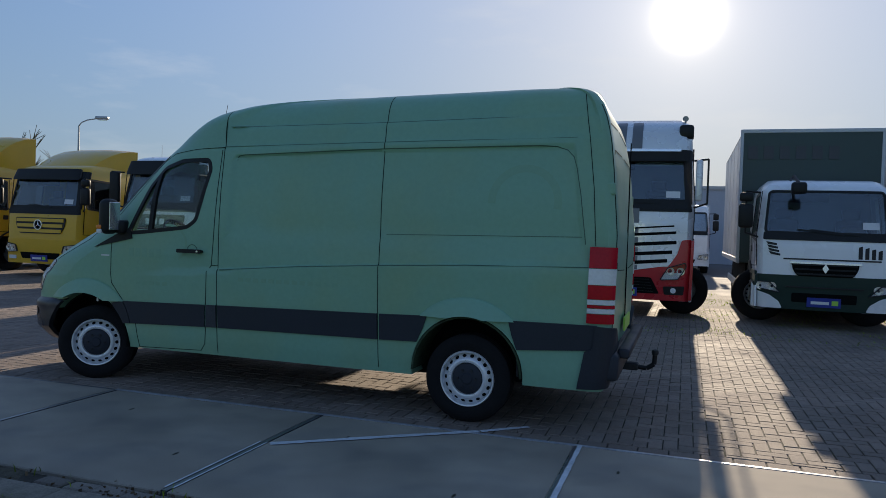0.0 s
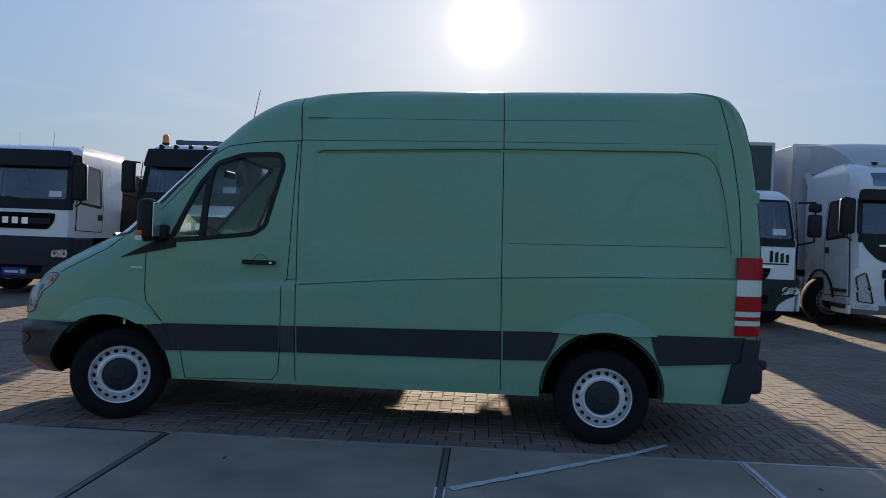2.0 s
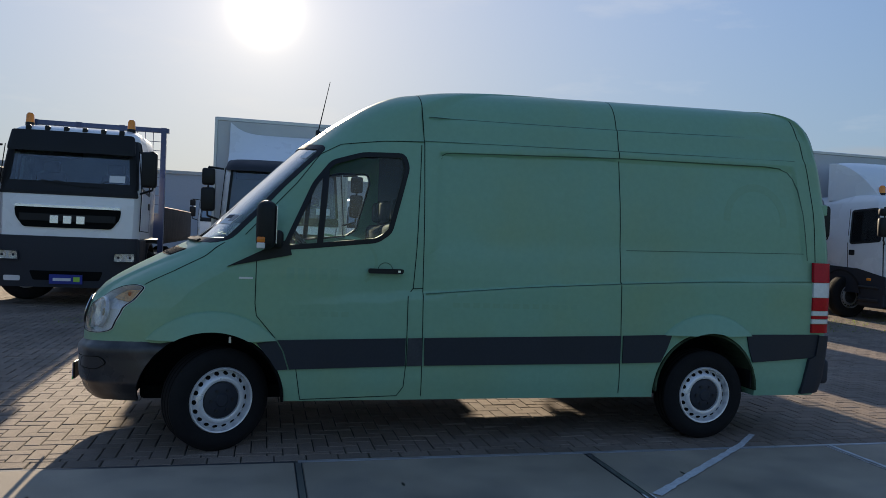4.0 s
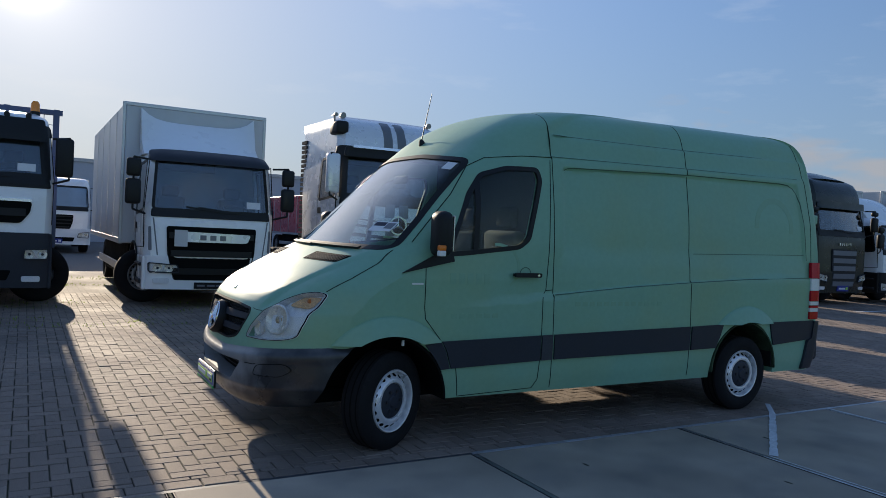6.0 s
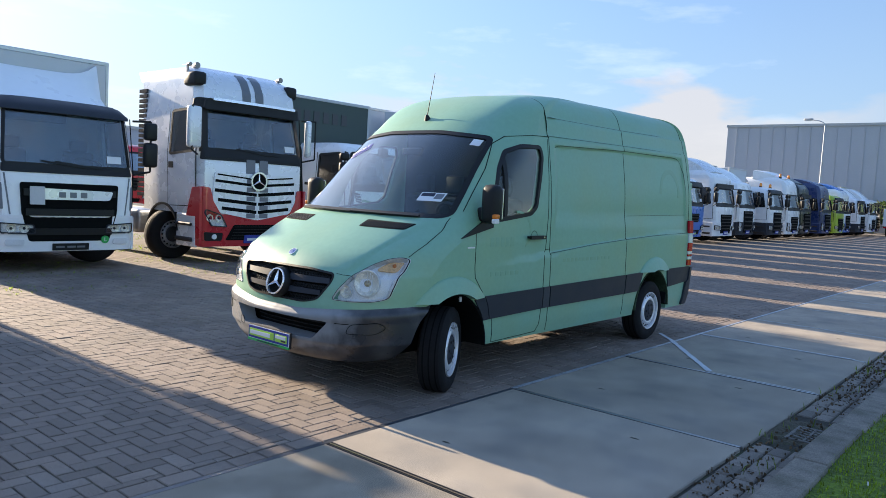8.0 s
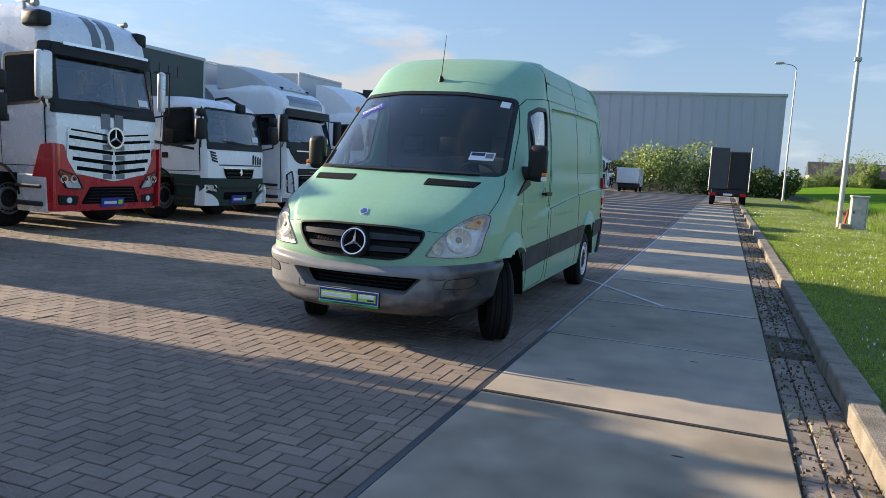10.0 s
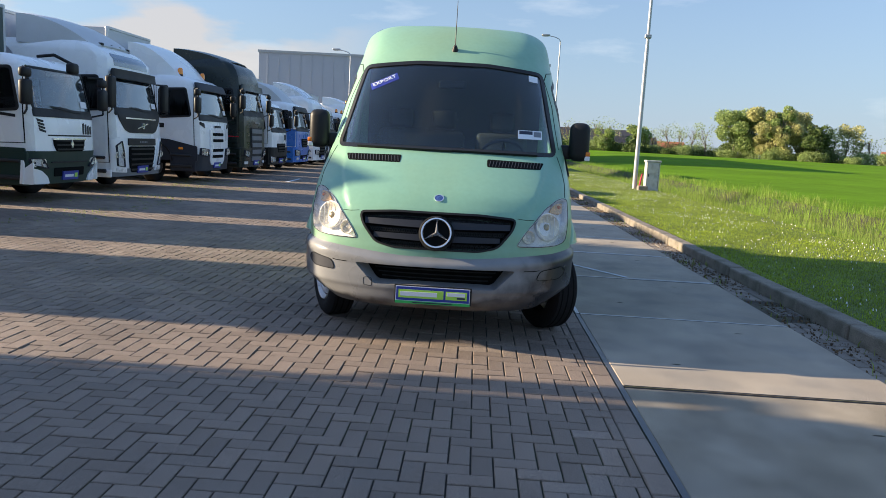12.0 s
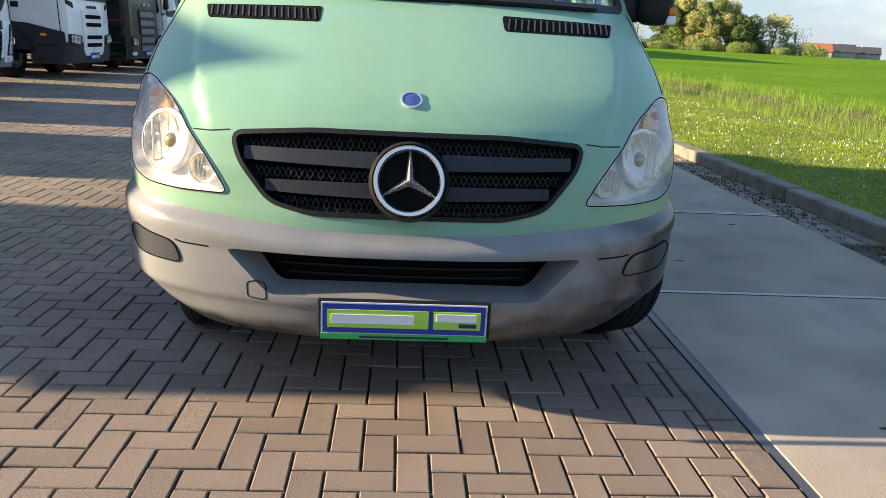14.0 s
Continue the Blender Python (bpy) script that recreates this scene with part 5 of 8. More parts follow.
def bumper_at(s_u, z, d):
    """s_u: signed way along the bumper, by half width first and then back along the side."""
    lip = BUMP(z) + d
    a = abs(s_u)
    sgn = 1 if s_u >= 0 else -1
    if a <= 0.9:
        t = a / 0.9 * 0.985
        v = t * 1.0
        u = 0.05 + G_raw(t)
        e = 0.01
        du = (G_raw(min(1, t + e)) - G_raw(t)) / e if t > 0 else 0
        n = Vector((-1, du)).normalized()
        lip += tuck(z, t)
        return (u + n.x * lip, sgn * (v + n.y * lip), bz(z, t))
    u = 0.05 + G_raw(0.985) + (a - 0.9)
    v = 0.985 + 0.02 * min(1, (a - 0.9) / 0.2)
    return (u, sgn * (v + (lip + tuck(z, 1.0)) * 0.9), bz(z, 1.0))


INTAKE = [(-0.57, 0.602), (0.57, 0.602), (0.43, 0.46), (-0.43, 0.46)]


def bumper():
    bm = bmesh.new()
    zs = [0.29 + 0.0122 * i for i in range(33)]
    ss = [-1.14 + 2.28 * i / 150 for i in range(151)]
    J = len(zs) - 1
    g = [[[bm.verts.new(bumper_at(q, z, d)) for z in zs] for q in ss] for d in (0.0, -0.05)]
    f, b = g
    for i in range(150):
        for j in range(J):
            bm.faces.new([f[i][j], f[i + 1][j], f[i + 1][j + 1], f[i][j + 1]])
            bm.faces.new([b[i][j + 1], b[i + 1][j + 1], b[i + 1][j], b[i][j]])
        for j in (0, J):
            bm.faces.new([f[i][j], b[i][j], b[i + 1][j], f[i + 1][j]])
    for i in (0, 150):
        for j in range(J):
            bm.faces.new([f[i][j], f[i][j + 1], b[i][j + 1], b[i][j]])
    bmesh.ops.recalc_face_normals(bm, faces=bm.faces)
    ob = part("front_bumper", bm, M_BUMPER, None)
    cutters = []
    cutters.append(part("tmp", prism(bmesh.new(), round_poly(INTAKE, 0.03), lambda a, b, d: (d, a, b), -0.3, 0.3), M_BUMPER))
    for c, zc, rad in ARCHES[:1]:
        for s in (-1, 1):
            ring = [(c + rad * math.cos(a), zc + rad * math.sin(a)) for a in [2 * math.pi * i / 48 for i in range(48)]]
            cutters.append(part("tmp", prism(bmesh.new(), ring, lambda a, b, d: (a, d, b), s * 0.6, s * 1.3), M_BUMPER))
    bpy.context.view_layer.update()
    cut(ob, cutters)
    ob.data.materials.clear()
    ob.data.materials.append(M_BUMPER)
    ob.data.shade_smooth()
    ob.data.set_sharp_from_angle(angle=radians(40))
    ob.parent = van
    return tagged(ob, "weathered grey plastic front bumper with wide air intake")


fb = bumper()
part("intake_back", sheet(bmesh.new(), [(-0.55, 0.62), (0.55, 0.62), (0.45, 0.46), (-0.45, 0.46)], lambda v, z, d: (0.17 + G_raw(abs(v)) - d, v, z), 0.0, -0.02, 0.1, 3), M_SEAM, fb)
bm = bmesh.new()
outer = round_poly(INTAKE, 0.03)
inner = round_poly([(-0.5, 0.598), (0.5, 0.598), (0.41, 0.48), (-0.41, 0.48)], 0.03)
rings = []
for k in range(4):
    q = k / 3
    rings.append([bm.verts.new((0.05 + G_raw(abs(a[0])) - BUMP(a[1]) + 0.003 + 0.1 * q, a[0] + (b[0] - a[0]) * q, a[1] + (b[1] - a[1]) * q)) for a, b in zip(outer, inner)])
for p, q in zip(rings[:-1], rings[1:]):
    for i in range(len(p)):
        j = (i + 1) % len(p)
        bm.faces.new([p[i], p[j], q[j], q[i]])
bmesh.ops.recalc_face_normals(bm, faces=bm.faces)
part("intake_funnel", bm, M_BUMPER, fb, smooth=40)
bm = bmesh.new()
for k in range(4):
    z = 0.50 + 0.03 * k
    w0 = 0.36 + 0.9 * (z - 0.475)
    band(bm, [(-w0, z), (w0, z)], lambda v, z, d: (0.15 + G_raw(abs(v)) - d, v, z), 0.007, 0.0, -0.012, 0.1)
part("intake_slats", bm, M_BLACK, fb)
for s in (-1, 1):
    fog = round_poly([(s * 0.64, 0.515), (s * 0.665, 0.57), (s * 0.80, 0.58), (s * 0.83, 0.55), (s * 0.79, 0.512)], 0.025)
    fg = part("fog_cover", sheet(bmesh.new(), fog, bumper_at, 0.003, -0.004, 0.02, 3), M_STRIP if s > 0 else M_BUMPER, fb, "dark fog lamp hole" if s > 0 else "grey fog lamp cover", 40)
    # crease towards the intake, its shade laid on as a near-black strip
    part("bumper_crease", band(bmesh.new(), [(s * 0.56, 0.575), (s * 0.64, 0.572), (s * 0.66, 0.575)], bumper_at, 0.004, 0.0015, -0.004, 0.03), M_SEAM, fb)
    part("fog_seam", band(bmesh.new(), fog, bumper_at, 0.003, 0.0045, -0.004, 0.03, True), M_SEAM, fg)
tow = round_poly([(0.395, 0.435), (0.45, 0.44), (0.45, 0.49), (0.42, 0.497), (0.395, 0.49)], 0.012)
part("tow_cover", band(bmesh.new(), tow, bumper_at, 0.003, 0.001, -0.003, 0.03, True), M_SEAM, fb)

# dealer plate: plain coloured bars
plate = part("number_plate", boxed((-0.022, -0.27, 0.325), (-0.006, 0.27, 0.45), 0.006, 2), M_BLACK, van, "blue and lime dealer plate in a black holder")
part("plate_face", boxed((-0.026, -0.258, 0.34), (-0.021, 0.258, 0.442)), M_PAPER, plate)
part("plate_field", boxed((-0.029, -0.253, 0.344), (-0.025, 0.253, 0.438)), M_BLUE, plate)
part("plate_panel", boxed((-0.032, -0.075, 0.362), (-0.028, 0.238, 0.42)), M_LIME, plate)
part("plate_panel", boxed((-0.032, -0.238, 0.362), (-0.028, -0.09, 0.42)), M_LIME, plate)
part("plate_bar", boxed((-0.035, -0.03, 0.376), (-0.031, 0.225, 0.406)), M_PAPER, plate)
part("plate_bar", boxed((-0.035, -0.225, 0.388), (-0.031, -0.1, 0.413)), M_PAPER, plate)
part("plate_bar", boxed((-0.035, -0.225, 0.37), (-0.031, -0.17, 0.382)), M_INK, plate)
part("plate_strip", boxed((-0.030, -0.26, 0.322), (-0.02, 0.26, 0.34)), M_LEAFGREEN, plate)
part("plate_bar", boxed((-0.032, -0.14, 0.328), (-0.029, 0.14, 0.334)), M_INK, plate)
plate.matrix_basis = pose(0.0, 0, 0.028)

def rear_wrap(s, k, z, d):
    """A place on the side, k metres along towards and then round the rear corner."""
    w, r = W_raw(z), ur_raw(z)
    if k < 0.1:
        return (r - 0.09 - (0.1 - k), s * (w + d), z)
    ang = min(math.pi / 2, (k - 0.1) / 0.09)
    ex = max(0.0, k - 0.1 - 0.09 * math.pi / 2)
    return (r - 0.09 + (0.09 + d) * math.sin(ang), s * (w - 0.09 + (0.09 + d) * math.cos(ang) - ex), z)


# rear: bumper, tow hook, hinges, plate
rb_ = boxed((5.55, -0.98, 0.42), (5.86, 0.98, 0.63), 0.04, 3)
rear = part("rear_bumper", rb_, M_STRIP, van, "dark plastic rear bumper with step", 45)
for s in (-1, 1):
    part("bumper_corner", sheet(bmesh.new(), [(0.0, 0.35), (0.5, 0.38), (0.5, 0.66), (0.22, 0.82), (0.07, 0.83), (0.06, 0.66), (0.005, 0.635)], lambda a, z, d: rear_wrap(s, a, z, d), 0.03, -0.02, 0.03, 4), M_STRIP, rear, smooth=40)
part("bumper_step", boxed((5.84, -0.85, 0.58), (5.93, 0.85, 0.655), 0.02, 3), M_STRIP, rear, smooth=40)
hook = part("tow_hook", boxed((5.75, -0.05, 0.36), (5.95, 0.05, 0.42), 0.01, 1), M_STEEL, van)
bent_pts = [(5.92, 0, 0.39), (6.02, 0, 0.38), (6.08, 0, 0.42), (6.085, 0, 0.50)]
part("hook_neck", bent(bmesh.new(), bent_pts, 0.02, 10), M_BLACK, hook, smooth=50)
part("hook_ball", lathe(bmesh.new(), [(0.0, -0.03), (0.025, -0.02), (0.031, 0.0), (0.025, 0.02), (0.0, 0.03)], (6.085, 0, 0.52), (0, 0, 1), 16), M_STEEL, hook, smooth=50)
part("rear_plate", boxed((5.83, -0.26, 0.72), (5.845, 0.26, 0.83)), M_LIME, van)
for s in (-1, 1):
    for z in (0.95, 1.85):
        part("door_hinge", boxed((5.70, s * (W_raw(z) - 0.03) - 0.02, z - 0.045), (5.79, s * (W_raw(z) - 0.03) + 0.05, z + 0.045), 0.012, 2), M_GREEN, van)
part("seam", boxed((5.815, -0.004, 0.7), (5.825, 0.004, 2.3)), M_SEAM, van)
for s in (-1, 1):
    wrap = lambda k, z, d: rear_wrap(s, k, z, d)
    # first the door gap, then pressed-panel shade drawn as dark strips
    for line, wd in (([(0.205, 0.72), (0.205, 1.6), (0.2, 2.3), (0.18, 2.5)], 0.007), ([(0.27, 2.12), (0.36, 2.16), (0.95, 2.17)], 0.008), ([(0.27, 2.36), (0.95, 2.4)], 0.008), ([(0.27, 1.3), (0.34, 1.24), (0.95, 1.22)], 0.006)):
        part("rear_seam", band(bmesh.new(), line, wrap, wd, 0.003, -0.01, 0.03), M_GAP, van)

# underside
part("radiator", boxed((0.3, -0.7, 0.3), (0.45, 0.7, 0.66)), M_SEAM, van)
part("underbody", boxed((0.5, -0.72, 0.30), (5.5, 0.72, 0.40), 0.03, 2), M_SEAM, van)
part("rear_axle", rod(bmesh.new(), (HUB_R, -0.8, 0.34), (HUB_R, 0.8, 0.34), 0.06), M_STEEL, van)
part("front_axle", rod(bmesh.new(), (HUB_F, -0.8, 0.33), (HUB_F, 0.8, 0.33), 0.05), M_STEEL, van)


def wheel(parent, hub, out, r=0.345, rim_r=0.222, width=0.22, steer=0.0, hub_mat=None, name="wheel", rim_mat=None):
    """A wheel with tyre, pierced steel rim and hub cap; out: +1 or -1 along the local y."""
    ax = Vector((0, out, 0))
    w = empty(name, pose(*hub, 0, 0, steer), "", "")
    w.parent = parent
    h = width / 2
    tyre = [(rim_r - 0.01, -h * 0.8), (rim_r + 0.02, -h * 0.95), (r - 0.06, -h), (r - 0.02, -h * 0.88), (r, -h * 0.7), (r, h * 0.7), (r - 0.02, h * 0.88), (r - 0.06, h), (rim_r + 0.02, h * 0.95), (rim_r - 0.01, h * 0.8)]
    t = part("tyre", lathe(bmesh.new(), tyre, (0, 0, 0), ax, 56), M_TYRE, w, "black rubber tyre", 40)
    k = rim_r / 0.238
    rim = [(rim_r, h * 0.84), (rim_r - 0.006 * k, h * 0.95), (rim_r - 0.016 * k, h * 0.93), (rim_r - 0.022 * k, h * 0.74), (rim_r - 0.026 * k, h * 0.46), (0.172 * k, h * 0.84), (0.166 * k, h * 0.87), (0.155 * k, h * 0.9), (0.138 * k, h * 0.86), (0.13 * k, h * 0.66), (0.05 * k, h * 0.45), (0.0, h * 0.45), (0.0, h * 0.2), (rim_r - 0.03 * k, h * 0.2), (rim_r, h * 0.3)]
    rm = part("rim", lathe(bmesh.new(), rim, (0, 0, 0), ax, 56), rim_mat or M_RIM, w, "silver steel rim", 40)
    for i in range(18):
        a = 2 * math.pi * i / 18
        ray = Vector((math.cos(a), 0, math.sin(a)))
        c = ray * 0.192 * k + ax * h * 0.65
        slope = (ray * h * 0.38 + ax * 0.04 * k).normalized()
        bm = lathe(bmesh.new(), [(0.0, -0.008), (0.0175 * k, -0.008), (0.0175 * k, 0.0025), (0.0, 0.0025)], c, slope, 10)
        part("rim_hole", bm, M_SEAM, rm)
    part("hub_cap", lathe(bmesh.new(), [(0.13 * k, h * 0.5), (0.13 * k, h * 0.78), (0.118 * k, h * 0.87), (0.05 * k, h * 0.9), (0.04 * k, h * 0.98), (0.0, h * 1.0), (0.0, h * 0.5)], (0, 0, 0), ax, 32), hub_mat or M_STRIP, w, smooth=40)
    for i in range(6):
        a = 2 * math.pi * i / 6
        c = Vector((math.cos(a) * 0.08 * k, out * h * 0.9, math.sin(a) * 0.08 * k))
        part("wheel_bolt", lathe(bmesh.new(), [(0.0, -0.01), (0.012 * k, -0.01), (0.012 * k, 0.008), (0.0, 0.008)], c, ax, 6), M_STEEL, w)
    # tread grooves
    for g_ in (-0.45, 0.0, 0.45):
        part("tread_groove", lathe(bmesh.new(), [(r - 0.01, g_ * h - 0.005), (r + 0.0012, g_ * h - 0.005), (r + 0.0012, g_ * h + 0.005), (r - 0.01, g_ * h + 0.005)], (0, 0, 0), ax, 48), M_SEAM, t)
    return w


wheel(van, (HUB_F, -0.88, HUB_Z), -1, steer=26.0)
wheel(van, (HUB_F, 0.88, HUB_Z), 1, steer=26.0)
wheel(van, (HUB_R, -0.88, HUB_Z), -1)
wheel(van, (HUB_R, 0.88, HUB_Z), 1)


def arch_flare(s, c, zc, rad, wide, z_end):
    """Pressed flare over a wheel: rises sharply from the panel and swells out to the lip."""
    fn = van_side(s)
    bm = bmesh.new()
    R, zo = rad + wide, zc + 0.055
    half = math.sqrt(R * R - (z_end - zo) ** 2)
    steps = [0.0, 0.02, 0.05, 0.12, 0.25, 0.42, 0.6, 0.78, 0.9, 0.97, 1.0]
    rows = []
    for i in range(81):
        u = c - half * math.cos(math.pi * i / 80)
        du = u - c
        top = zo + math.sqrt(max(0.0, R * R - du * du))
        lip = max(z_end, zc + math.sqrt(rad * rad - du * du)) if abs(du) < rad else z_end
        row = [bm.verts.new(fn(u, top, -0.012))]
        for q in steps:
            z = top + (lip - top) * q
            k = max(0.0, (R - math.hypot(du, z - zo)) / (wide + 0.055))
            row.append(bm.verts.new(fn(u, z, 0.012 * min(1.0, k / 0.06) + 0.054 * min(1.0, k) ** 0.9)))
        row.append(bm.verts.new(fn(u, lip, -0.05)))
        rows.append(row)
    for p, q in zip(rows[:-1], rows[1:]):
        for j in range(len(steps) + 1):
            bm.faces.new([p[j], q[j], q[j + 1], p[j + 1]])
    bmesh.ops.remove_doubles(bm, verts=bm.verts, dist=1e-5)
    bmesh.ops.recalc_face_normals(bm, faces=bm.faces)
    part("arch_flare", bm, M_GREEN, van, smooth=50)


for s in (-1, 1):
    arch_flare(s, *ARCHES[0], 0.077, 0.752)
    arch_flare(s, *ARCHES[1], 0.09, 0.818)
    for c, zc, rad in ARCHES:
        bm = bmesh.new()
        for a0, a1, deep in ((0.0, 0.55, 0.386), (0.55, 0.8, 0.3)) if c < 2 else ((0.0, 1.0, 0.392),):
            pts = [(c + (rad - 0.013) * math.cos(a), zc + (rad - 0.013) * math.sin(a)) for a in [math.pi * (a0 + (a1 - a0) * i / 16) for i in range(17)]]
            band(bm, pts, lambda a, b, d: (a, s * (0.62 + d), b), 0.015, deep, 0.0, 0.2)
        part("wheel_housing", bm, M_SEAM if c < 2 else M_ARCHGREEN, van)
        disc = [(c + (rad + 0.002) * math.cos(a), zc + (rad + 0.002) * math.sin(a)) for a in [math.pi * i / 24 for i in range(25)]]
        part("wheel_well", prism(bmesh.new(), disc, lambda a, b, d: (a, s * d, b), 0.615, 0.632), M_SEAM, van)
    # small chipped tag in the front wheel arch
    part("arch_clip", boxed((1.09, s * 0.99, 0.735), (1.105, s * 1.005, 0.775)), M_WHITELENS, van)
    part("mudflap", boxed((5.10, s * 0.78, 0.40), (5.115, s * 0.99, 0.66)), M_BLACK, van)

# antenna
ant = part("antenna", lathe(bmesh.new(), [(0.0, -0.01), (0.035, -0.01), (0.022, 0.03), (0.012, 0.05), (0.0, 0.05)], (1.70, 0, 2.275), (-0.4, 0, 1), 16), M_BLACK, van, "black stubby base with thin whip antenna", 40)
part("whip", rod(bmesh.new(), (1.69, 0, 2.31), (1.77, 0, 2.72), 0.005, 0.0025), M_BLACK, ant)

# wipers
for p, q in (((0.70, 1.40), (-0.05, 1.395)), ((0.0, 1.40), (-0.72, 1.395))):
    part("wiper", band(bmesh.new(), [p, q], van_front, 0.012, 0.022, 0.008, 0.08), M_BLACK, van)

# cabin
part("dashboard", boxed((1.02, -0.86, 0.92), (1.5, 0.86, 1.34), 0.08, 3), M_INTERIOR, van, "dark grey dashboard", 50)
part("cab_floor", boxed((1.0, -0.9, 0.88), (2.34, 0.9, 0.93)), M_INTERIOR, van)
part("bulkhead", boxed((2.325, -0.84, 0.92), (2.352, 0.84, 2.21)), M_INTERIOR, van)
part("headliner", boxed((1.75, -0.7, 2.19), (2.34, 0.7, 2.205)), M_INTERIOR, van)
for yy, w0 in ((-0.48, 0.25), (0.30, 0.42)):
    seat = part("seat", boxed((1.78, yy - w0, 0.93), (2.25, yy + w0, 1.12), 0.05, 3), M_SEAT, van, "dark fabric cab seat", 50)
    bm = bmesh.new()
    box(bm, (2.2, yy - w0, 1.08), (2.32, yy + w0, 1.58), 0.05, 3)
    part("seat_back", bm, M_SEAT, seat, smooth=50)
    for off in ((0,) if w0 < 0.3 else (-0.21, 0.21)):
        part("headrest", boxed((2.24, yy + off - 0.12, 1.6), (2.32, yy + off + 0.12, 1.78), 0.035, 3), M_SEAT, seat, smooth=50)
SW = Vector((1.62, -0.48, 1.36))
SA = Vector((-0.75, 0, -0.66)).normalized()
sw = part("steering_wheel", lathe(bmesh.new(), [(0.2 + 0.016 * math.cos(a), 0.016 * math.sin(a)) for a in [2 * math.pi * i / 8 for i in range(8)]], SW, SA, 32), M_STRIP, van, "black steering wheel", 60)
for a in (0.3, math.pi - 0.3, -math.pi / 2):
    sd = Vector((0, 1, 0))
    td = SA.cross(sd).normalized()
    part("spoke", rod(bmesh.new(), SW + SA * 0.02, SW + (sd * math.cos(a) + td * math.sin(a)) * 0.195, 0.022, 0.014), M_BLACK, sw)
part("airbag", lathe(bmesh.new(), [(0, -0.02), (0.07, -0.02), (0.075, 0.03), (0, 0.04)], SW, SA, 20), M_BLACK, sw, smooth=50)
part("steering_column", rod(bmesh.new(), SW + SA * 0.03, SW + SA * 0.3, 0.05), M_INTERIOR, sw)
part("gear_knob", lathe(bmesh.new(), [(0, 0), (0.03, 0.01), (0.035, 0.05), (0, 0.08)], (1.5, -0.12, 1.36), (0, 0, 1), 14), M_BLACK, van, smooth=50)
part("mirror_inside", boxed((1.5, -0.12, 1.93), (1.53, 0.12, 2.0), 0.015, 2), M_BLACK, van)

# stickers on the windscreen
def on_screen(v, z, d):
    return van_front(v, z, d)


def sticker(name, poly, material, parent, out=-0.0015, label=""):
    return part(name, sheet(bmesh.new(), poly, on_screen, out, -0.0035, 0.1, 1), material, parent, label)


rot = lambda c, w, h, a: [(c[0] + math.cos(a) * x - math.sin(a) * y, c[1] + math.sin(a) * x + math.cos(a) * y) for x, y in ((-w / 2, -h / 2), (w / 2, -h / 2), (w / 2, h / 2), (-w / 2, h / 2))]
ex = sticker("sticker", rot((0.58, 1.96), 0.25, 0.062, radians(-26)), M_BLUE, screen, label="blue export sticker")
P0 = Vector(van_front(0.58, 1.96, 0.004))
XA = (Vector(van_front(0.50, 1.96 + 0.08 * math.tan(radians(26)), 0.004)) - P0).normalized()
TN = (Vector(van_front(0.58, 2.0, 0.004)) - P0).normalized()
NN = XA.cross(TN).normalized()
YA = NN.cross(XA).normalized()
M4 = Matrix((XA, YA, NN)).transposed().to_4x4()
M4.translation = P0 + NN * 0.002
writing("sticker_text", "EXPORT", 0.058, M4, M_PAPER, screen)
sh = sticker("sticker", [(-0.77, 1.53), (-0.57, 1.53), (-0.57, 1.60), (-0.77, 1.60)], M_PAPER, screen, label="white stock-number sheet")
sticker("sticker_bar", [(-0.69, 1.568), (-0.58, 1.568), (-0.58, 1.594), (-0.69, 1.594)], M_INK, screen, 0.0005)
sticker("sticker_bar", [(-0.76, 1.55), (-0.70, 1.55), (-0.70, 1.59), (-0.76, 1.59)], M_GREYSTRIPE, screen, 0.0005)
sticker("sticker", [(-0.74, 2.02), (-0.66, 2.03), (-0.66, 2.085), (-0.74, 2.075)], M_PAPER, screen, label="small white vignette")

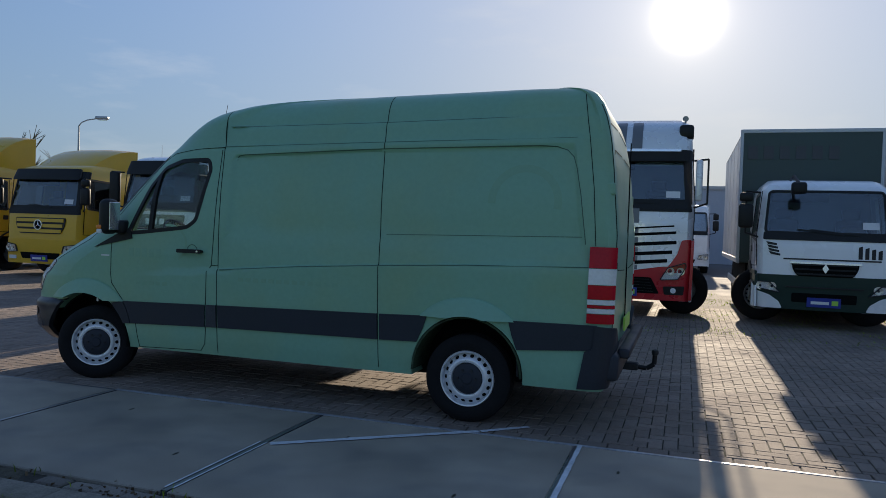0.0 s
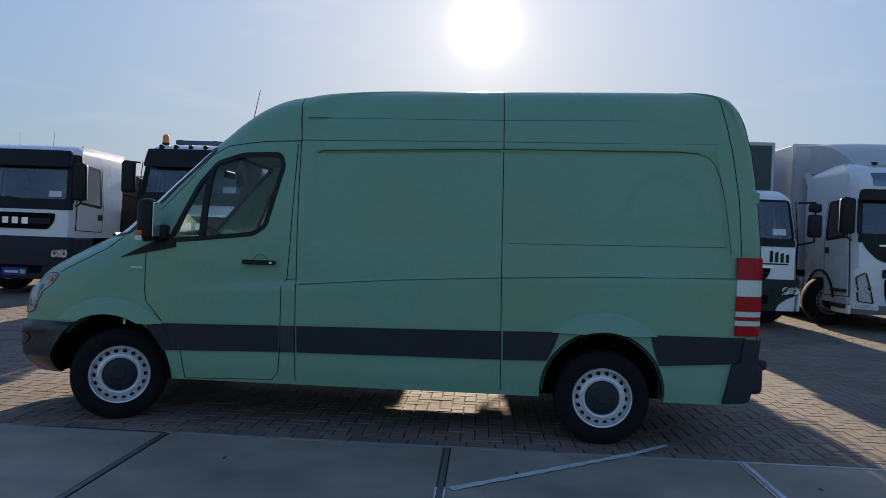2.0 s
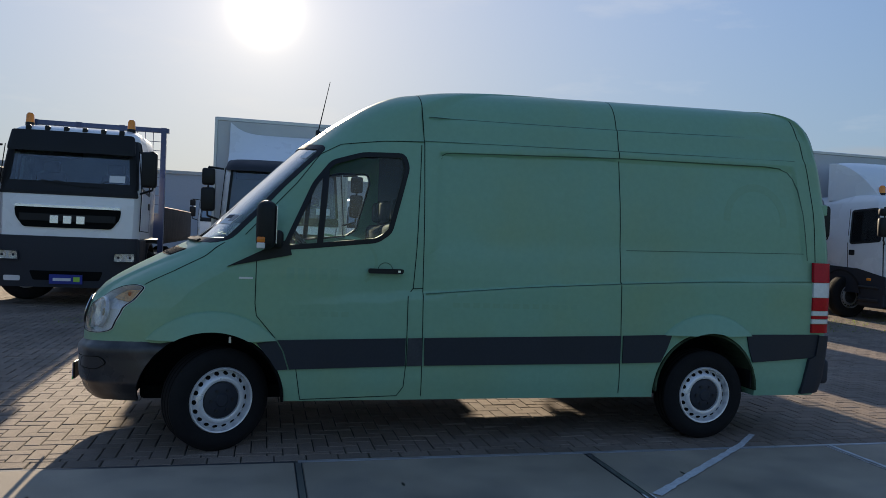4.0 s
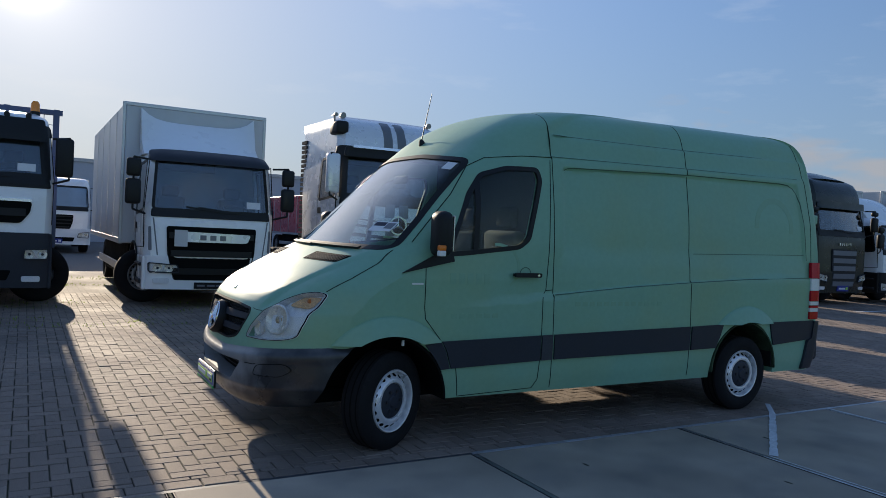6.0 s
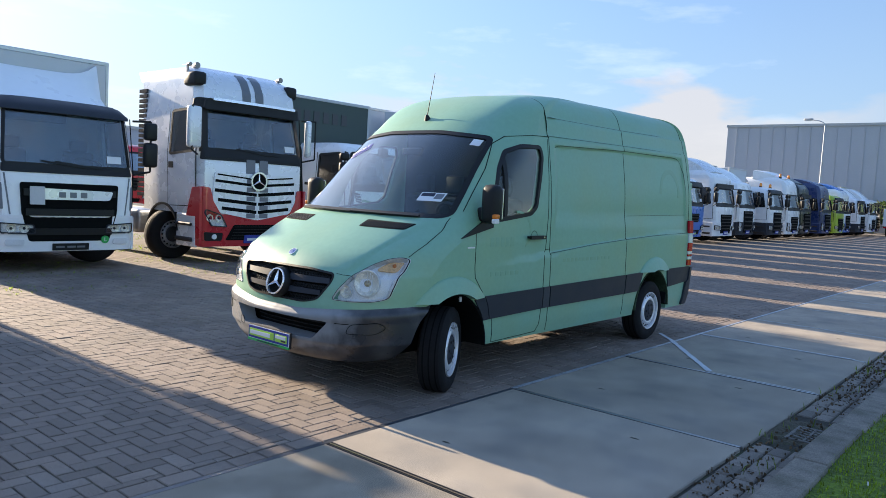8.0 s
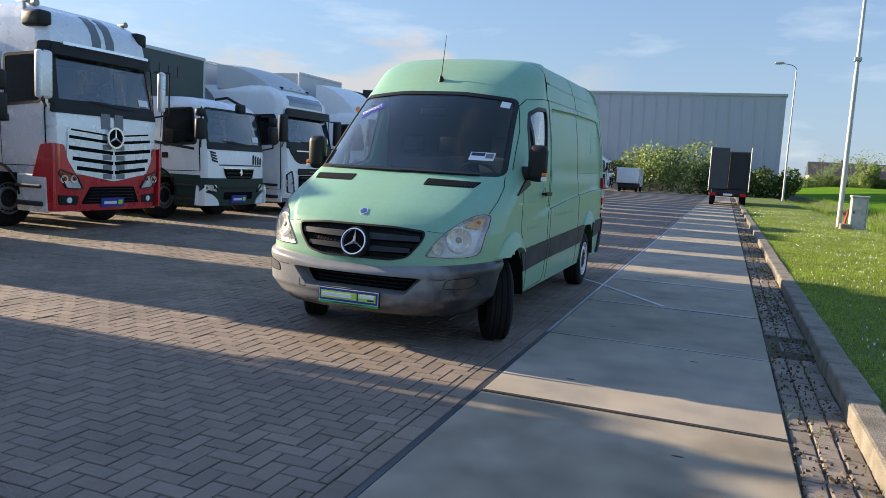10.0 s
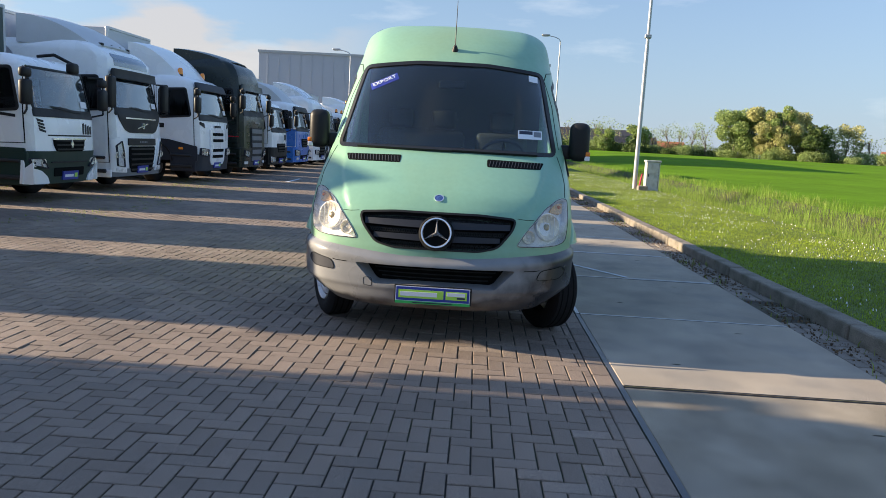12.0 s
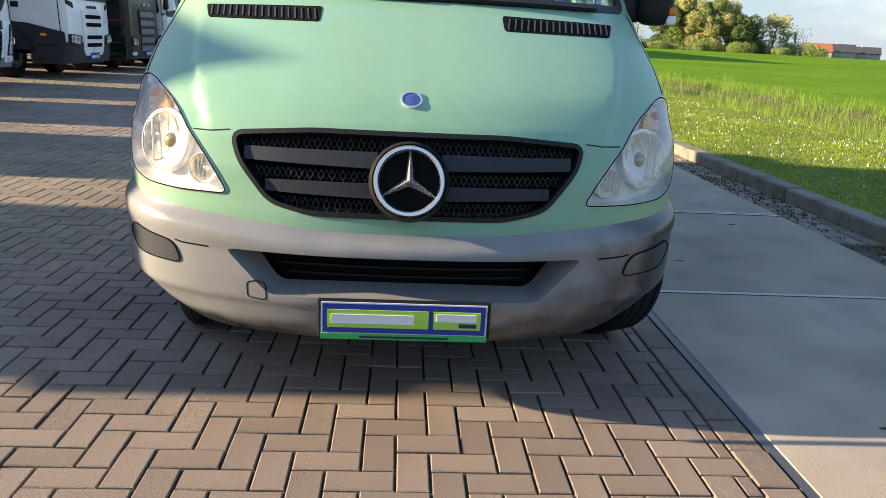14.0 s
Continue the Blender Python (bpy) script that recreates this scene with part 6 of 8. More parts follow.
# ---- trucks in the row ----
def truck(label, x, y, paint, w=2.5, z0=0.95, ws0=1.75, ws1=2.62, top=2.95, length=2.1, rake=0.16, bumper=None, roof="low", grille="slats", grille_z=(0.95, 1.5), grille_w=0.62, visor=None, beacons=0, box_=None, deflector=None, lamps="mid", mirror=None, lower=None, extras=(), wheels=True, horns=False, turn=0.0, corner=None, bars=4, slat_paint=None, plate_=True, simple=False, one_mirror=False, slot=True, lamp_poly=None, frame_w=0.075, fog=True, mask=False, visor_z=None, beacon_in=0.42):
    """A cab-over truck that faces -y, its front at y."""
    t = empty("truck", pose(x, y, 0, 0, 0, turn), label, "truck", "row of parked trucks")
    hw = w / 2
    bumper = bumper or paint
    mirror = mirror or M_BLACK
    lower = lower or paint
    yf = smooth_table([(0.3, 0.05), (0.9, 0.0), (ws0 - 0.1, 0.02), (ws0, 0.05), (ws1, 0.05 + rake), *(((top - 0.12, 0.13 + rake), (top, 0.05 + rake + 0.3)) if roof == "low" else ((ws1 + 0.35, 0.08 + rake), (top - 0.18, 0.22 + rake), (top, 0.05 + rake + 0.45))), (top + 0.02, 0.9)], 0.04)
    hwz = smooth_table([(0.3, hw - 0.03), (ws0, hw), (ws1, hw - 0.07), (top - 0.12, hw - 0.11), (top, hw - 0.2), (top + 0.05, hw - 0.3)], 0.05)
    rc = 0.16

    def front_y(a, z):
        h = hwz(z)
        k = min(1.0, abs(a) / h)
        over = max(0.0, abs(a) - (h - rc))
        return yf(z) + 0.07 * k * k + (rc - math.sqrt(max(0.0, rc * rc - min(over, rc) ** 2)))

    def fn(a, z, d):
        return (a, front_y(a, z) - d, z)

    def sides(s):
        return lambda a, z, d: (s * (hwz(z) + d), a, z)

    bm = bmesh.new()
    zs = [z0 + (ws0 - z0) * i / 5 for i in range(5)] + [ws0 + (ws1 - ws0) * i / 5 for i in range(5)] + [ws1 + (top - ws1) * i / 6 for i in range(7)]
    rings = []
    for z in zs:
        h = hwz(z)
        n = 22
        fr = [(-h + 2 * h * i / n) for i in range(n + 1)]
        ring = [(a, front_y(a, z)) for a in fr]
        ring += [(h, front_y(h, z) + 0.05 + (length - 0.4) * i / 3) for i in range(4)]
        ring += [(h - 0.06, length), (-h + 0.06, length)]
        ring += [(-h, front_y(h, z) + 0.05 + (length - 0.4) * i / 3) for i in range(3, -1, -1)]
        rings.append([bm.verts.new((a, b, z)) for a, b in ring])
    m = len(rings[0])
    for p, q in zip(rings[:-1], rings[1:]):
        for i in range(m):
            j = (i + 1) % m
            bm.faces.new([p[i], p[j], q[j], q[i]])
    bm.faces.new(rings[0][::-1])
    bm.faces.new(rings[-1])
    bmesh.ops.recalc_face_normals(bm, faces=bm.faces)
    cab = part("cab", bm, paint, t, smooth=35)
    # windscreen
    wpoly = round_poly([(-hw + 0.13, ws0 + 0.04), (hw - 0.13, ws0 + 0.04), (hw - 0.19, ws1 - 0.02), (-hw + 0.19, ws1 - 0.02)], 0.07)
    dpoly = round_poly([(0.3, ws0 + 0.02), (1.15, ws0 - 0.05), (1.18, ws1 - 0.08), (0.46, ws1 - 0.04)], 0.06)
    if simple:
        part("windscreen", sheet(bmesh.new(), wpoly, fn, 0.008, -0.02, 0.12, 5), M_TRUCKGLASS, t, "pale windscreen tinted with sky reflection", 40)
    else:
        # hollow the cab and fit it out
        tool = bmesh.new()
        shell = []
        for z in (ws0 - 0.45, ws0, ws0 + 0.4, ws1, min(ws1 + 0.1, top - 0.1)):
            h = hwz(z) - 0.07
            loop = [(-h + 2 * h * i / 12, front_y(-h + 2 * h * i / 12, z) + 0.07) for i in range(13)] + [(h, length - 0.1), (-h, length - 0.1)]
            shell.append([tool.verts.new((a, b, z)) for a, b in loop])
        for p, q in zip(shell[:-1], shell[1:]):
            for i in range(15):
                tool.faces.new([p[i], p[(i + 1) % 15], q[(i + 1) % 15], q[i]])
        tool.faces.new(shell[0][::-1])
        tool.faces.new(shell[-1])
        bmesh.ops.recalc_face_normals(tool, faces=tool.faces)
        tools = [part("tmp", tool, paint), part("tmp", prism(bmesh.new(), wpoly, lambda a, b, d: (a, d, b), -0.5, 0.75), paint)]
        for s in (-1, 1):
            tools.append(part("tmp", prism(bmesh.new(), dpoly, lambda a, b, d: (s * d, a, b), hw - 0.4, hw + 0.3), paint))
        cab.parent = None
        bpy.context.view_layer.update()
        cut(cab, tools)
        cab.data.materials.clear()
        cab.data.materials.append(paint)
        cab.data.shade_smooth()
        cab.data.set_sharp_from_angle(angle=radians(35))
        cab.parent = t
        part("windscreen", sheet(bmesh.new(), wpoly, fn, 0.0, -0.006, 0.12, 5), M_TRUCKSCREEN, t, "dusty windscreen", 40)
        part("dashboard", boxed((-hw + 0.15, 0.3, ws0 - 0.42), (hw - 0.15, 0.78, ws0 + 0.05), 0.07, 2), M_INTERIOR, cab, smooth=50)
        part("cab_lining", boxed((-hw + 0.1, length - 0.22, ws0 - 0.44), (hw - 0.1, length - 0.12, ws1 + 0.02)), M_CABGREY, cab)
        for xx in (-0.55, 0.55):
            st_ = part("seat", boxed((xx - 0.25, 1.0, ws0 - 0.42), (xx + 0.25, 1.18, ws0 + 0.3), 0.06, 2), M_SEAT, t, "dark cab seat", 50)
            part("headrest", boxed((xx - 0.15, 1.03, ws0 + 0.3), (xx + 0.15, 1.14, ws0 + 0.5), 0.04, 2), M_SEAT, st_, smooth=50)
        part("steering_wheel", lathe(bmesh.new(), [(0.22 + 0.018 * math.cos(a), 0.018 * math.sin(a)) for a in [2 * math.pi * i / 6 for i in range(6)]], (0.55, 0.72, ws0 + 0.1), (0, -0.45, 1), 20), M_STRIP, t, smooth=60)
        part("sun_blind", boxed((-hw + 0.25, 0.32 + rake, ws1 - 0.2), (0.1, 0.35 + rake, ws1 - 0.03), 0.01, 1), M_INTERIOR, cab)
    if mask:
        for lo, hi in ((ws0 - 0.14, ws0 + 0.05), (ws1 - 0.03, ws1 + 0.16)):
            part("screen_mask", sheet(bmesh.new(), round_poly([(-hw + 0.04, lo), (hw - 0.04, lo), (hw - 0.08, hi), (-hw + 0.08, hi)], 0.04), fn, 0.006, -0.02, 0.06, 3), M_BLACK, cab)
        for s in (-1, 1):
            part("screen_mask", sheet(bmesh.new(), [(s * (hw - 0.05), ws0), (s * (hw - 0.15), ws0), (s * (hw - 0.2), ws1), (s * (hw - 0.09), ws1)], fn, 0.006, -0.02, 0.03, 6), M_BLACK, cab)
    part("cowl", sheet(bmesh.new(), round_poly([(-hw + 0.1, ws0 - 0.09), (hw - 0.1, ws0 - 0.09), (hw - 0.11, ws0 + 0.05), (-hw + 0.11, ws0 + 0.05)], 0.03), fn, 0.01, -0.02, 0.15, 1), M_BLACK, cab)
    part("screen_frame", band(bmesh.new(), wpoly, fn, frame_w, 0.012, -0.01, 0.2, True), M_BLACK, cab)
    for s in (-1, 1):
        a0 = s * 0.1 - 0.35
        part("wiper", band(bmesh.new(), [(a0 + 0.75, ws0 + 0.02), (a0, ws0 + 0.1)], fn, 0.022, 0.03, 0.015, 0.2), M_BLACK, cab)
        sd = sides(s)
        # door window, seams and handle
        if simple:
            part("door_window", sheet(bmesh.new(), dpoly, sd, 0.006, -0.02, 0.2, 3), M_SIDEGLASS, t, "dark door window", 40)
        else:
            part("door_window", sheet(bmesh.new(), dpoly, sd, 0.0, -0.006, 0.2, 3), M_DOORGLASS, t, "dark door window", 40)
            part("window_seal", band(bmesh.new(), dpoly, sd, 0.05, 0.006, -0.02, 0.2, True), M_BLACK, cab)
        part("door_seam", band(bmesh.new(), [(0.24, ws1 - 0.02), (0.22, ws0), (0.2, z0 + 0.15), (1.2, z0 + 0.12), (1.26, ws1 - 0.03)], sd, 0.015, 0.002, -0.01, 0.3), M_SEAM, cab)
        if not simple:
            part("door_handle", sheet(bmesh.new(), round_poly([(1.02, ws0 - 0.32), (1.18, ws0 - 0.32), (1.18, ws0 - 0.2), (1.02, ws0 - 0.2)], 0.02), sd, 0.012, -0.01, 0.1, 1), M_BLACK, cab)
        # mirrors
        arm = [(s * (hw - 0.04), 0.2, ws1 - 0.05), (s * (hw + 0.2), 0.02, ws1 - 0.04), (s * (hw + 0.2), 0.02, ws0 + 0.02), (s * (hw - 0.02), 0.2, ws0 - 0.05)]
        mr = part("mirror_arm", bent(bmesh.new(), arm, 0.018, 6), M_BLACK, t)
        if one_mirror:
            cx, wx = (hw + 0.05, 0.06) if s > 0 and horns else (s * (hw + 0.13), 0.13)
            part("mirror", boxed((cx - wx, 0.0, ws0 + 0.06), (cx + wx, 0.15, ws1 - 0.04), 0.05, 3), mirror, mr, "tall rear-view mirror", 50)
        else:
            part("mirror", boxed((s * (hw + 0.2) - 0.12, -0.04, ws0 + 0.1), (s * (hw + 0.2) + 0.12, 0.10, ws0 + 0.52), 0.045, 2), mirror, mr, "tall rear-view mirror", 50)
            part("mirror", boxed((s * (hw + 0.2) - 0.11, -0.03, ws0 + 0.56), (s * (hw + 0.2) + 0.11, 0.10, ws1 - 0.06), 0.04, 2), mirror, mr, smooth=50)
        # headlight
        lz = {"low": 0.52, "mid": 0.72, "high": 0.86}[lamps]
        lp = round_poly([(s * (hw - 0.48), lz - 0.09), (s * (hw - 0.08), lz - 0.11), (s * (hw - 0.05), lz + 0.13), (s * (hw - 0.42), lz + 0.08)], 0.03)
        if lamp_poly:
            lp = round_poly([(s * a, b) for a, b in lamp_poly], 0.03)
        hl = part("headlight", sheet(bmesh.new(), lp, fn, 0.03, 0.0, 0.06, 3), M_REFLECT, t, "clear headlight unit", 40)
        part("lens", sheet(bmesh.new(), lp, fn, 0.06, 0.055, 0.06, 3), M_LENS, hl, smooth=40)
        ctr = [(sum(p[0] for p in lp) / len(lp), sum(p[1] for p in lp) / len(lp))]
        ctr = [(ctr[0][0] - 0.09, ctr[0][1]), (ctr[0][0] + 0.09, ctr[0][1])]
        for ca, cz in ctr:
            c = Vector(fn(ca, cz, 0.034))
            part("lamp_bowl", lathe(bmesh.new(), [(0.07, -0.01), (0.07, 0.016), (0.064, 0.016), (0.045, 0.004), (0.02, 0.0), (0, 0.0), (0, -0.01)], c, (0, -1, 0), 20), M_BOWL, hl, smooth=40)
            part("bulb", lathe(bmesh.new(), [(0.022, 0), (0.02, 0.008), (0, 0.012), (0, 0)], c, (0, -1, 0), 12), M_STRIP, hl, smooth=40)
        part("lamp_rim", band(bmesh.new(), lp, fn, 0.016, 0.058, 0.0, 0.1, True), M_STRIP, hl)
        if fog and not simple:
            part("fog_lamp", sheet(bmesh.new(), round_poly([(s * (hw - 0.42), 0.44), (s * (hw - 0.16), 0.44), (s * (hw - 0.16), 0.53), (s * (hw - 0.42), 0.53)], 0.03), fn, 0.04, 0.0, 0.1, 2), M_WHITELENS, t)
        # steps and arch
        part("step", boxed((s * (hw - 0.02) - 0.06, 0.25, 0.42), (s * (hw - 0.02) + 0.02, 0.85, 0.5), 0.02, 1), M_STEEL, t)
        part("step", boxed((s * (hw - 0.02) - 0.06, 0.28, 0.72), (s * (hw - 0.02) + 0.02, 0.85, 0.78), 0.02, 1), M_STEEL, t)
        part("cab_skirt", boxed((s * hw - s * 0.03 - 0.03, 0.15, 0.32), (s * hw - s * 0.03 + 0.03, 0.86, z0), 0.03, 2), lower, t)
        bm = bmesh.new()
        pts = [(1.38 + 0.6 * math.cos(a), 0.5 + 0.6 * math.sin(a)) for a in [math.pi * (0.05 + 0.9 * i / 14) for i in range(15)]]
        band(bm, pts, lambda a, b, d: (s * (hw - 0.32 + d), a, b), 0.04, 0.33, 0.0, 0.3)
        part("mudguard", bm, M_BLACK, t, smooth=40)
    # bumper
    bm = sheet(bmesh.new(), round_poly([(-hw + 0.015, 0.34), (hw - 0.015, 0.34), (hw - 0.01, z0 + 0.01), (-hw + 0.01, z0 + 0.01)], 0.05), fn, 0.02, -0.3, 0.1, 5)
    bp = part("bumper", bm, bumper, t, smooth=40)
    if slot:
        part("bumper_slot", sheet(bmesh.new(), round_poly([(-hw + 0.62, 0.46), (hw - 0.62, 0.46), (hw - 0.56, 0.62), (-hw + 0.56, 0.62)], 0.03), fn, 0.026, 0.0, 0.2, 1), M_SEAM, bp)
    if corner:
        for s in (-1, 1):
            cp = round_poly([(s * (hw - 0.55), 0.35), (s * (hw - 0.01), 0.36), (s * (hw - 0.01), 1.28), (s * (hw - 0.14), 1.28), (s * (hw - 0.36), 0.95), (s * (hw - 0.5), 0.9)], 0.04)
            part("bumper_corner", sheet(bmesh.new(), cp, fn, 0.035, -0.05, 0.06, 4), corner, bp, smooth=40)
    if plate_:
        pl = part("number_plate", sheet(bmesh.new(), [(-0.26, 0.40), (0.26, 0.40), (0.26, 0.56), (-0.26, 0.56)], fn, 0.05, 0.02, 0.3, 1), M_BLUE, t, "blue dealer plate with bars")
        part("plate_bar", sheet(bmesh.new(), [(-0.2, 0.45), (0.08, 0.45), (0.08, 0.5), (-0.2, 0.5)], fn, 0.054, 0.048, 0.3, 1), M_PAPER, pl)
        part("plate_bar", sheet(bmesh.new(), [(0.12, 0.44), (0.22, 0.44), (0.22, 0.52), (0.12, 0.52)], fn, 0.054, 0.048, 0.3, 1), M_LIME if simple is False else M_PAPER, pl)
    # grille
    g0, g1 = grille_z
    gw = grille_w
    gpoly = round_poly([(-gw, g1), (gw, g1), (gw * 0.97, (g0 + g1) / 2), (gw * 0.82, g0), (-gw * 0.82, g0), (-gw * 0.97, (g0 + g1) / 2)], 0.05)
    gr_ = part("grille", sheet(bmesh.new(), gpoly, fn, 0.025, -0.02, 0.15, 3), M_SEAM if not slat_paint else M_STEEL, t, "dark slatted grille", 40)
    for i in range(bars):
        zz = g0 + (g1 - g0) * (i + 0.5) / bars
        ww = gw * (0.84 + 0.12 * (zz - g0) / (g1 - g0))
        th = (g1 - g0) / bars * (0.62 if slat_paint else 0.35)
        part("grille_slat", sheet(bmesh.new(), [(-ww, zz - th / 2), (ww, zz - th / 2), (ww, zz + th / 2), (-ww, zz + th / 2)], fn, 0.045, 0.02, 0.2, 1), slat_paint or M_BLACK, gr_)
    # windscreen notice
    if not simple:
        part("notice", sheet(bmesh.new(), [(hw - 0.52, ws0 + 0.12), (hw - 0.27, ws0 + 0.12), (hw - 0.27, ws0 + 0.24), (hw - 0.52, ws0 + 0.24)], fn, 0.011, 0.006, 0.3, 1), M_PAPER, t, "white stock sheet")
    # sun visor
    if visor:
        v0, v1 = visor_z or (ws1 - 0.06, ws1 + 0.14)
        vp = [(-hw + 0.12, v0), (hw - 0.12, v0), (hw - 0.16, v1), (-hw + 0.16, v1)]
        part("sun_visor", sheet(bmesh.new(), round_poly(vp, 0.05), fn, 0.13, 0.09, 0.1, 4), visor, t, "dark sun visor", 40)
        for a in (-hw + 0.3, hw - 0.3):
            part("visor_bracket", sheet(bmesh.new(), [(a - 0.02, ws1 + 0.06), (a + 0.02, ws1 + 0.06), (a + 0.02, ws1 + 0.1), (a - 0.02, ws1 + 0.1)], fn, 0.1, -0.05, 0.3, 1), M_BLACK, t)
    for i in range(beacons):
        bx = (-hw + beacon_in) if i == 0 else (hw - beacon_in)
        bc = part("beacon", lathe(bmesh.new(), [(0, 0), (0.07, 0), (0.065, 0.13), (0.04, 0.17), (0, 0.175)], (bx, 0.75, top + 0.05), (0, 0, 1), 16), M_BEACON, t, "orange warning beacon", 50)
        part("beacon_foot", lathe(bmesh.new(), [(0, -0.12), (0.075, -0.12), (0.075, 0.0), (0, 0)], (bx, 0.75, top + 0.05), (0, 0, 1), 16), M_BLACK, bc)
    if deflector:
        dh, dm = deflector
        bm = bmesh.new()
        n = 10
        rows = []
        for i in range(n + 1):
            q = i / n
            yy = 0.55 + (length - 0.65) * q
            zz = top - 0.03 + (dh - top + 0.03) * (1 - (1 - q) ** 2.0)
            hw2 = hw - 0.3 + 0.22 * q
            rows.append([bm.verts.new((sx, yy + 0.12 * (abs(sx) / hw2) ** 3, (zz - 0.05 * (abs(sx) / hw2) ** 4) if k == 0 else top - 0.1)) for k, sx in ((1, -hw2), (0, -hw2), (0, -hw2 * 0.8), (0, -hw2 * 0.4), (0, 0), (0, hw2 * 0.4), (0, hw2 * 0.8), (0, hw2), (1, hw2))])
        for p, q in zip(rows[:-1], rows[1:]):
            for j in range(len(p) - 1):
                bm.faces.new([p[j], p[j + 1], q[j + 1], q[j]])
        bm.faces.new(rows[-1])
        bm.faces.new(rows[0][::-1])
        bmesh.ops.recalc_face_normals(bm, faces=bm.faces)
        part("roof_deflector", bm, dm, t, "smooth roof air deflector", 35)
    if horns:
        for a, r in ((-0.95, 0.06), (-1.1, 0.04), (1.0, 0.055)):
            part("horn", lathe(bmesh.new(), [(0, 0), (r, 0.0), (r * 0.9, 0.05), (r * 0.3, 0.16), (0, 0.3)], (a, 0.7, top + 0.02), (0, 1, 0), 16), M_HORN, t, "dull metal roof horn", 50)
            part("horn_foot", boxed((a - 0.015, 0.78, top - 0.2), (a + 0.015, 0.82, top + 0.02)), M_HORN, t)
    # chassis and wheels
    back = box_["y1"] if box_ else 6.0
    part("chassis", boxed((-0.42, 0.6, 0.62), (0.42, back, 0.92), 0.02, 1), M_STEEL, t)
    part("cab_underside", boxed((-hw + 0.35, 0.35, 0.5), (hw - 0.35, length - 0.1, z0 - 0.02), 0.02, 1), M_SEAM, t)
    for s in (-1, 1):
        wheel(t, (s * (hw - 0.18), 1.38, 0.49), s, 0.49, 0.28, 0.3, hub_mat=M_STEEL, rim_mat=M_TRUCKRIM) if not simple else None
    for s in (-1, 1):
        for yy in ((1.38, back - 1.6) if simple else (back - 1.6,)):
            tw = part("wheel", lathe(bmesh.new(), [(0.0, -0.15), (0.3, -0.15), (0.45, -0.16), (0.49, -0.12), (0.49, 0.12), (0.45, 0.16), (0.3, 0.15), (0.27, 0.09), (0.12, 0.06), (0.0, 0.1)], (s * (hw - 0.18), yy, 0.49), (s, 0, 0), 28), M_TYRE, t, smooth=40)
            part("wheel_disc", lathe(bmesh.new(), [(0.0, 0.0), (0.27, 0.0), (0.27, 0.11), (0.2, 0.08), (0.12, 0.08), (0.1, 0.15), (0.0, 0.15)], (s * (hw - 0.18), yy, 0.49), (s, 0, 0), 20), M_TRUCKRIM, tw, smooth=40)
        part("tank", boxed((s * (hw - 0.35) - 0.28, 2.5, 0.42), (s * (hw - 0.35) + 0.28, 3.7, 0.92), 0.08, 3), M_ALU, t, smooth=40)
    if box_:
        b = box_
        bw = b["w"] / 2
        # near-black box added to stop low sun passing under the body
        part("low_sun_blocker", boxed((-bw + 0.16, b["y0"] + 0.3, 0.36), (bw - 0.16, b["y1"] - 2.3, b["z0"] - 0.01)), M_SEAM, t)
        bx = part("cargo_box", boxed((-bw, b["y0"], b["z0"]), (bw, b["y1"], b["z1"]), 0.02, 1), b["front"], t, b["label"])
        for s in (-1, 1):
            part("box_edge", boxed((s * bw - 0.045, b["y0"] - 0.012, b["z0"]), (s * bw + 0.015, b["y0"] + 0.06, b["z1"] + 0.01), 0.01, 1), b["edge"], bx)
            part("side_guard", boxed((s * bw - s * 0.06 - 0.02, b["y0"] + 0.6, 0.5), (s * bw - s * 0.06 + 0.02, b["y1"] - 2.2, 0.66), 0.01, 1), M_ALU, t)
            if b["side"] is not b["front"]:
                part("box_side", boxed((s * bw - 0.006, b["y0"] + 0.07, b["z0"] + 0.02), (s * bw + 0.012, b["y1"] - 0.05, b["z1"] - 0.06)), b["side"], bx)
            n = int((b["y1"] - b["y0"]) / 1.2)
            for i in range(1, n):
                yy = b["y0"] + (b["y1"] - b["y0"]) * i / n
                part("box_post", boxed((s * bw - 0.01, yy - 0.02, b["z0"]), (s * bw + 0.016, yy + 0.02, b["z1"] - 0.03)), b["edge"], bx)
            part("box_rail", boxed((s * bw - 0.02, b["y0"], b["z0"] - 0.01), (s * bw + 0.022, b["y1"], b["z0"] + 0.09)), b["edge"], bx)
        part("box_top_edge", boxed((-bw - 0.015, b["y0"] - 0.014, b["z1"] - 0.06), (bw + 0.015, b["y0"] + 0.08, b["z1"] + 0.012), 0.01, 1), b["edge"], bx)
    return t, fn, sides


def cargo(z1, label, front=M_BOXPANEL, side=None, edge=M_ALU, y0=2.2, y1=8.5, w=2.5, z0=1.05):
    return dict(z0=z0, z1=z1, y0=y0, y1=y1, w=w, front=front, side=side or front, edge=edge, label=label)


def round_badge(parent, fn, a, z, r, material, out=0.06):
    c = Vector(fn(a, z, out))
    e = part("emblem", lathe(bmesh.new(), [(r, -0.03), (r, 0.012), (r * 0.82, 0.012), (r * 0.8, -0.03)], c, (0, -1, 0), 28), material, parent, "round chrome emblem", 40)
    bm = bmesh.new()
    for k in range(3):
        w = math.pi / 2 + 2 * math.pi * k / 3
        rod(bm, c, c + Vector((math.cos(w) * r * 0.82, 0, math.sin(w) * r * 0.82)), r * 0.13, r * 0.04, 6)
    part("emblem_arms", bm, material, e)
    part("emblem_back", lathe(bmesh.new(), [(r * 0.85, -0.03), (r * 0.85, -0.01), (0, -0.01), (0, -0.03)], c, (0, -1, 0), 20), M_SEAM, e)


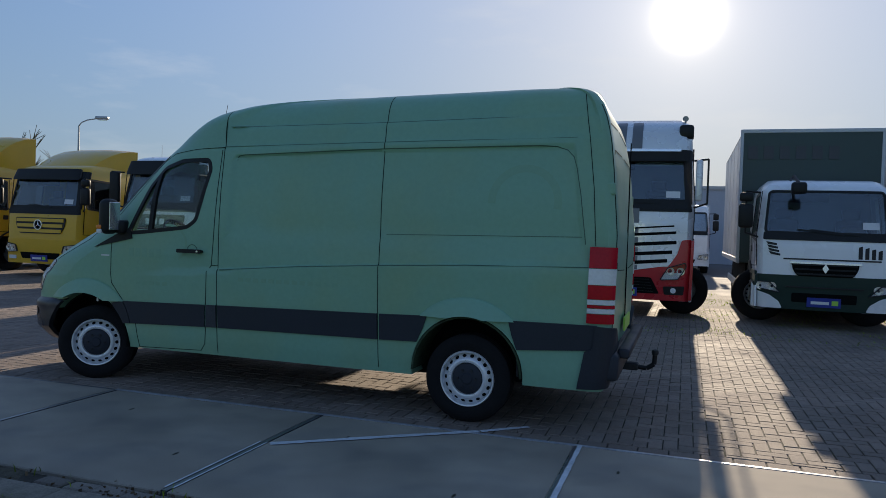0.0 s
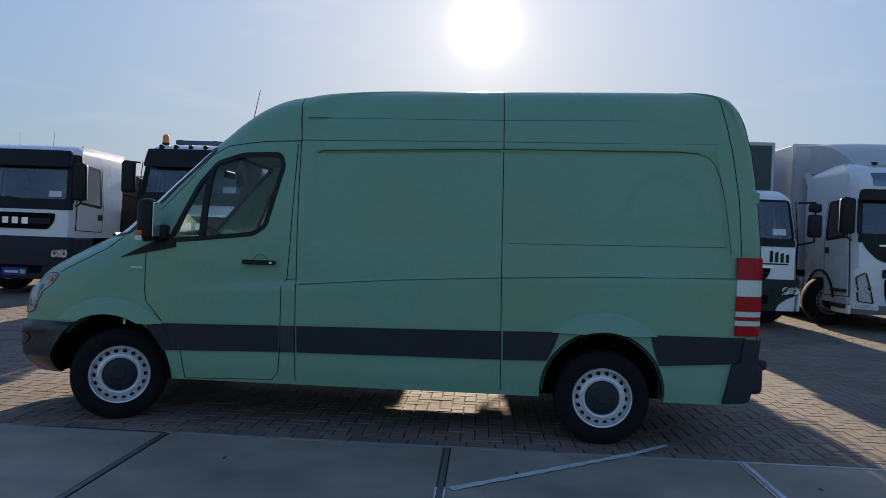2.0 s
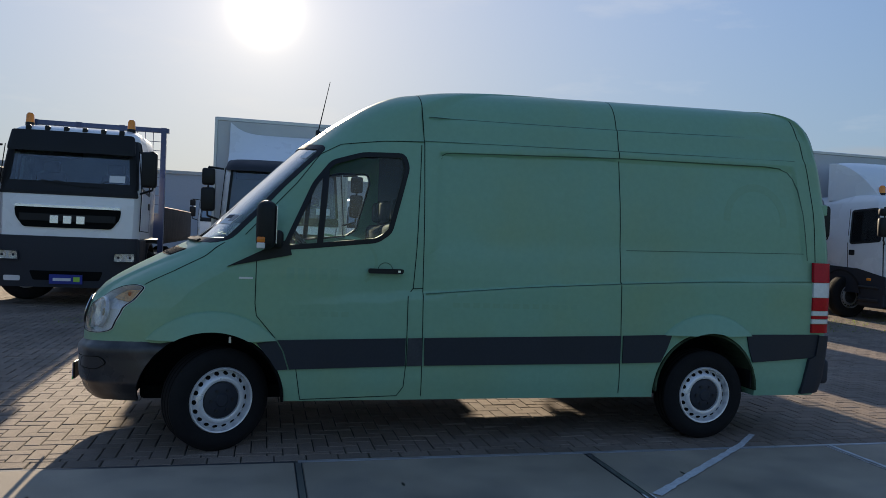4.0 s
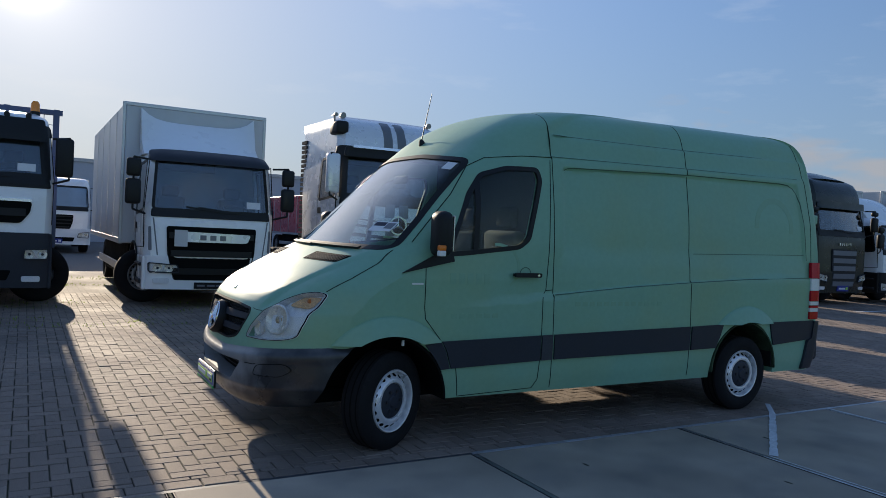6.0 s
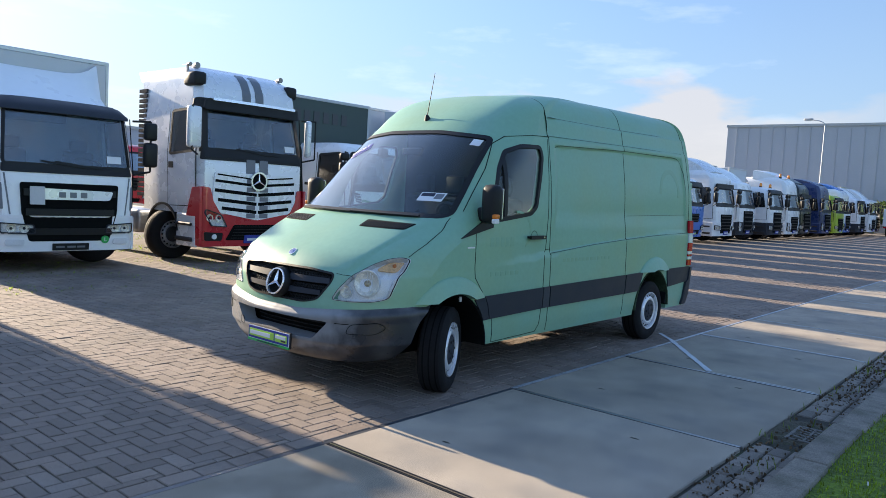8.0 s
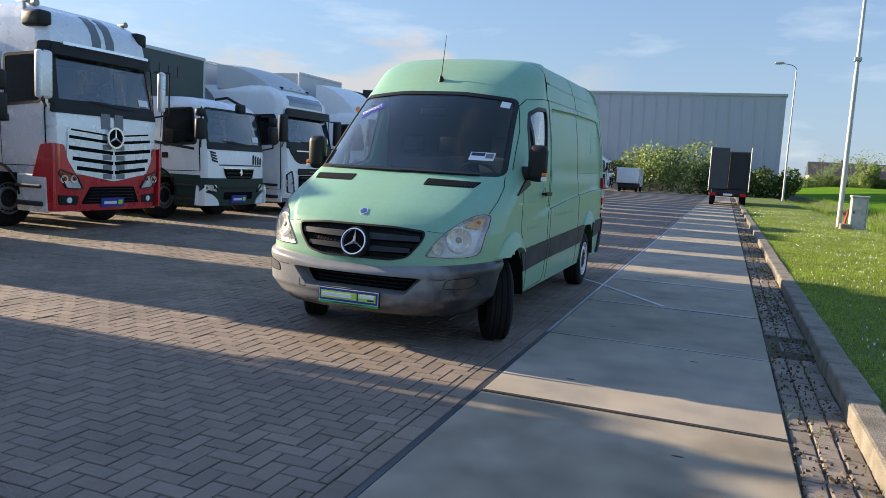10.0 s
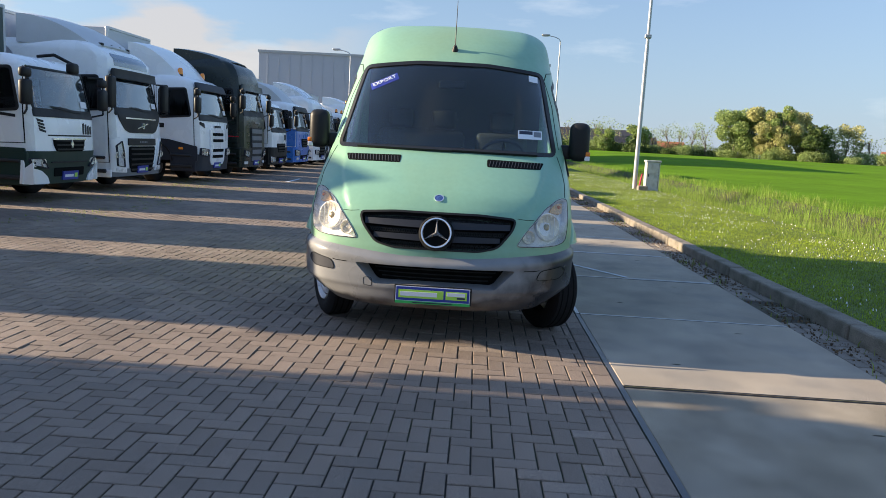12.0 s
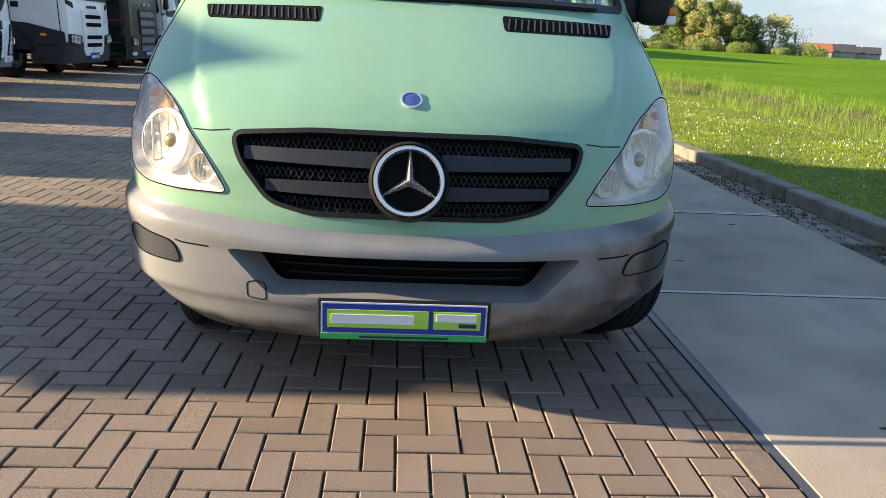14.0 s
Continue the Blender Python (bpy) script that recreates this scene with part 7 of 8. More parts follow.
def panel(parent, fn, name, poly, material, out, back=0.0, r=0.02, label=""):
    return part(name, sheet(bmesh.new(), round_poly(poly, r), fn, out, back, 0.12, 2 + int(8 * (max(p[1] for p in poly) - min(p[1] for p in poly)))), material, parent, label, 40)


def rect(a, z, w, h):
    return [(a - w / 2, z - h / 2), (a + w / 2, z - h / 2), (a + w / 2, z + h / 2), (a - w / 2, z + h / 2)]


# yellow trucks
t, fn, sd = truck("yellow truck with tall roof deflector at the row's end", -19.1, 14.4, M_YELLOW, w=2.4, ws0=1.73, ws1=2.55, top=2.86, visor=M_BLACK, deflector=(3.8, M_YELLOW), box_=cargo(1.9, "low dark load bed", M_STEEL, y0=2.6, y1=8))
t, fn, sd = truck("yellow cab-over truck with dark visor and roof deflector", -15.4, 14.3, M_YELLOW, w=2.4, ws0=1.73, ws1=2.52, top=2.86, visor=M_BLACK, visor_z=(2.46, 2.74), mask=True, deflector=(3.4, M_YELLOW), lamps="mid", grille_z=(1.1, 1.5), grille_w=0.8, bars=3, slat_paint=M_YELLOW, box_=cargo(1.9, "low dark load bed", M_STEEL, y0=2.6, y1=8))
round_badge(t, fn, 0, 1.32, 0.13, M_CHROME)
# two white construction trucks


def word_bars(t, fn, z, w, h, n, material, out=0.05):
    """Maker's name as plain upright bars."""
    for i in range(n):
        panel(t, fn, "name_bar", rect(-w / 2 + w * (i + 0.5) / n, z, w / n * 0.62, h), material, out, 0.03, 0.004)


t, fn, sd = truck("white construction truck with black lower bumper and roof rail", -11.8, 14.2, M_WHITE, one_mirror=True, w=2.25, ws0=1.87, ws1=2.7, top=3.06, z0=1.18, bumper=M_STRIP, lower=M_STRIP, visor=M_BLACK, visor_z=(2.6, 2.93), mask=True, grille_z=(1.34, 1.66), grille_w=0.78, bars=1, lamp_poly=[(0.72, 0.78), (1.05, 0.78), (1.05, 0.96), (0.74, 0.94)], box_=cargo(2.6, "grey tipper body", M_STEEL, M_STEEL, M_STEEL, 2.6, 8, 2.4), length=2.1)
word_bars(t, fn, 1.5, 0.6, 0.13, 3, M_CHROME)
for s in (-1, 1):
    part("roof_rail", bent(bmesh.new(), [(s * 0.85, 0.75, 2.95), (s * 0.85, 0.85, 3.07), (s * 0.85, 2.0, 3.05), (s * 0.85, 2.05, 2.85)], 0.02, 6), M_BLACK, t)
    part("antenna", rod(bmesh.new(), (s * 0.35, 0.6, 2.88), (s * 0.37, 0.62, 3.35), 0.006, 0.003, 5), M_BLACK, t)
t, fn, sd = truck("white construction truck with two orange roof beacons", -8.27, 14.15, M_WHITE, one_mirror=True, w=2.28, ws0=2.06, ws1=2.78, top=3.15, z0=1.2, bumper=M_STRIP, lower=M_STRIP, visor=M_BLACK, visor_z=(2.66, 3.02), mask=True, beacons=2, beacon_in=0.3, grille_z=(1.36, 1.7), grille_w=0.84, bars=1, lamp_poly=[(0.74, 0.8), (1.08, 0.8), (1.08, 0.96), (0.76, 0.95)], frame_w=0.1, length=1.9)
word_bars(t, fn, 1.5, 0.62, 0.13, 3, M_CHROME)
panel(t, fn, "chrome_bar", rect(0, 1.72, 1.66, 0.04), M_CHROME, 0.04, 0.0, 0.01)
for a in [-0.75 + 0.3 * i for i in range(6)]:
    part("marker_lamp", boxed((a - 0.04, 0.32, 3.02), (a + 0.04, 0.42, 3.12), 0.015, 1), M_BLACK, t)
# flat bed with headboard frame
part("headboard", boxed((-1.2, 2.35, 1.2), (1.2, 2.42, 1.7)), M_NAVY, t)
for a in (-1.2, -0.4, 0.4, 1.2):
    part("headboard_post", boxed((a - 0.05, 2.3, 0.9), (a + 0.05, 2.42, 3.46)), M_NAVY, t)
part("headboard_rail", boxed((-1.3, 2.3, 3.36), (1.3, 2.4, 3.45)), M_NAVY, t)
bm = bmesh.new()
for i in range(16):
    a = -1.15 + 2.3 * i / 15
    box(bm, (a - 0.006, 2.34, 1.7), (a + 0.006, 2.35, 3.4))
for i in range(10):
    z = 1.7 + 1.66 * i / 9
    box(bm, (-1.2, 2.34, z - 0.006), (1.2, 2.35, z + 0.006))
part("headboard_mesh", bm, M_NAVY, t)
for s in (-1, 1):
    part("bed_side", boxed((s * 1.22 - 0.03, 2.5, 1.15), (s * 1.22 + 0.03, 8.2, 1.85), 0.01, 1), M_STEEL, t)
part("bed_floor", boxed((-1.22, 2.45, 1.08), (1.22, 8.2, 1.16)), M_STEEL, t)
# white box truck
t, fn, sd = truck("white box truck with curved air deflector on the cab roof", -4.68, 14.0, M_WHITE, w=2.22, ws0=1.66, ws1=2.58, top=2.76, z0=0.9, length=1.5, lamp_poly=[(0.54, 0.63), (1.02, 0.64), (1.03, 0.79), (0.57, 0.76)], frame_w=0.045, grille_z=(0.5, 1.42), grille_w=0.76, bars=3, plate_=False, slot=False, box_=cargo(3.65, "white cargo box with aluminium edges", M_BOXPANEL, M_BOXPANEL, M_ALU, 1.65, 8.6, 2.6), deflector=None)
panel(t, fn, "chrome_bar", [(-0.6, 1.16), (0.6, 1.16), (0.66, 1.31), (-0.64, 1.34)], M_SILVER, 0.06, 0.02, 0.05)
word_bars(t, fn, 1.24, 0.5, 0.085, 3, M_GREYSTRIPE, 0.066)
panel(t, fn, "blank_plate", rect(-0.53, 1.22, 0.21, 0.28), M_OFFWHITE, 0.07, 0.05, 0.01, "pale blank card")
panel(t, fn, "sun_visor", [(-1.05, 2.52), (1.05, 2.52), (1.0, 2.73), (0.5, 2.76), (-0.5, 2.76), (-1.0, 2.73)], M_STRIP, 0.09, 0.0, 0.05, "dark sun visor")
pl = panel(t, fn, "number_plate", rect(0.0, 0.41, 0.56, 0.11), M_BLACK, 0.05, 0.02, 0.008, "black dealer plate with grey bars")
for a in (-0.17, 0.0, 0.15):
    panel(pl, fn, "plate_bar", rect(a, 0.41, 0.13, 0.03), M_GREYSTRIPE, 0.054, 0.045, 0.004)
for s in (-1, 1):
    panel(t, fn, "cheek_line", [(s * 0.88, 0.92), (s * 0.9, 0.92), (s * 0.98, 1.55), (s * 0.96, 1.55)], M_GREYSTRIPE, 0.006, -0.01, 0.004)
    panel(t, fn, "corner_slot", [(s * 0.98, 1.0), (s * 1.03, 1.0), (s * 1.04, 1.4), (s * 1.0, 1.4)], M_GREYSTRIPE, 0.008, -0.01, 0.015)
panel(t, fn, "bumper_line", rect(0, 0.62, 2.0, 0.012), M_GREYSTRIPE, 0.024, 0.0, 0.004)
panel(t, fn, "round_mark", [(0.55 + 0.065 * math.cos(a), 0.52 + 0.065 * math.sin(a)) for a in [math.pi * i / 6 for i in range(12)]], M_LEAFGREEN, 0.045, 0.0, 0.005)
writing("letter", "L", 0.09, Matrix.Translation(fn(0.55, 0.52, 0.047)) @ pose(0, 0, 0, 90, 0, 0), M_PAPER, t)
# deflector shell on the box
bm = bmesh.new()
rows = []
for i in range(17):
    a = -1.04 + 2.08 * i / 16
    k = abs(a) / 1.04
    ztop = 3.34 + 0.22 * k ** 5
    rows.append([bm.verts.new((a, 0.62 + 0.35 * k ** 3, 2.68)), bm.verts.new((a, 1.05 + 0.3 * k ** 3, 2.95)), bm.verts.new((a, 1.55, ztop)), bm.verts.new((a, 1.62, ztop)), bm.verts.new((a, 1.62, 2.68))])
for p, q in zip(rows[:-1], rows[1:]):
    for j in range(5):
        bm.faces.new([p[j], p[(j + 1) % 5], q[(j + 1) % 5], q[j]])
bm.faces.new(rows[0][::-1])
bm.faces.new(rows[-1])
bmesh.ops.recalc_face_normals(bm, faces=bm.faces)
part("roof_deflector", bm, M_WHITE, t, "white curved air deflector", 35)
# silver and red tractor
t, fn, sd = truck("silver tractor unit with red bumper, grey roof stripes and roof horns", -1.1, 14.1, M_SILVER, w=2.46, ws0=2.12, ws1=2.98, top=3.76, roof="high", bumper=M_TRUCKRED, visor=M_BLACK, grille_z=(1.0, 1.72), grille_w=0.9, bars=0, slat_paint=M_SILVER, horns=True, length=2.25, mirror=M_SILVER, one_mirror=True, slot=False, fog=False, mask=True, frame_w=0.1, lamp_poly=[(0.66, 0.72), (0.98, 0.74), (1.12, 0.98), (1.1, 1.05), (0.8, 0.95)])
panel(t, fn, "grille_shell", [(-0.93, 1.76), (0.93, 1.76), (0.97, 1.25), (0.82, 0.99), (0.0, 0.85), (-0.82, 0.99), (-0.97, 1.25)], M_SILVER, 0.032, -0.02, 0.05, "perforated silver grille shell")
for z, wz, th in ((1.70, 0.88, 0.028), (1.58, 0.92, 0.05), (1.4, 0.93, 0.065), (1.22, 0.86, 0.065), (1.06, 0.78, 0.065)):
    for s in (-1, 1):
        part("grille_slot", band(bmesh.new(), [(s * wz, z + 0.02), (s * 0.02, z - 0.05)], fn, th, 0.036, 0.02, 0.1), M_SEAM, t)
for s in (-1, 1):
    cp = round_poly([(s * 0.62, 0.86), (s * 1.19, 0.86), (s * 1.19, 1.48), (s * 1.02, 1.46), (s * 0.95, 1.2), (s * 0.8, 0.97)], 0.04)
    part("bumper_corner", sheet(bmesh.new(), cp, fn, 0.038, -0.05, 0.06, 4), M_TRUCKRED, t, smooth=40)
    part("corner_side", sheet(bmesh.new(), round_poly([(0.03, 0.36), (0.62, 0.36), (0.5, 0.9), (0.3, 1.45), (0.03, 1.47)], 0.04), sd(s), 0.02, -0.03, 0.1, 4), M_TRUCKRED, t, smooth=40)
    panel(t, fn, "fog_recess", [(s * 0.74, 0.45), (s * 1.08, 0.45), (s * 1.1, 0.62), (s * 0.72, 0.6)], M_BLACK, 0.03, 0.0, 0.03)
    part("fog_lamp", lathe(bmesh.new(), [(0.05, -0.02), (0.05, 0.01), (0, 0.014), (0, -0.02)], Vector(fn(s * 0.9, 0.53, 0.032)), (0, -1, 0), 16), M_WHITELENS, t, smooth=40)
panel(t, fn, "intake", [(-0.66, 0.46), (0.66, 0.46), (0.5, 0.76), (-0.5, 0.76)], M_SEAM, 0.028, -0.02, 0.04, "black bumper intake")
for i in range(5):
    panel(t, fn, "intake_slat", rect(0, 0.5 + 0.055 * i, 1.1 - 0.04 * i, 0.012), M_BLACK, 0.036, 0.02, 0.004)
round_badge(t, fn, 0, 1.62, 0.19, M_CHROME, 0.08)
for a in (-0.15, 0.15):
    panel(t, fn, "roof_stripe", rect(a, 3.36, 0.19, 0.66), M_GREYSTRIPE, 0.006, -0.01)
    panel(t, fn, "bonnet_stripe", rect(a, 1.9, 0.2, 0.28), M_GREYSTRIPE, 0.01, -0.01)
    for z in (1.64, 1.48, 1.30, 1.13, 0.97):
        panel(t, fn, "grille_stripe", rect(a, z - 0.03, 0.2, 0.09), M_GREYSTRIPE, 0.035, 0.02, 0.005)
panel(t, fn, "visor_strip", rect(0, 3.12, 1.9, 0.05), M_CHROME, 0.16, 0.12, 0.015)
for s in (-1, 1):
    part("roof_lamp_pod", boxed((s * 1.06 - 0.16, 0.33, 3.36), (s * 1.06 + 0.1, 0.75, 3.62), 0.05, 2), M_BLACK, t, smooth=50)
    bm = bmesh.new()
    for i in range(22):
        z = 1.2 + 0.1 * i
        box(bm, (s * 1.13 - 0.05, 2.2, z), (s * 1.13 + 0.06, 2.5, z + 0.07))
    tagged(part("side_fairing", bm, M_STEEL, t), "ribbed dark side fairing", kind="stuff")
# white box truck with dark tarpaulin
t, fn, sd = truck("white distribution truck with dark tarpaulin body and bottle green bumper", 2.25, 13.85, M_WHITE, w=2.16, ws0=1.62, ws1=2.4, top=2.6, bumper=M_GREENBLACK, lower=M_GREENBLACK, length=1.75, z0=0.92, frame_w=0.04, grille_z=(0.92, 1.16), grille_w=0.52, bars=3, slot=False, fog=False, lamp_poly=[(0.68, 0.62), (1.02, 0.68), (1.06, 0.8), (0.86, 0.8)], box_=cargo(3.7, "dark tarpaulin cargo body with white aluminium frame", M_TARP, M_OFFWHITE, M_OFFWHITE, 2.0, 8.6, 2.5))
fm = part("front_mirror_arm", bent(bmesh.new(), [(-0.56, 0.25, 2.58), (-0.55, -0.05, 2.62), (-0.5, -0.34, 2.48)], 0.028, 8), M_BLACK, t, smooth=50)
part("front_mirror", boxed((-0.62, -0.42, 2.3), (-0.38, -0.28, 2.5), 0.05, 3), M_BLACK, fm, smooth=50)
panel(t, fn, "grille_top", rect(0, 1.15, 1.1, 0.03), M_CHROME, 0.04, 0.0, 0.01)
panel(t, fn, "emblem", [(0, 0.98), (0.05, 1.06), (0, 1.14), (-0.05, 1.06)], M_CHROME, 0.06, 0.03, 0.004, "chrome diamond emblem")
panel(t, fn, "lip", rect(0, 0.73, 1.2, 0.02), M_STEEL, 0.05, 0.0, 0.005)
panel(t, fn, "intake", rect(0, 0.55, 1.0, 0.16), M_SEAM, 0.03, 0.0, 0.03)
for s in (-1, 1):
    panel(t, fn, "bumper_corner", [(s * 0.64, 0.35), (s * 1.13, 0.35), (s * 1.13, 0.78), (s * 1.05, 0.64), (s * 0.86, 0.58), (s * 0.7, 0.47)], M_WHITE, 0.05, 0.0, 0.03)
    panel(t, sd(s), "corner_side", [(0.05, 0.35), (0.3, 0.35), (0.22, 0.62), (0.05, 0.74)], M_WHITE, 0.03, 0.0, 0.03)
    panel(t, sd(s), "door_lower", [(0.2, 0.9), (1.6, 0.9), (1.6, 1.12), (1.3, 1.12), (1.1, 0.98), (0.2, 0.98)], M_GREENBLACK, 0.02, -0.02, 0.03)
    panel(t, sd(s), "door_stripe", [(0.35, 1.5), (1.6, 1.62), (1.6, 1.68), (0.35, 1.55)], M_BLACK, 0.012, -0.01, 0.005)
    for i in range(4):
        panel(t, fn, "decal_bar", [(s * (0.93 - 0.015 * i), 1.5 - 0.055 * i), (s * (0.76 - 0.02 * i), 1.47 - 0.06 * i), (s * (0.76 - 0.02 * i), 1.435 - 0.06 * i), (s * (0.9 - 0.015 * i), 1.45 - 0.055 * i)] if s < 0 else [(0.5 + 0.1 * i, 1.24), (0.56 + 0.1 * i, 1.24), (0.56 + 0.1 * i, 1.46 - 0.02 * i), (0.5 + 0.1 * i, 1.44 - 0.02 * i)], M_STEEL, 0.008, -0.01, 0.008)
panel(t, fn, "decal_line", rect(0.1, 1.21, 1.5, 0.025), M_STEEL, 0.008, -0.01, 0.005)
panel(t, fn, "slit_lamp", [(1.02, 1.2), (1.07, 1.2), (1.08, 1.55), (1.05, 1.55)], M_BLACK, 0.012, -0.01, 0.01)
for i in range(6):
    part("name_bar", boxed((-1.15 + 0.29 * i, 1.985, 3.12), (-0.97 + 0.29 * i, 2.002, 3.38)), M_DARKBOX, t)
# white tractor with box
t, fn, sd = truck("white truck with dark grille, roof window and grey box body", 5.5, 13.95, M_WHITE, one_mirror=True, w=2.4, ws0=1.76, ws1=2.52, top=3.2, roof="high", bumper=M_LIPGREY, lower=M_WHITE, visor=M_BLACK, grille_z=(0.42, 1.0), grille_w=0.64, bars=5, z0=0.5, slot=False, fog=False, length=2.2, lamp_poly=[(0.82, 0.55), (1.08, 0.58), (1.13, 1.02), (0.98, 1.12)], deflector=(3.75, M_OFFWHITE), box_=cargo(3.8, "grey-white box body", M_BOXPANEL, M_BOXPANEL, M_ALU, 2.7, 9.5, 2.5))
panel(t, fn, "dark_panel", [(-1.06, 1.78), (1.06, 1.78), (0.98, 1.56), (0.78, 1.36), (0.6, 1.3), (-0.6, 1.3), (-0.78, 1.36), (-0.98, 1.56)], M_BLACK, 0.014, -0.02, 0.06)
panel(t, fn, "bright_strip", rect(0, 1.62, 1.5, 0.03), M_CHROME, 0.02, 0.0, 0.01)
panel(t, fn, "name_panel", [(-0.68, 1.02), (0.68, 1.02), (0.68, 1.18), (-0.68, 1.18)], M_BLACK, 0.03, 0.0, 0.02)
word_bars(t, fn, 1.1, 0.4, 0.035, 5, M_GREYSTRIPE, 0.034)
part("emblem", band(bmesh.new(), [(-0.26, 1.4), (0.26, 1.52)], fn, 0.022, 0.03, 0.01), M_CHROME, t)
part("emblem_ring", lathe(bmesh.new(), [(0.07, -0.02), (0.07, 0.012), (0.045, 0.012), (0.045, -0.02)], Vector(fn(0, 1.46, 0.03)), (0, -1, 0), 20), M_CHROME, t, smooth=40)
panel(t, fn, "roof_window", rect(0, 2.86, 1.6, 0.26), M_TRUCKGLASS, 0.006, -0.02, 0.05)
for s in (-1, 1):
    panel(t, fn, "lamp_housing", [(s * 0.7, 0.42), (s * 1.16, 0.44), (s * 1.18, 1.16), (s * 1.02, 1.2), (s * 0.84, 1.0)], M_WHITE, 0.03, 0.0, 0.04)
    panel(t, fn, "low_lamp", [(s * 0.8, 0.44), (s * 1.1, 0.46), (s * 1.1, 0.53), (s * 0.8, 0.51)], M_LAMP, 0.045, 0.02, 0.02)
for a in (-0.6, -0.2, 0.2, 0.6):
    part("marker_lamp", boxed((a - 0.05, 0.6, 3.14), (a + 0.05, 0.7, 3.22), 0.015, 1), M_BLACK, t)
# white truck with orange beacons
t, fn, sd = truck("white truck with black lower cab, dark visor and two orange beacons", 9.45, 13.6, M_WHITE, w=2.45, ws0=1.78, ws1=2.56, top=2.85, bumper=M_STRIP, lower=M_STRIP, visor=M_STRIP, beacons=2, z0=0.78, grille_z=(0.55, 1.42), grille_w=0.5, bars=0, slat_paint=M_WHITE, slot=False, fog=False, length=2.0, lamp_poly=[(0.72, 0.74), (1.12, 0.78), (1.12, 0.96), (0.7, 0.93)], deflector=(3.7, M_WHITE), box_=cargo(4.0, "dirty white box body", M_OFFWHITE, M_OFFWHITE, M_ALU, 2.5, 9.5, 2.5))
panel(t, fn, "grille_block", [(-0.56, 1.48), (0.56, 1.48), (0.56, 0.62), (0.46, 0.5), (-0.46, 0.5), (-0.56, 0.62)], M_WHITE, 0.04, -0.02, 0.05, "white grille block")
for z in (1.34, 1.17, 0.9, 0.73):
    panel(t, fn, "grille_slot", rect(0, z, 0.84, 0.085), M_SEAM, 0.045, 0.02, 0.03)
word_bars(t, fn, 1.55, 0.5, 0.06, 6, M_STEEL, 0.02)
for s in (-1, 1):
    panel(t, fn, "corner_vane", [(s * 0.86, 1.5), (s * 1.12, 1.58), (s * 1.12, 1.66), (s * 0.9, 1.62)], M_BLACK, 0.015, -0.01, 0.02)
    panel(t, sd(s), "door_lower", [(0.12, 0.6), (1.9, 0.6), (1.9, 1.2), (0.9, 1.16), (0.12, 1.0)], M_STRIP, 0.015, -0.02, 0.04)
    part("side_lamp", boxed((s * 1.225 - 0.02, 0.5, 0.9), (s * 1.225 + 0.03, 0.62, 0.96), 0.01, 1), M_BEACON, t)
# dark green tractor
t, fn, sd = truck("dark green tractor with tall sleeper cab and roof spoiler", 12.88, 13.5, M_DARKGREEN, w=2.45, ws0=2.05, ws1=2.8, top=3.65, roof="high", bumper=M_DARKGREEN, lower=M_DARKGREEN, visor=M_DARKGREEN, grille_z=(0.5, 1.6), grille_w=0.58, bars=5, slat_paint=M_GREYSTRIPE, slot=False, length=2.3, lamp_poly=[(0.72, 0.66), (1.1, 0.72), (1.1, 0.9), (0.74, 0.84)], deflector=(3.95, M_DARKGREEN), box_=cargo(3.9, "dark curtain-sided body", M_DARKBOX, M_DARKBOX, M_STEEL, 3.0, 10.0, 2.5))
word_bars(t, fn, 1.74, 0.6, 0.08, 6, M_CHROME, 0.03)
for s in (-1, 1):
    panel(t, sd(s), "red_line", rect(0.7, 1.3, 1.0, 0.03), M_TRUCKRED, 0.008, -0.01, 0.004)
# farther along the row
t, fn, sd = truck("white distribution truck with black grille", 16.0, 13.5, M_WHITE, w=2.25, ws0=1.58, ws1=2.38, top=2.6, bumper=M_BLACK, lower=M_BLACK, length=1.75, lamps="low", grille_z=(0.78, 1.1), grille_w=0.55, bars=3, deflector=(3.3, M_WHITE), box_=cargo(3.6, "white box body"))
for i in range(3):
    panel(t, fn, "decal_bar", rect(0.5 + 0.12 * i, 1.32, 0.08, 0.2), M_STEEL, 0.006, -0.01, 0.01)
t, fn, sd = truck("blue and white truck with blue lower cab", 19.7, 13.5, M_WHITE, w=2.4, ws0=1.68, ws1=2.45, top=2.75, bumper=M_TRUCKBLUE, lower=M_TRUCKBLUE, visor=M_BLACK, length=1.9, grille_z=(0.95, 1.3), grille_w=0.5, bars=3, deflector=(3.5, M_OFFWHITE), box_=cargo(3.7, "grey box body"))
panel(t, fn, "blue_front", rect(0, 1.32, 2.2, 0.74), M_TRUCKBLUE, 0.008, -0.02, 0.05)
for s in (-1, 1):
    panel(t, sd(s), "blue_door", rect(0.65, 1.32, 1.1, 0.7), M_TRUCKBLUE, 0.008, -0.02, 0.04)
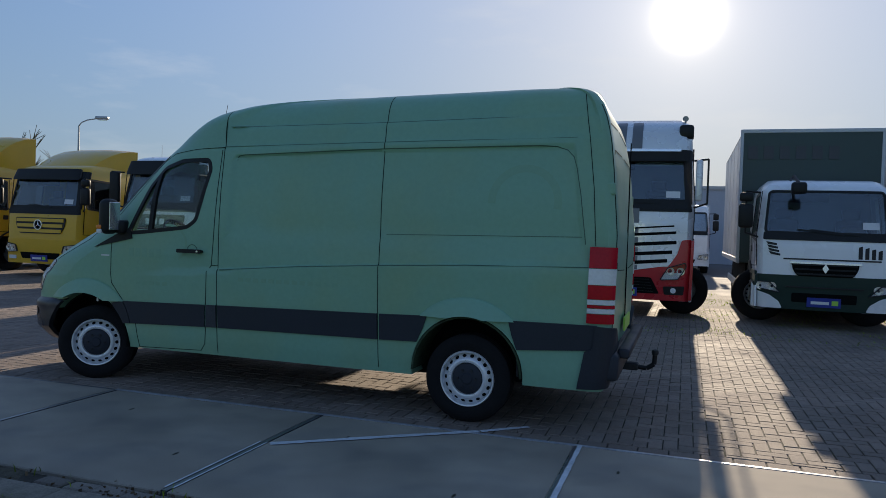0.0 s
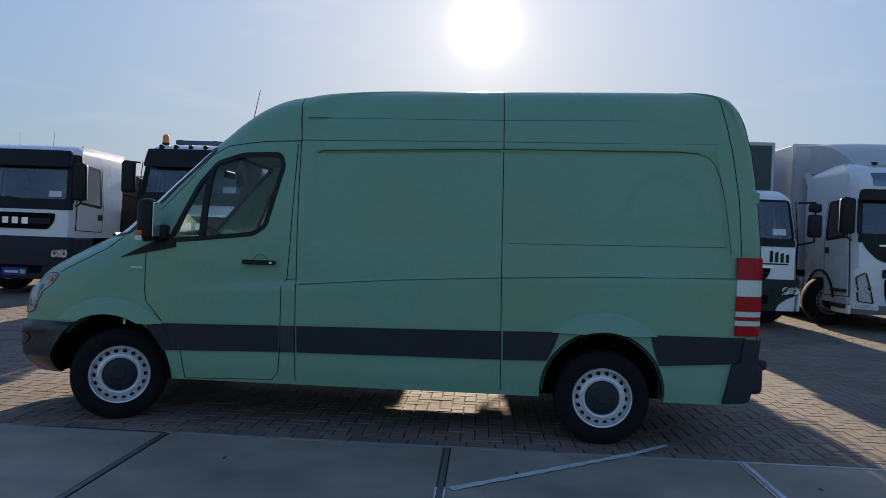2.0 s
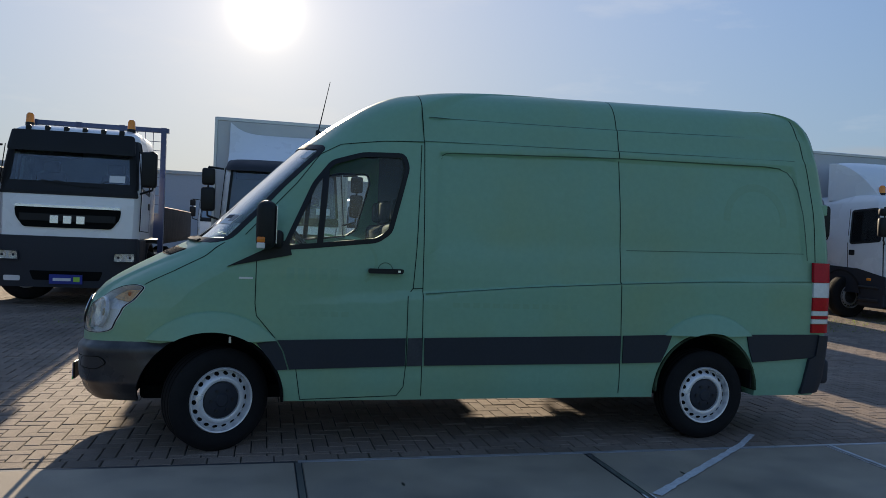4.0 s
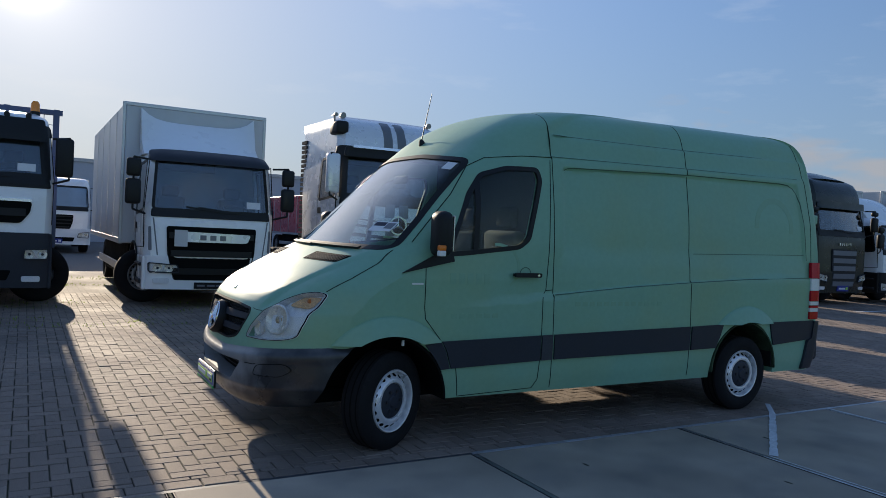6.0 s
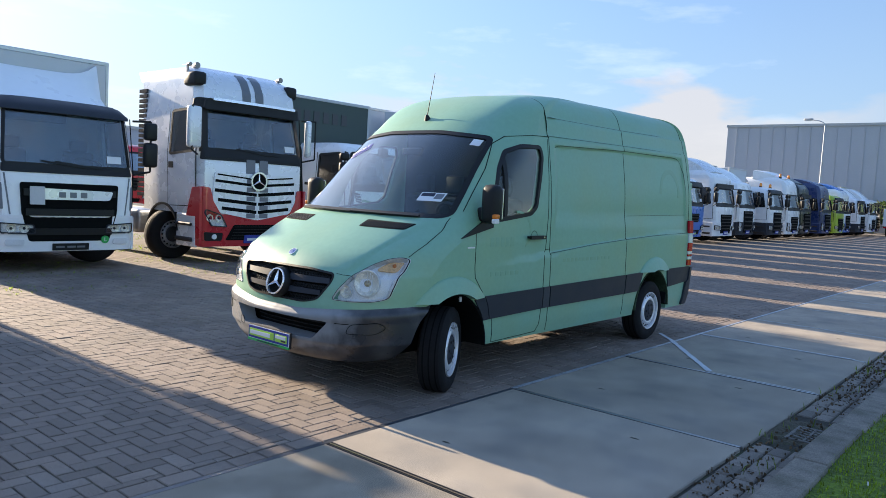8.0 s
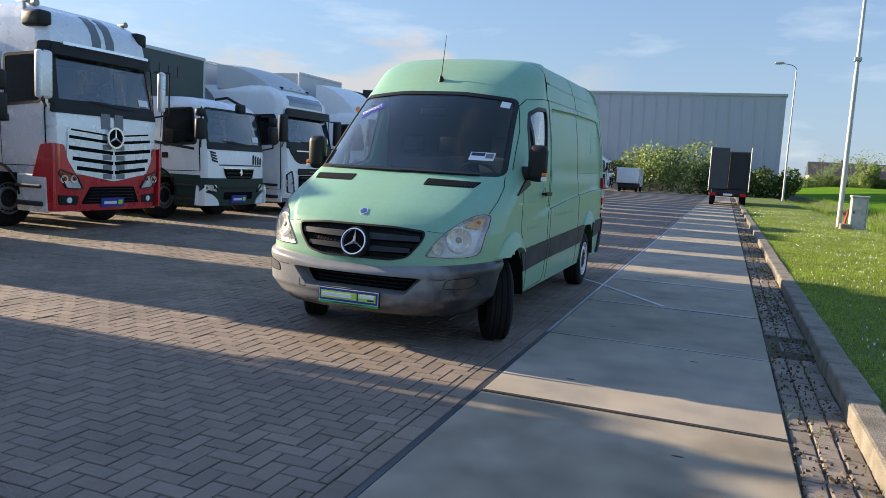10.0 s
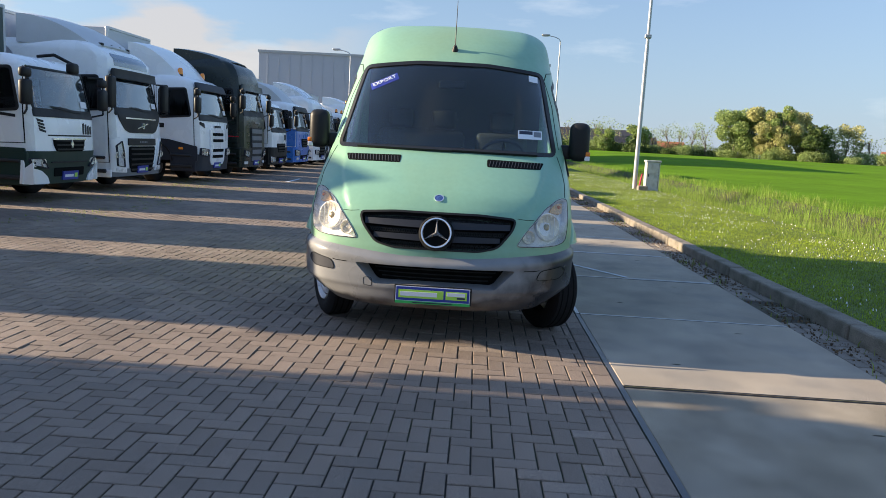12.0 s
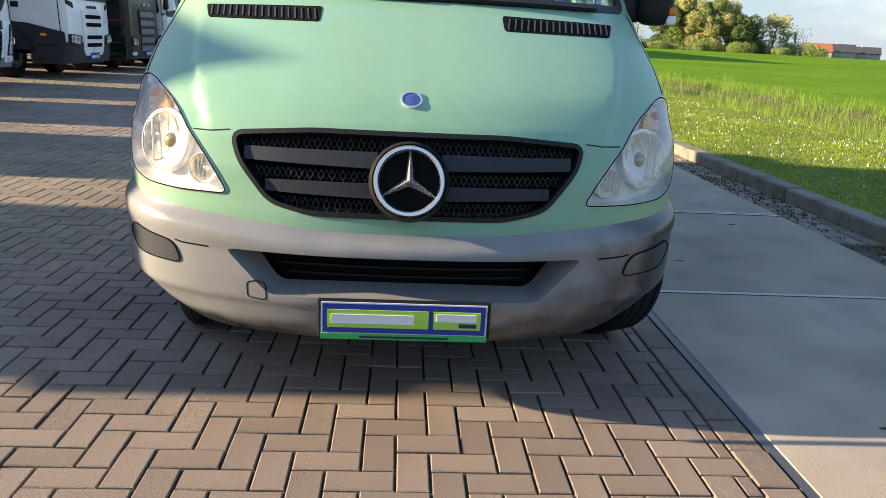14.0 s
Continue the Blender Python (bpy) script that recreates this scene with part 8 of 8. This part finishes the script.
far = [
    ("white tractor with dark visor and grey deflector", M_WHITE, M_WHITE, 3.2, 0, (3.8, M_SILVER)),
    ("white truck with dark grille and white deflector", M_WHITE, M_STRIP, 2.9, 0, (3.6, M_WHITE)),
    ("small white truck with orange beacons", M_WHITE, M_STRIP, 2.75, 2, None),
    ("white tractor with black bars and orange beacons", M_WHITE, M_WHITE, 3.4, 2, (3.8, M_WHITE)),
    ("dark tractor with roof lamps", M_DARKGREEN, M_DARKGREEN, 3.3, 0, (3.7, M_DARKGREEN)),
    ("navy blue tractor with sleeper cab", M_NAVY, M_NAVY, 3.4, 0, (3.7, M_NAVY)),
    ("lime green truck with low cab", M_LIMETRUCK, M_LIMETRUCK, 2.8, 0, None),
    ("white tractor with blue bumper", M_WHITE, M_TRUCKBLUE, 3.3, 0, (3.7, M_TRUCKBLUE)),
    ("white truck with grey box", M_WHITE, M_STRIP, 2.8, 0, (3.6, M_WHITE)),
    ("white truck with grey box", M_WHITE, M_WHITE, 2.8, 0, (3.6, M_WHITE)),
    ("white truck with low cab at the row's end", M_WHITE, M_STRIP, 2.85, 0, None),
]
for i, (lab, pm, bmat, tp, nb, df) in enumerate(far):
    truck(lab, 23.4 + 3.5 * i, 13.5 + 0.2 * math.sin(i * 2), pm, w=2.4, ws0=1.72, ws1=2.5, top=tp, roof="high" if tp > 3 else "low", bumper=bmat, lower=bmat, visor=M_BLACK if i % 2 == 0 else None, beacons=nb, grille_z=(0.5, 1.5) if i % 3 else (0.6, 1.3), grille_w=0.66, bars=5, lamp_poly=[(0.78, 0.5), (1.1, 0.55), (1.14, 0.98), (0.9, 0.9)] if i % 2 else [(0.7, 0.6), (1.12, 0.62), (1.14, 0.82), (0.74, 0.78)], deflector=df, box_=cargo(3.7, "pale box body") if i in (1, 2, 8, 9, 10) else None, simple=True)

# ---- beyond the yard ----
BH = 10.2
hall = empty("warehouse", pose(69.6, -1.0, 0), "large grey metal-clad warehouse", "building")
part("wall", boxed((0, 0, -0.4), (40, 31.4, BH)), M_CLADDING, hall)
part("roof_edge", boxed((-0.12, -0.12, BH - 0.1), (40, 31.5, BH + 0.15)), M_GALV, hall)
for i in range(26):
    part("cladding_rib", boxed((-0.05, 0.4 + 1.2 * i, 0.2), (0.0, 0.46 + 1.2 * i, BH - 0.1)), M_CLADDING, hall)


def street_lamp(x, y, h, label, head=True, turn=0):
    l = empty("street_lamp", pose(x, y, 0, 0, 0, turn), label, "street lamp")
    part("pole", rod(bmesh.new(), (0, 0, -0.1), (0, 0, h * 0.5), 0.09, 0.075, 16), M_GALV, l, smooth=40)
    part("pole_top", rod(bmesh.new(), (0, 0, h * 0.5), (0, 0, h), 0.065, 0.05, 16), M_GALV, l, smooth=40)
    if head:
        part("arm", bent(bmesh.new(), [(0, 0, h), (0, 0.15, h + 0.2), (0, 0.5, h + 0.35), (0, 1.1, h + 0.45)], 0.035), M_GALV, l)
        hd = part("lamp_head", boxed((-0.14, 1.0, h + 0.4), (0.14, 1.75, h + 0.58), 0.06, 3), M_GALV, l, smooth=50)
        part("diffuser", boxed((-0.11, 1.15, h + 0.36), (0.11, 1.65, h + 0.41), 0.02, 2), M_WHITELENS, hd)
    return l


lp = street_lamp(17.8, 0.0, 11.0, "tall galvanised pole beside a utility cabinet", False)
part("camera_bracket", boxed((-0.09, -0.12, 5.8), (0.09, 0.12, 5.95), 0.03, 2), M_GALV, lp)
street_lamp(59.0, -0.9, 11.3, "galvanised street lamp on the grass verge")
street_lamp(-33.8, 34.0, 6.9, "street lamp behind the truck row", True, -75)
street_lamp(61.0, 18.9, 9.3, "street lamp in front of the warehouse")
uc = empty("utility_cabinet", pose(17.1, -0.46, 0.06), "weathered cream utility cabinet with dirt streaks", "cabinet")
part("housing", boxed((-0.2, -0.25, 0.0), (0.2, 0.25, 1.12), 0.02, 2), M_CABINET, uc)
part("lid", boxed((-0.23, -0.28, 1.1), (0.23, 0.28, 1.17), 0.02, 2), M_CABINET, uc)
part("door_seam", boxed((-0.204, -0.21, 0.1), (-0.199, -0.202, 1.05)), M_SEAM, uc)
part("lock", boxed((-0.212, 0.15, 0.55), (-0.198, 0.19, 0.66), 0.004, 1), M_STEEL, uc)
st = part("stone_block", boxed((16.6, -0.25, 0.05), (16.95, 0.1, 0.26), 0.03, 2), M_KERB)
tagged(st, "rough concrete block at the foot of the pole", "block")
br = part("pole_brace", rod(bmesh.new(), (17.5, -0.1, 0.05), (17.75, -0.25, 0.7), 0.04, 0.03), M_TRUCKRED)
tagged(br, "rusty red brace against the pole", "brace")

# dark box van seen from behind
bt = empty("box_truck", pose(35.8, 3.67, 0), "dark grey box truck seen from behind, parked on the slabs", "truck")
part("cargo_box", boxed((0.2, -1.1, 1.0), (5.5, 1.1, 3.25), 0.03, 2), M_DARKBOX, bt)
part("tail_lift", boxed((0.0, 0.1, 1.0), (0.12, 1.1, 3.45), 0.02, 1), M_DARKBOX, bt)
part("rear_door", boxed((0.12, -1.08, 1.05), (0.19, 0.05, 3.2), 0.02, 1), M_STEEL, bt)
part("chassis", boxed((0.1, -0.95, 0.55), (6.5, 0.95, 0.98), 0.02, 1), M_STEEL, bt)
part("rear_bar", boxed((0.0, -1.1, 0.6), (0.14, 1.1, 0.76), 0.02, 1), M_BLACK, bt)
part("cab", boxed((5.6, -1.0, 0.5), (7.4, 1.0, 2.3), 0.15, 3), M_DARKBOX, bt)
part("rear_plate", boxed((-0.02, -0.26, 0.62), (0.0, 0.26, 0.74)), M_PAPER, bt)
for s in (-1, 1):
    part("tail_light", boxed((-0.03, s * 0.85 - 0.17, 0.6), (0.0, s * 0.85 + 0.17, 0.74), 0.01, 1), M_RED, bt)
    part("corner_post", rod(bmesh.new(), (0.02, s * 1.12, 0.9), (0.02, s * 1.12, 3.5), 0.03), M_GALV, bt)
    for xx in (1.3, 6.4):
        part("wheel", lathe(bmesh.new(), [(0.0, -0.14), (0.3, -0.14), (0.4, -0.12), (0.4, 0.12), (0.3, 0.14), (0, 0.14)], (xx, s * 0.9, 0.4), (0, s, 0), 24), M_TYRE, bt, smooth=40)
wv = empty("pickup_truck", pose(58.0, 12.3, 0), "small white truck parked by the hedge", "truck")
part("load_box", boxed((0, -1.0, 0.8), (3.2, 1.0, 2.2), 0.04, 2), M_WHITE, wv)
part("cab", boxed((3.3, -0.9, 0.45), (5.2, 0.9, 1.95), 0.15, 3), M_WHITE, wv)
part("chassis", boxed((0.1, -0.8, 0.4), (5.0, 0.8, 0.78), 0.02, 1), M_STEEL, wv)
for s in (-1, 1):
    part("tail_light", boxed((-0.03, s * 0.8 - 0.12, 0.66), (0.0, s * 0.8 + 0.12, 0.76)), M_RED, wv)
    for xx in (0.9, 4.4):
        part("wheel", lathe(bmesh.new(), [(0.0, -0.1), (0.25, -0.1), (0.34, -0.09), (0.34, 0.09), (0.25, 0.1), (0, 0.1)], (xx, s * 0.75, 0.34), (0, s, 0), 20), M_TYRE, wv, smooth=40)


# trees
def leaf_cloud(name, blobs, count, size, material, seed, parent=None):
    """Many small leaf clumps spread over overlapping lobes."""
    rng = np.random.default_rng(seed)
    b = np.array(blobs, float)
    wts = b[:, 3] ** 2
    pick = rng.choice(len(b), count, p=wts / wts.sum())
    d = rng.normal(0, 1, (count, 3))
    d /= np.linalg.norm(d, axis=1)[:, None]
    rad = rng.uniform(0.5, 1.0, count) ** 0.7 + np.abs(rng.normal(0, 0.13, count))
    c = b[pick, :3] + d * rad[:, None] * b[pick, 3:4] * np.array([1, 1, 0.9])
    n1 = rng.normal(0, 1, (count, 3))
    n1 /= np.linalg.norm(n1, axis=1)[:, None]
    n2 = np.cross(n1, rng.normal(0, 1, (count, 3)))
    n2 /= np.linalg.norm(n2, axis=1)[:, None]
    s = size * rng.uniform(0.5, 1.4, count)[:, None]
    v = np.stack([c - n1 * s, c + n2 * s * 0.6, c + n1 * s, c - n2 * s * 0.6], 1)
    base = np.arange(count) * 4
    f = np.stack([base, base + 1, base + 2, base + 3], 1)
    me = bpy.data.meshes.new(name)
    me.from_pydata(v.reshape(-1, 3).tolist(), [], f.tolist())
    me.materials.append(material)
    ob = new(name, me)
    if parent:
        ob.parent = parent
    return ob


def limbs(bm, p, d, length, r, depth, rng):
    q = p + d * length
    rod(bm, p, q, r, r * 0.6, 5)
    if depth == 0:
        return
    for _ in range(3 if depth > 1 else 4):
        nd = (d + Vector((rng.uniform(-1, 1), rng.uniform(-1, 1), rng.uniform(-0.2, 0.8))) * 0.6).normalized()
        limbs(bm, p + d * length * rng.uniform(0.5, 1.0), nd, length * rng.uniform(0.5, 0.75), r * 0.5, depth - 1, rng)


def tree(x, y, h, w, material, label, seed, leaves=1400, bare=False, size=0.45):
    rng = random.Random(seed)
    t = empty("tree", pose(x, y, land(x, y)), label, "tree", "trees beyond the field")
    bm = bmesh.new()
    limbs(bm, Vector((0, 0, -0.3)), Vector((rng.uniform(-0.05, 0.05), rng.uniform(-0.05, 0.05), 1)).normalized(), h * 0.42, h * 0.025, 3 if bare else 2, rng)
    part("trunk", bm, M_TWIG if bare else M_BARK, t)
    if leaves:
        blobs = []
        for _ in range(24):
            z = rng.uniform(0.14, 0.88) * h
            k = 1 - abs(z / h - 0.55)
            blobs.append((rng.uniform(-0.55, 0.55) * w * k, rng.uniform(-0.55, 0.55) * w * k, z, rng.uniform(0.1, 0.24) * w))
        leaf_cloud("crown", blobs, leaves, size, material, seed, t)
    return t


def along(az, dist):
    a = radians(az)
    return -11.0 + dist * math.cos(a), 6.0 + dist * math.sin(a)


# the wood beyond the field, by bearing from the end of the yard
rngt = random.Random(31)
for az, h, w, m_, lf, lab in [
    (-9.6, 9, 5, M_LEAF, 500, "small green tree at the field's edge"),
    (-11.9, 11, 6, M_LEAF, 700, "small round green tree"), (-18.8, 18, 10, M_LEAF, 1600, "tall leafy green tree"), (-19.8, 19, 10, M_LEAF, 1600, "tall leafy green tree"),
    (-20.9, 19.5, 9, M_LEAFYELLOW, 1800, "tall tree in yellow spring leaf"), (-21.5, 22, 6, M_LEAF, 900, "slim green poplar tree"), (-22.2, 19, 9, M_LEAFYELLOW, 1800, "broad tree in yellow spring leaf"),
    (-23.0, 18.5, 9, M_LEAFYELLOW, 1700, "broad tree in yellow spring leaf"), (-24.1, 14, 8, M_LEAFDARK, 900, "thin dark green tree"), (-25.9, 16, 7, M_LEAFYELLOW, 400, "sparse tree in early leaf")]:
    x, y = along(az, 190 + rngt.uniform(-8, 8))
    tree(x, y, h * 0.64, w * 0.85, m_, lab, int(-az * 10), lf * 8, size=0.21)
for az, h in [(-8.9, 14), (-9.5, 15), (-10.3, 13), (-13.2, 12), (-14.2, 13), (-15.0, 14), (-15.9, 13), (-16.8, 13), (-26.7, 13), (-27.3, 12), (-25.2, 12), (-6.8, 14), (-7.6, 13)]:
    x, y = along(az, 195 + rngt.uniform(-8, 8))
    tree(x, y, h * 0.62, h * 0.4, M_LEAF, "bare tree with fine twigs", int(-az * 10) + 500, 700, True, 0.13)
for az in [-5.2 - 0.5 * i for i in range(48)]:
    x, y = along(az, 186 + rngt.uniform(-6, 6))
    s = empty("bush", pose(x, y, land(x, y)), "low dark green shrub at the field's edge", "bush", "hedge beyond the field")
    k = rngt.uniform(0.9, 1.9)
    leaf_cloud("foliage", [(rngt.uniform(-1.5, 1.5), rngt.uniform(-1.5, 1.5), k * 0.6, k) for _ in range(4)], 2400, 0.13, rngt.choice([M_LEAF, M_LEAFDARK, M_LEAF]), int(-az * 20), s)
# hedge in front of the warehouse
for i in range(13):
    yy = -1.5 + 1.7 * i
    s = empty("bush", pose(66.2 + rngt.uniform(-0.6, 0.6), yy, 0), "dense dark green hedge bush in front of the warehouse", "bush", "hedge by the warehouse")
    k = 1.5 + (1.7 if 4 < i < 9 else 0.3) * rngt.uniform(0.7, 1.0)
    leaf_cloud("foliage", [(rngt.uniform(-0.6, 0.6), rngt.uniform(-0.8, 0.8), k * 0.5 + 0.5 * j * k * 0.6, k * 0.62) for j in range(3)], 1600, 0.15, M_LEAFDARK if i < 5 or i > 8 else M_LEAF, 900 + i, s)
# bare trees behind the trucks
for x, y, h in [(-68, 60, 15.5), (-71, 61, 16.5), (-65.5, 60, 14), (-61.5, 62, 12), (-55, 60, 11.5), (-51.5, 61, 11.5)]:
    tree(x, y, h * 0.85, h * 0.5, M_LEAF, "bare tree behind the truck row", int(x * -7), 0, True)


def house(az, dist, w, d, h, roof, label):
    x, y = along(az, dist)
    t = empty("house", pose(x, y, land(x, y), 0, 0, az + 100), label, "house")
    part("wall", boxed((-w / 2, -d / 2, -0.3), (w / 2, d / 2, h)), M_HOUSE, t)
    bm = bmesh.new()
    p = [(-w / 2 - 0.3, -d / 2 - 0.4, h - 0.1), (w / 2 + 0.3, -d / 2 - 0.4, h - 0.1), (w / 2 + 0.3, d / 2 + 0.4, h - 0.1), (-w / 2 - 0.3, d / 2 + 0.4, h - 0.1), (-w / 2 - 0.3, 0, h + d * 0.42), (w / 2 + 0.3, 0, h + d * 0.42)]
    v = [bm.verts.new(q) for q in p]
    for f in ((0, 1, 5, 4), (2, 3, 4, 5), (0, 4, 3), (1, 2, 5), (0, 3, 2, 1)):
        bm.faces.new([v[i] for i in f])
    part("roof", bm, roof, t)
    part("chimney", boxed((w * 0.2, -0.3, h + d * 0.2), (w * 0.2 + 0.6, 0.3, h + d * 0.42 + 0.8)), M_HOUSE, t)
    for i in range(3):
        for s in (-1, 1):
            part("window", boxed((-w / 2 + w * (i + 0.7) / 3.4 - 0.5, s * d / 2 - 0.06, h * 0.35), (-w / 2 + w * (i + 0.7) / 3.4 + 0.5, s * d / 2 + 0.06, h * 0.8)), M_TRUCKGLASS, t)
    return t


house(-28.9, 370, 11, 8, 2.8, M_TILE_ROOF, "house with red tiled roof beyond the field")
house(-30.4, 380, 10, 8, 3.0, M_DARKROOF, "house with dark roof beyond the field")
house(-31.9, 390, 10, 7, 2.8, M_DARKROOF, "house with dark roof beyond the field")
house(-14.2, 330, 13, 7, 2.6, M_TILE_ROOF, "farmhouse with red roof among trees")
house(-9.3, 215, 26, 8, 2.8, M_DARKROOF, "low dark barn among bare trees")
house(-11.5, 195, 12, 6, 1.6, M_DARKROOF, "low dark shed at the field's edge")

# back of the yard
sh_ = empty("storage_hall", pose(0, 48, 0), "pale grey hall at the back of the yard", "building")
part("wall", boxed((-28, 0, -0.3), (30, 12, 4.6)), M_CLADDING, sh_)
part("roof_edge", boxed((-28.1, -0.1, 4.55), (30.1, 12, 4.75)), M_GALV, sh_)
for xx, col, lab in ((-0.3, M_WHITE, "white truck parked at the back of the yard"), (-6.5, M_WHITE, "white truck with crane at the back of the yard"), (5.5, M_TRUCKRED, "red trailer at the back of the yard")):
    truck(lab, xx, 33.0, col, simple=True, box_=cargo(3.0, "closed body", col))

# ---- paving blocks, last ----
BW = 0.105


def herringbone(x0, x1, y0, y1):
    out = []
    for i in range(math.floor(x0 / BW), math.ceil(x1 / BW)):
        for j in range(math.floor(y0 / BW) - 1, math.ceil(y1 / BW)):
            k = (i - j) % 4
            if k == 0:
                out.append(((i + 1) * BW, (j + 0.5) * BW, 0.0, 0))
            elif k == 3:
                out.append(((i + 0.5) * BW, (j + 1) * BW, 0.0, 1))
    return [c for c in out if y0 < c[1] + (BW if c[3] else BW / 2) - 0.008 and c[1] <= y1]


def near_front(c):
    return -8.1 < c[0] < -6.2 and 5.6 < c[1] < 8.6


stones = herringbone(PAV_X0, PAV_X1, EDGE_Y + 0.14, PAV_Y1)
rest = [c for c in stones if not near_front(c)]
border = [(PAV_X0 + BW + 2 * BW * i, EDGE_Y + 0.075, 0.0, 0) for i in range(int((PAV_X1 - PAV_X0) / (2 * BW)))]
many = boxes_mesh("paving_blocks", rest, (BW - 0.0041, BW / 2 - 0.0041), M_BRICK_ALL, 0.0035, 0.03, 0.0012, yard, EDGE_Y + 0.1445)
course = boxes_mesh("border_course", border, (BW - 0.0041, 0.061), M_BRICK_ALL, 0.005, 0.03, 0.0012, yard)
tagged(course, "straight row of paving blocks along the slabs", kind="stuff")
tagged(many, "weathered concrete paving blocks laid in herringbone", kind="stuff")


def stone_mesh(name, hx, hy, material, depth=0.03, bevel=0.0035):
    bm = bmesh.new()
    v = [[bm.verts.new((sx * (hx - i), sy * (hy - i), z)) for sx, sy in ((-1, -1), (1, -1), (1, 1), (-1, 1))] for i, z in ((0, -depth), (0, -bevel), (bevel, 0))]
    bm.faces.new(v[2])
    for k in (0, 1):
        for i in range(4):
            j = (i + 1) % 4
            bm.faces.new([v[k][i], v[k][j], v[k + 1][j], v[k + 1][i]])
    me = bpy.data.meshes.new(name)
    bm.to_mesh(me)
    bm.free()
    me.materials.append(material)
    return me


block = stone_mesh("paving_block", BW - 0.0041, BW / 2 - 0.0041, M_BRICK)
rb = random.Random(5)
for c in [c for c in stones if near_front(c)][:300]:
    ob = new("paving_block", block)
    ob.matrix_basis = pose(c[0], c[1], rb.gauss(0, 0.0012), rb.gauss(0, 0.3), rb.gauss(0, 0.3), 90 * c[3] + rb.gauss(0, 0.25))
    ob.parent = yard

# gutter stones
gutter = [(-22 + 0.2 * i, KERB_Y1 + 0.065 + 0.122 * j, -0.012, 0) for i in range(460) for j in range(3)]
gnear = [c for c in gutter if -9 < c[0] < 5]
gfar = [c for c in gutter if not -9 < c[0] < 5]
far_gutter = boxes_mesh("gutter_stones", gfar, (0.096, 0.057), M_GUTTER_ALL, 0.008, 0.03, 0.005, road_bed)
tagged(far_gutter, "worn gutter stones with dirty joints", kind="stuff")
gstone = stone_mesh("gutter_stone", 0.096, 0.057, M_GUTTER, 0.03, 0.009)
def flat_pile(a, b):
    """A low uneven heap of silt."""
    bm = bmesh.new()
    n, m = 26, 12
    rows = [[bm.verts.new((a * (2 * i / n - 1), b * (2 * j / m - 1), 0.02 + 0.016 * noise.noise(Vector((i * 0.5, j * 0.5, 1.0))) - 0.03 * abs(2 * i / n - 1) ** 4)) for j in range(m + 1)] for i in range(n + 1)]
    for p, q in zip(rows[:-1], rows[1:]):
        for j in range(m):
            bm.faces.new([p[j], q[j], q[j + 1], p[j + 1]])
    return bm


drain_x, drain_y = -4.03, KERB_Y1 + 0.14
for c in gnear:
    if -0.42 < c[0] - drain_x < 0.5:
        continue
    ob = new("gutter_stone", gstone)
    ob.matrix_basis = pose(c[0] + rb.gauss(0, 0.004), c[1] + rb.gauss(0, 0.003), c[2] + rb.gauss(0, 0.003), rb.gauss(0, 0.7), rb.gauss(0, 0.7), rb.gauss(0, 1.2))
    ob.parent = road_bed
drain = empty("drain_grate", pose(drain_x, drain_y, -0.012), "dirty cast-iron drain grate in the gutter", "drain")
part("well", boxed((-0.2, -0.125, -0.03), (0.2, 0.125, -0.016)), M_SEAM, drain)
for x0, y0, x1, y1 in ((-0.2, -0.125, 0.2, -0.098), (-0.2, 0.098, 0.2, 0.125), (-0.2, -0.096, -0.17, 0.096), (0.17, -0.096, 0.2, 0.096), (-0.166, -0.012, 0.166, 0.012)):
    part("grate_frame", boxed((x0, y0, -0.016), (x1, y1, 0.006), 0.004, 1), M_GRATE, drain)
for i in range(5):
    for lo, hi in ((-0.095, -0.014), (0.014, 0.095)):
        bm = boxed((-0.13 + 0.06 * i, lo, -0.016), (-0.105 + 0.06 * i, hi, 0.004), 0.003, 1)
        for v in bm.verts:
            v.co.x += 0.35 * v.co.y
        part("grate_bar", bm, M_GRATE, drain)
part("silt", flat_pile(0.46, 0.2), M_SILT, road_bed, "dirt washed together round the drain").matrix_basis = pose(drain_x + 0.04, KERB_Y1 + 0.19, -0.034)
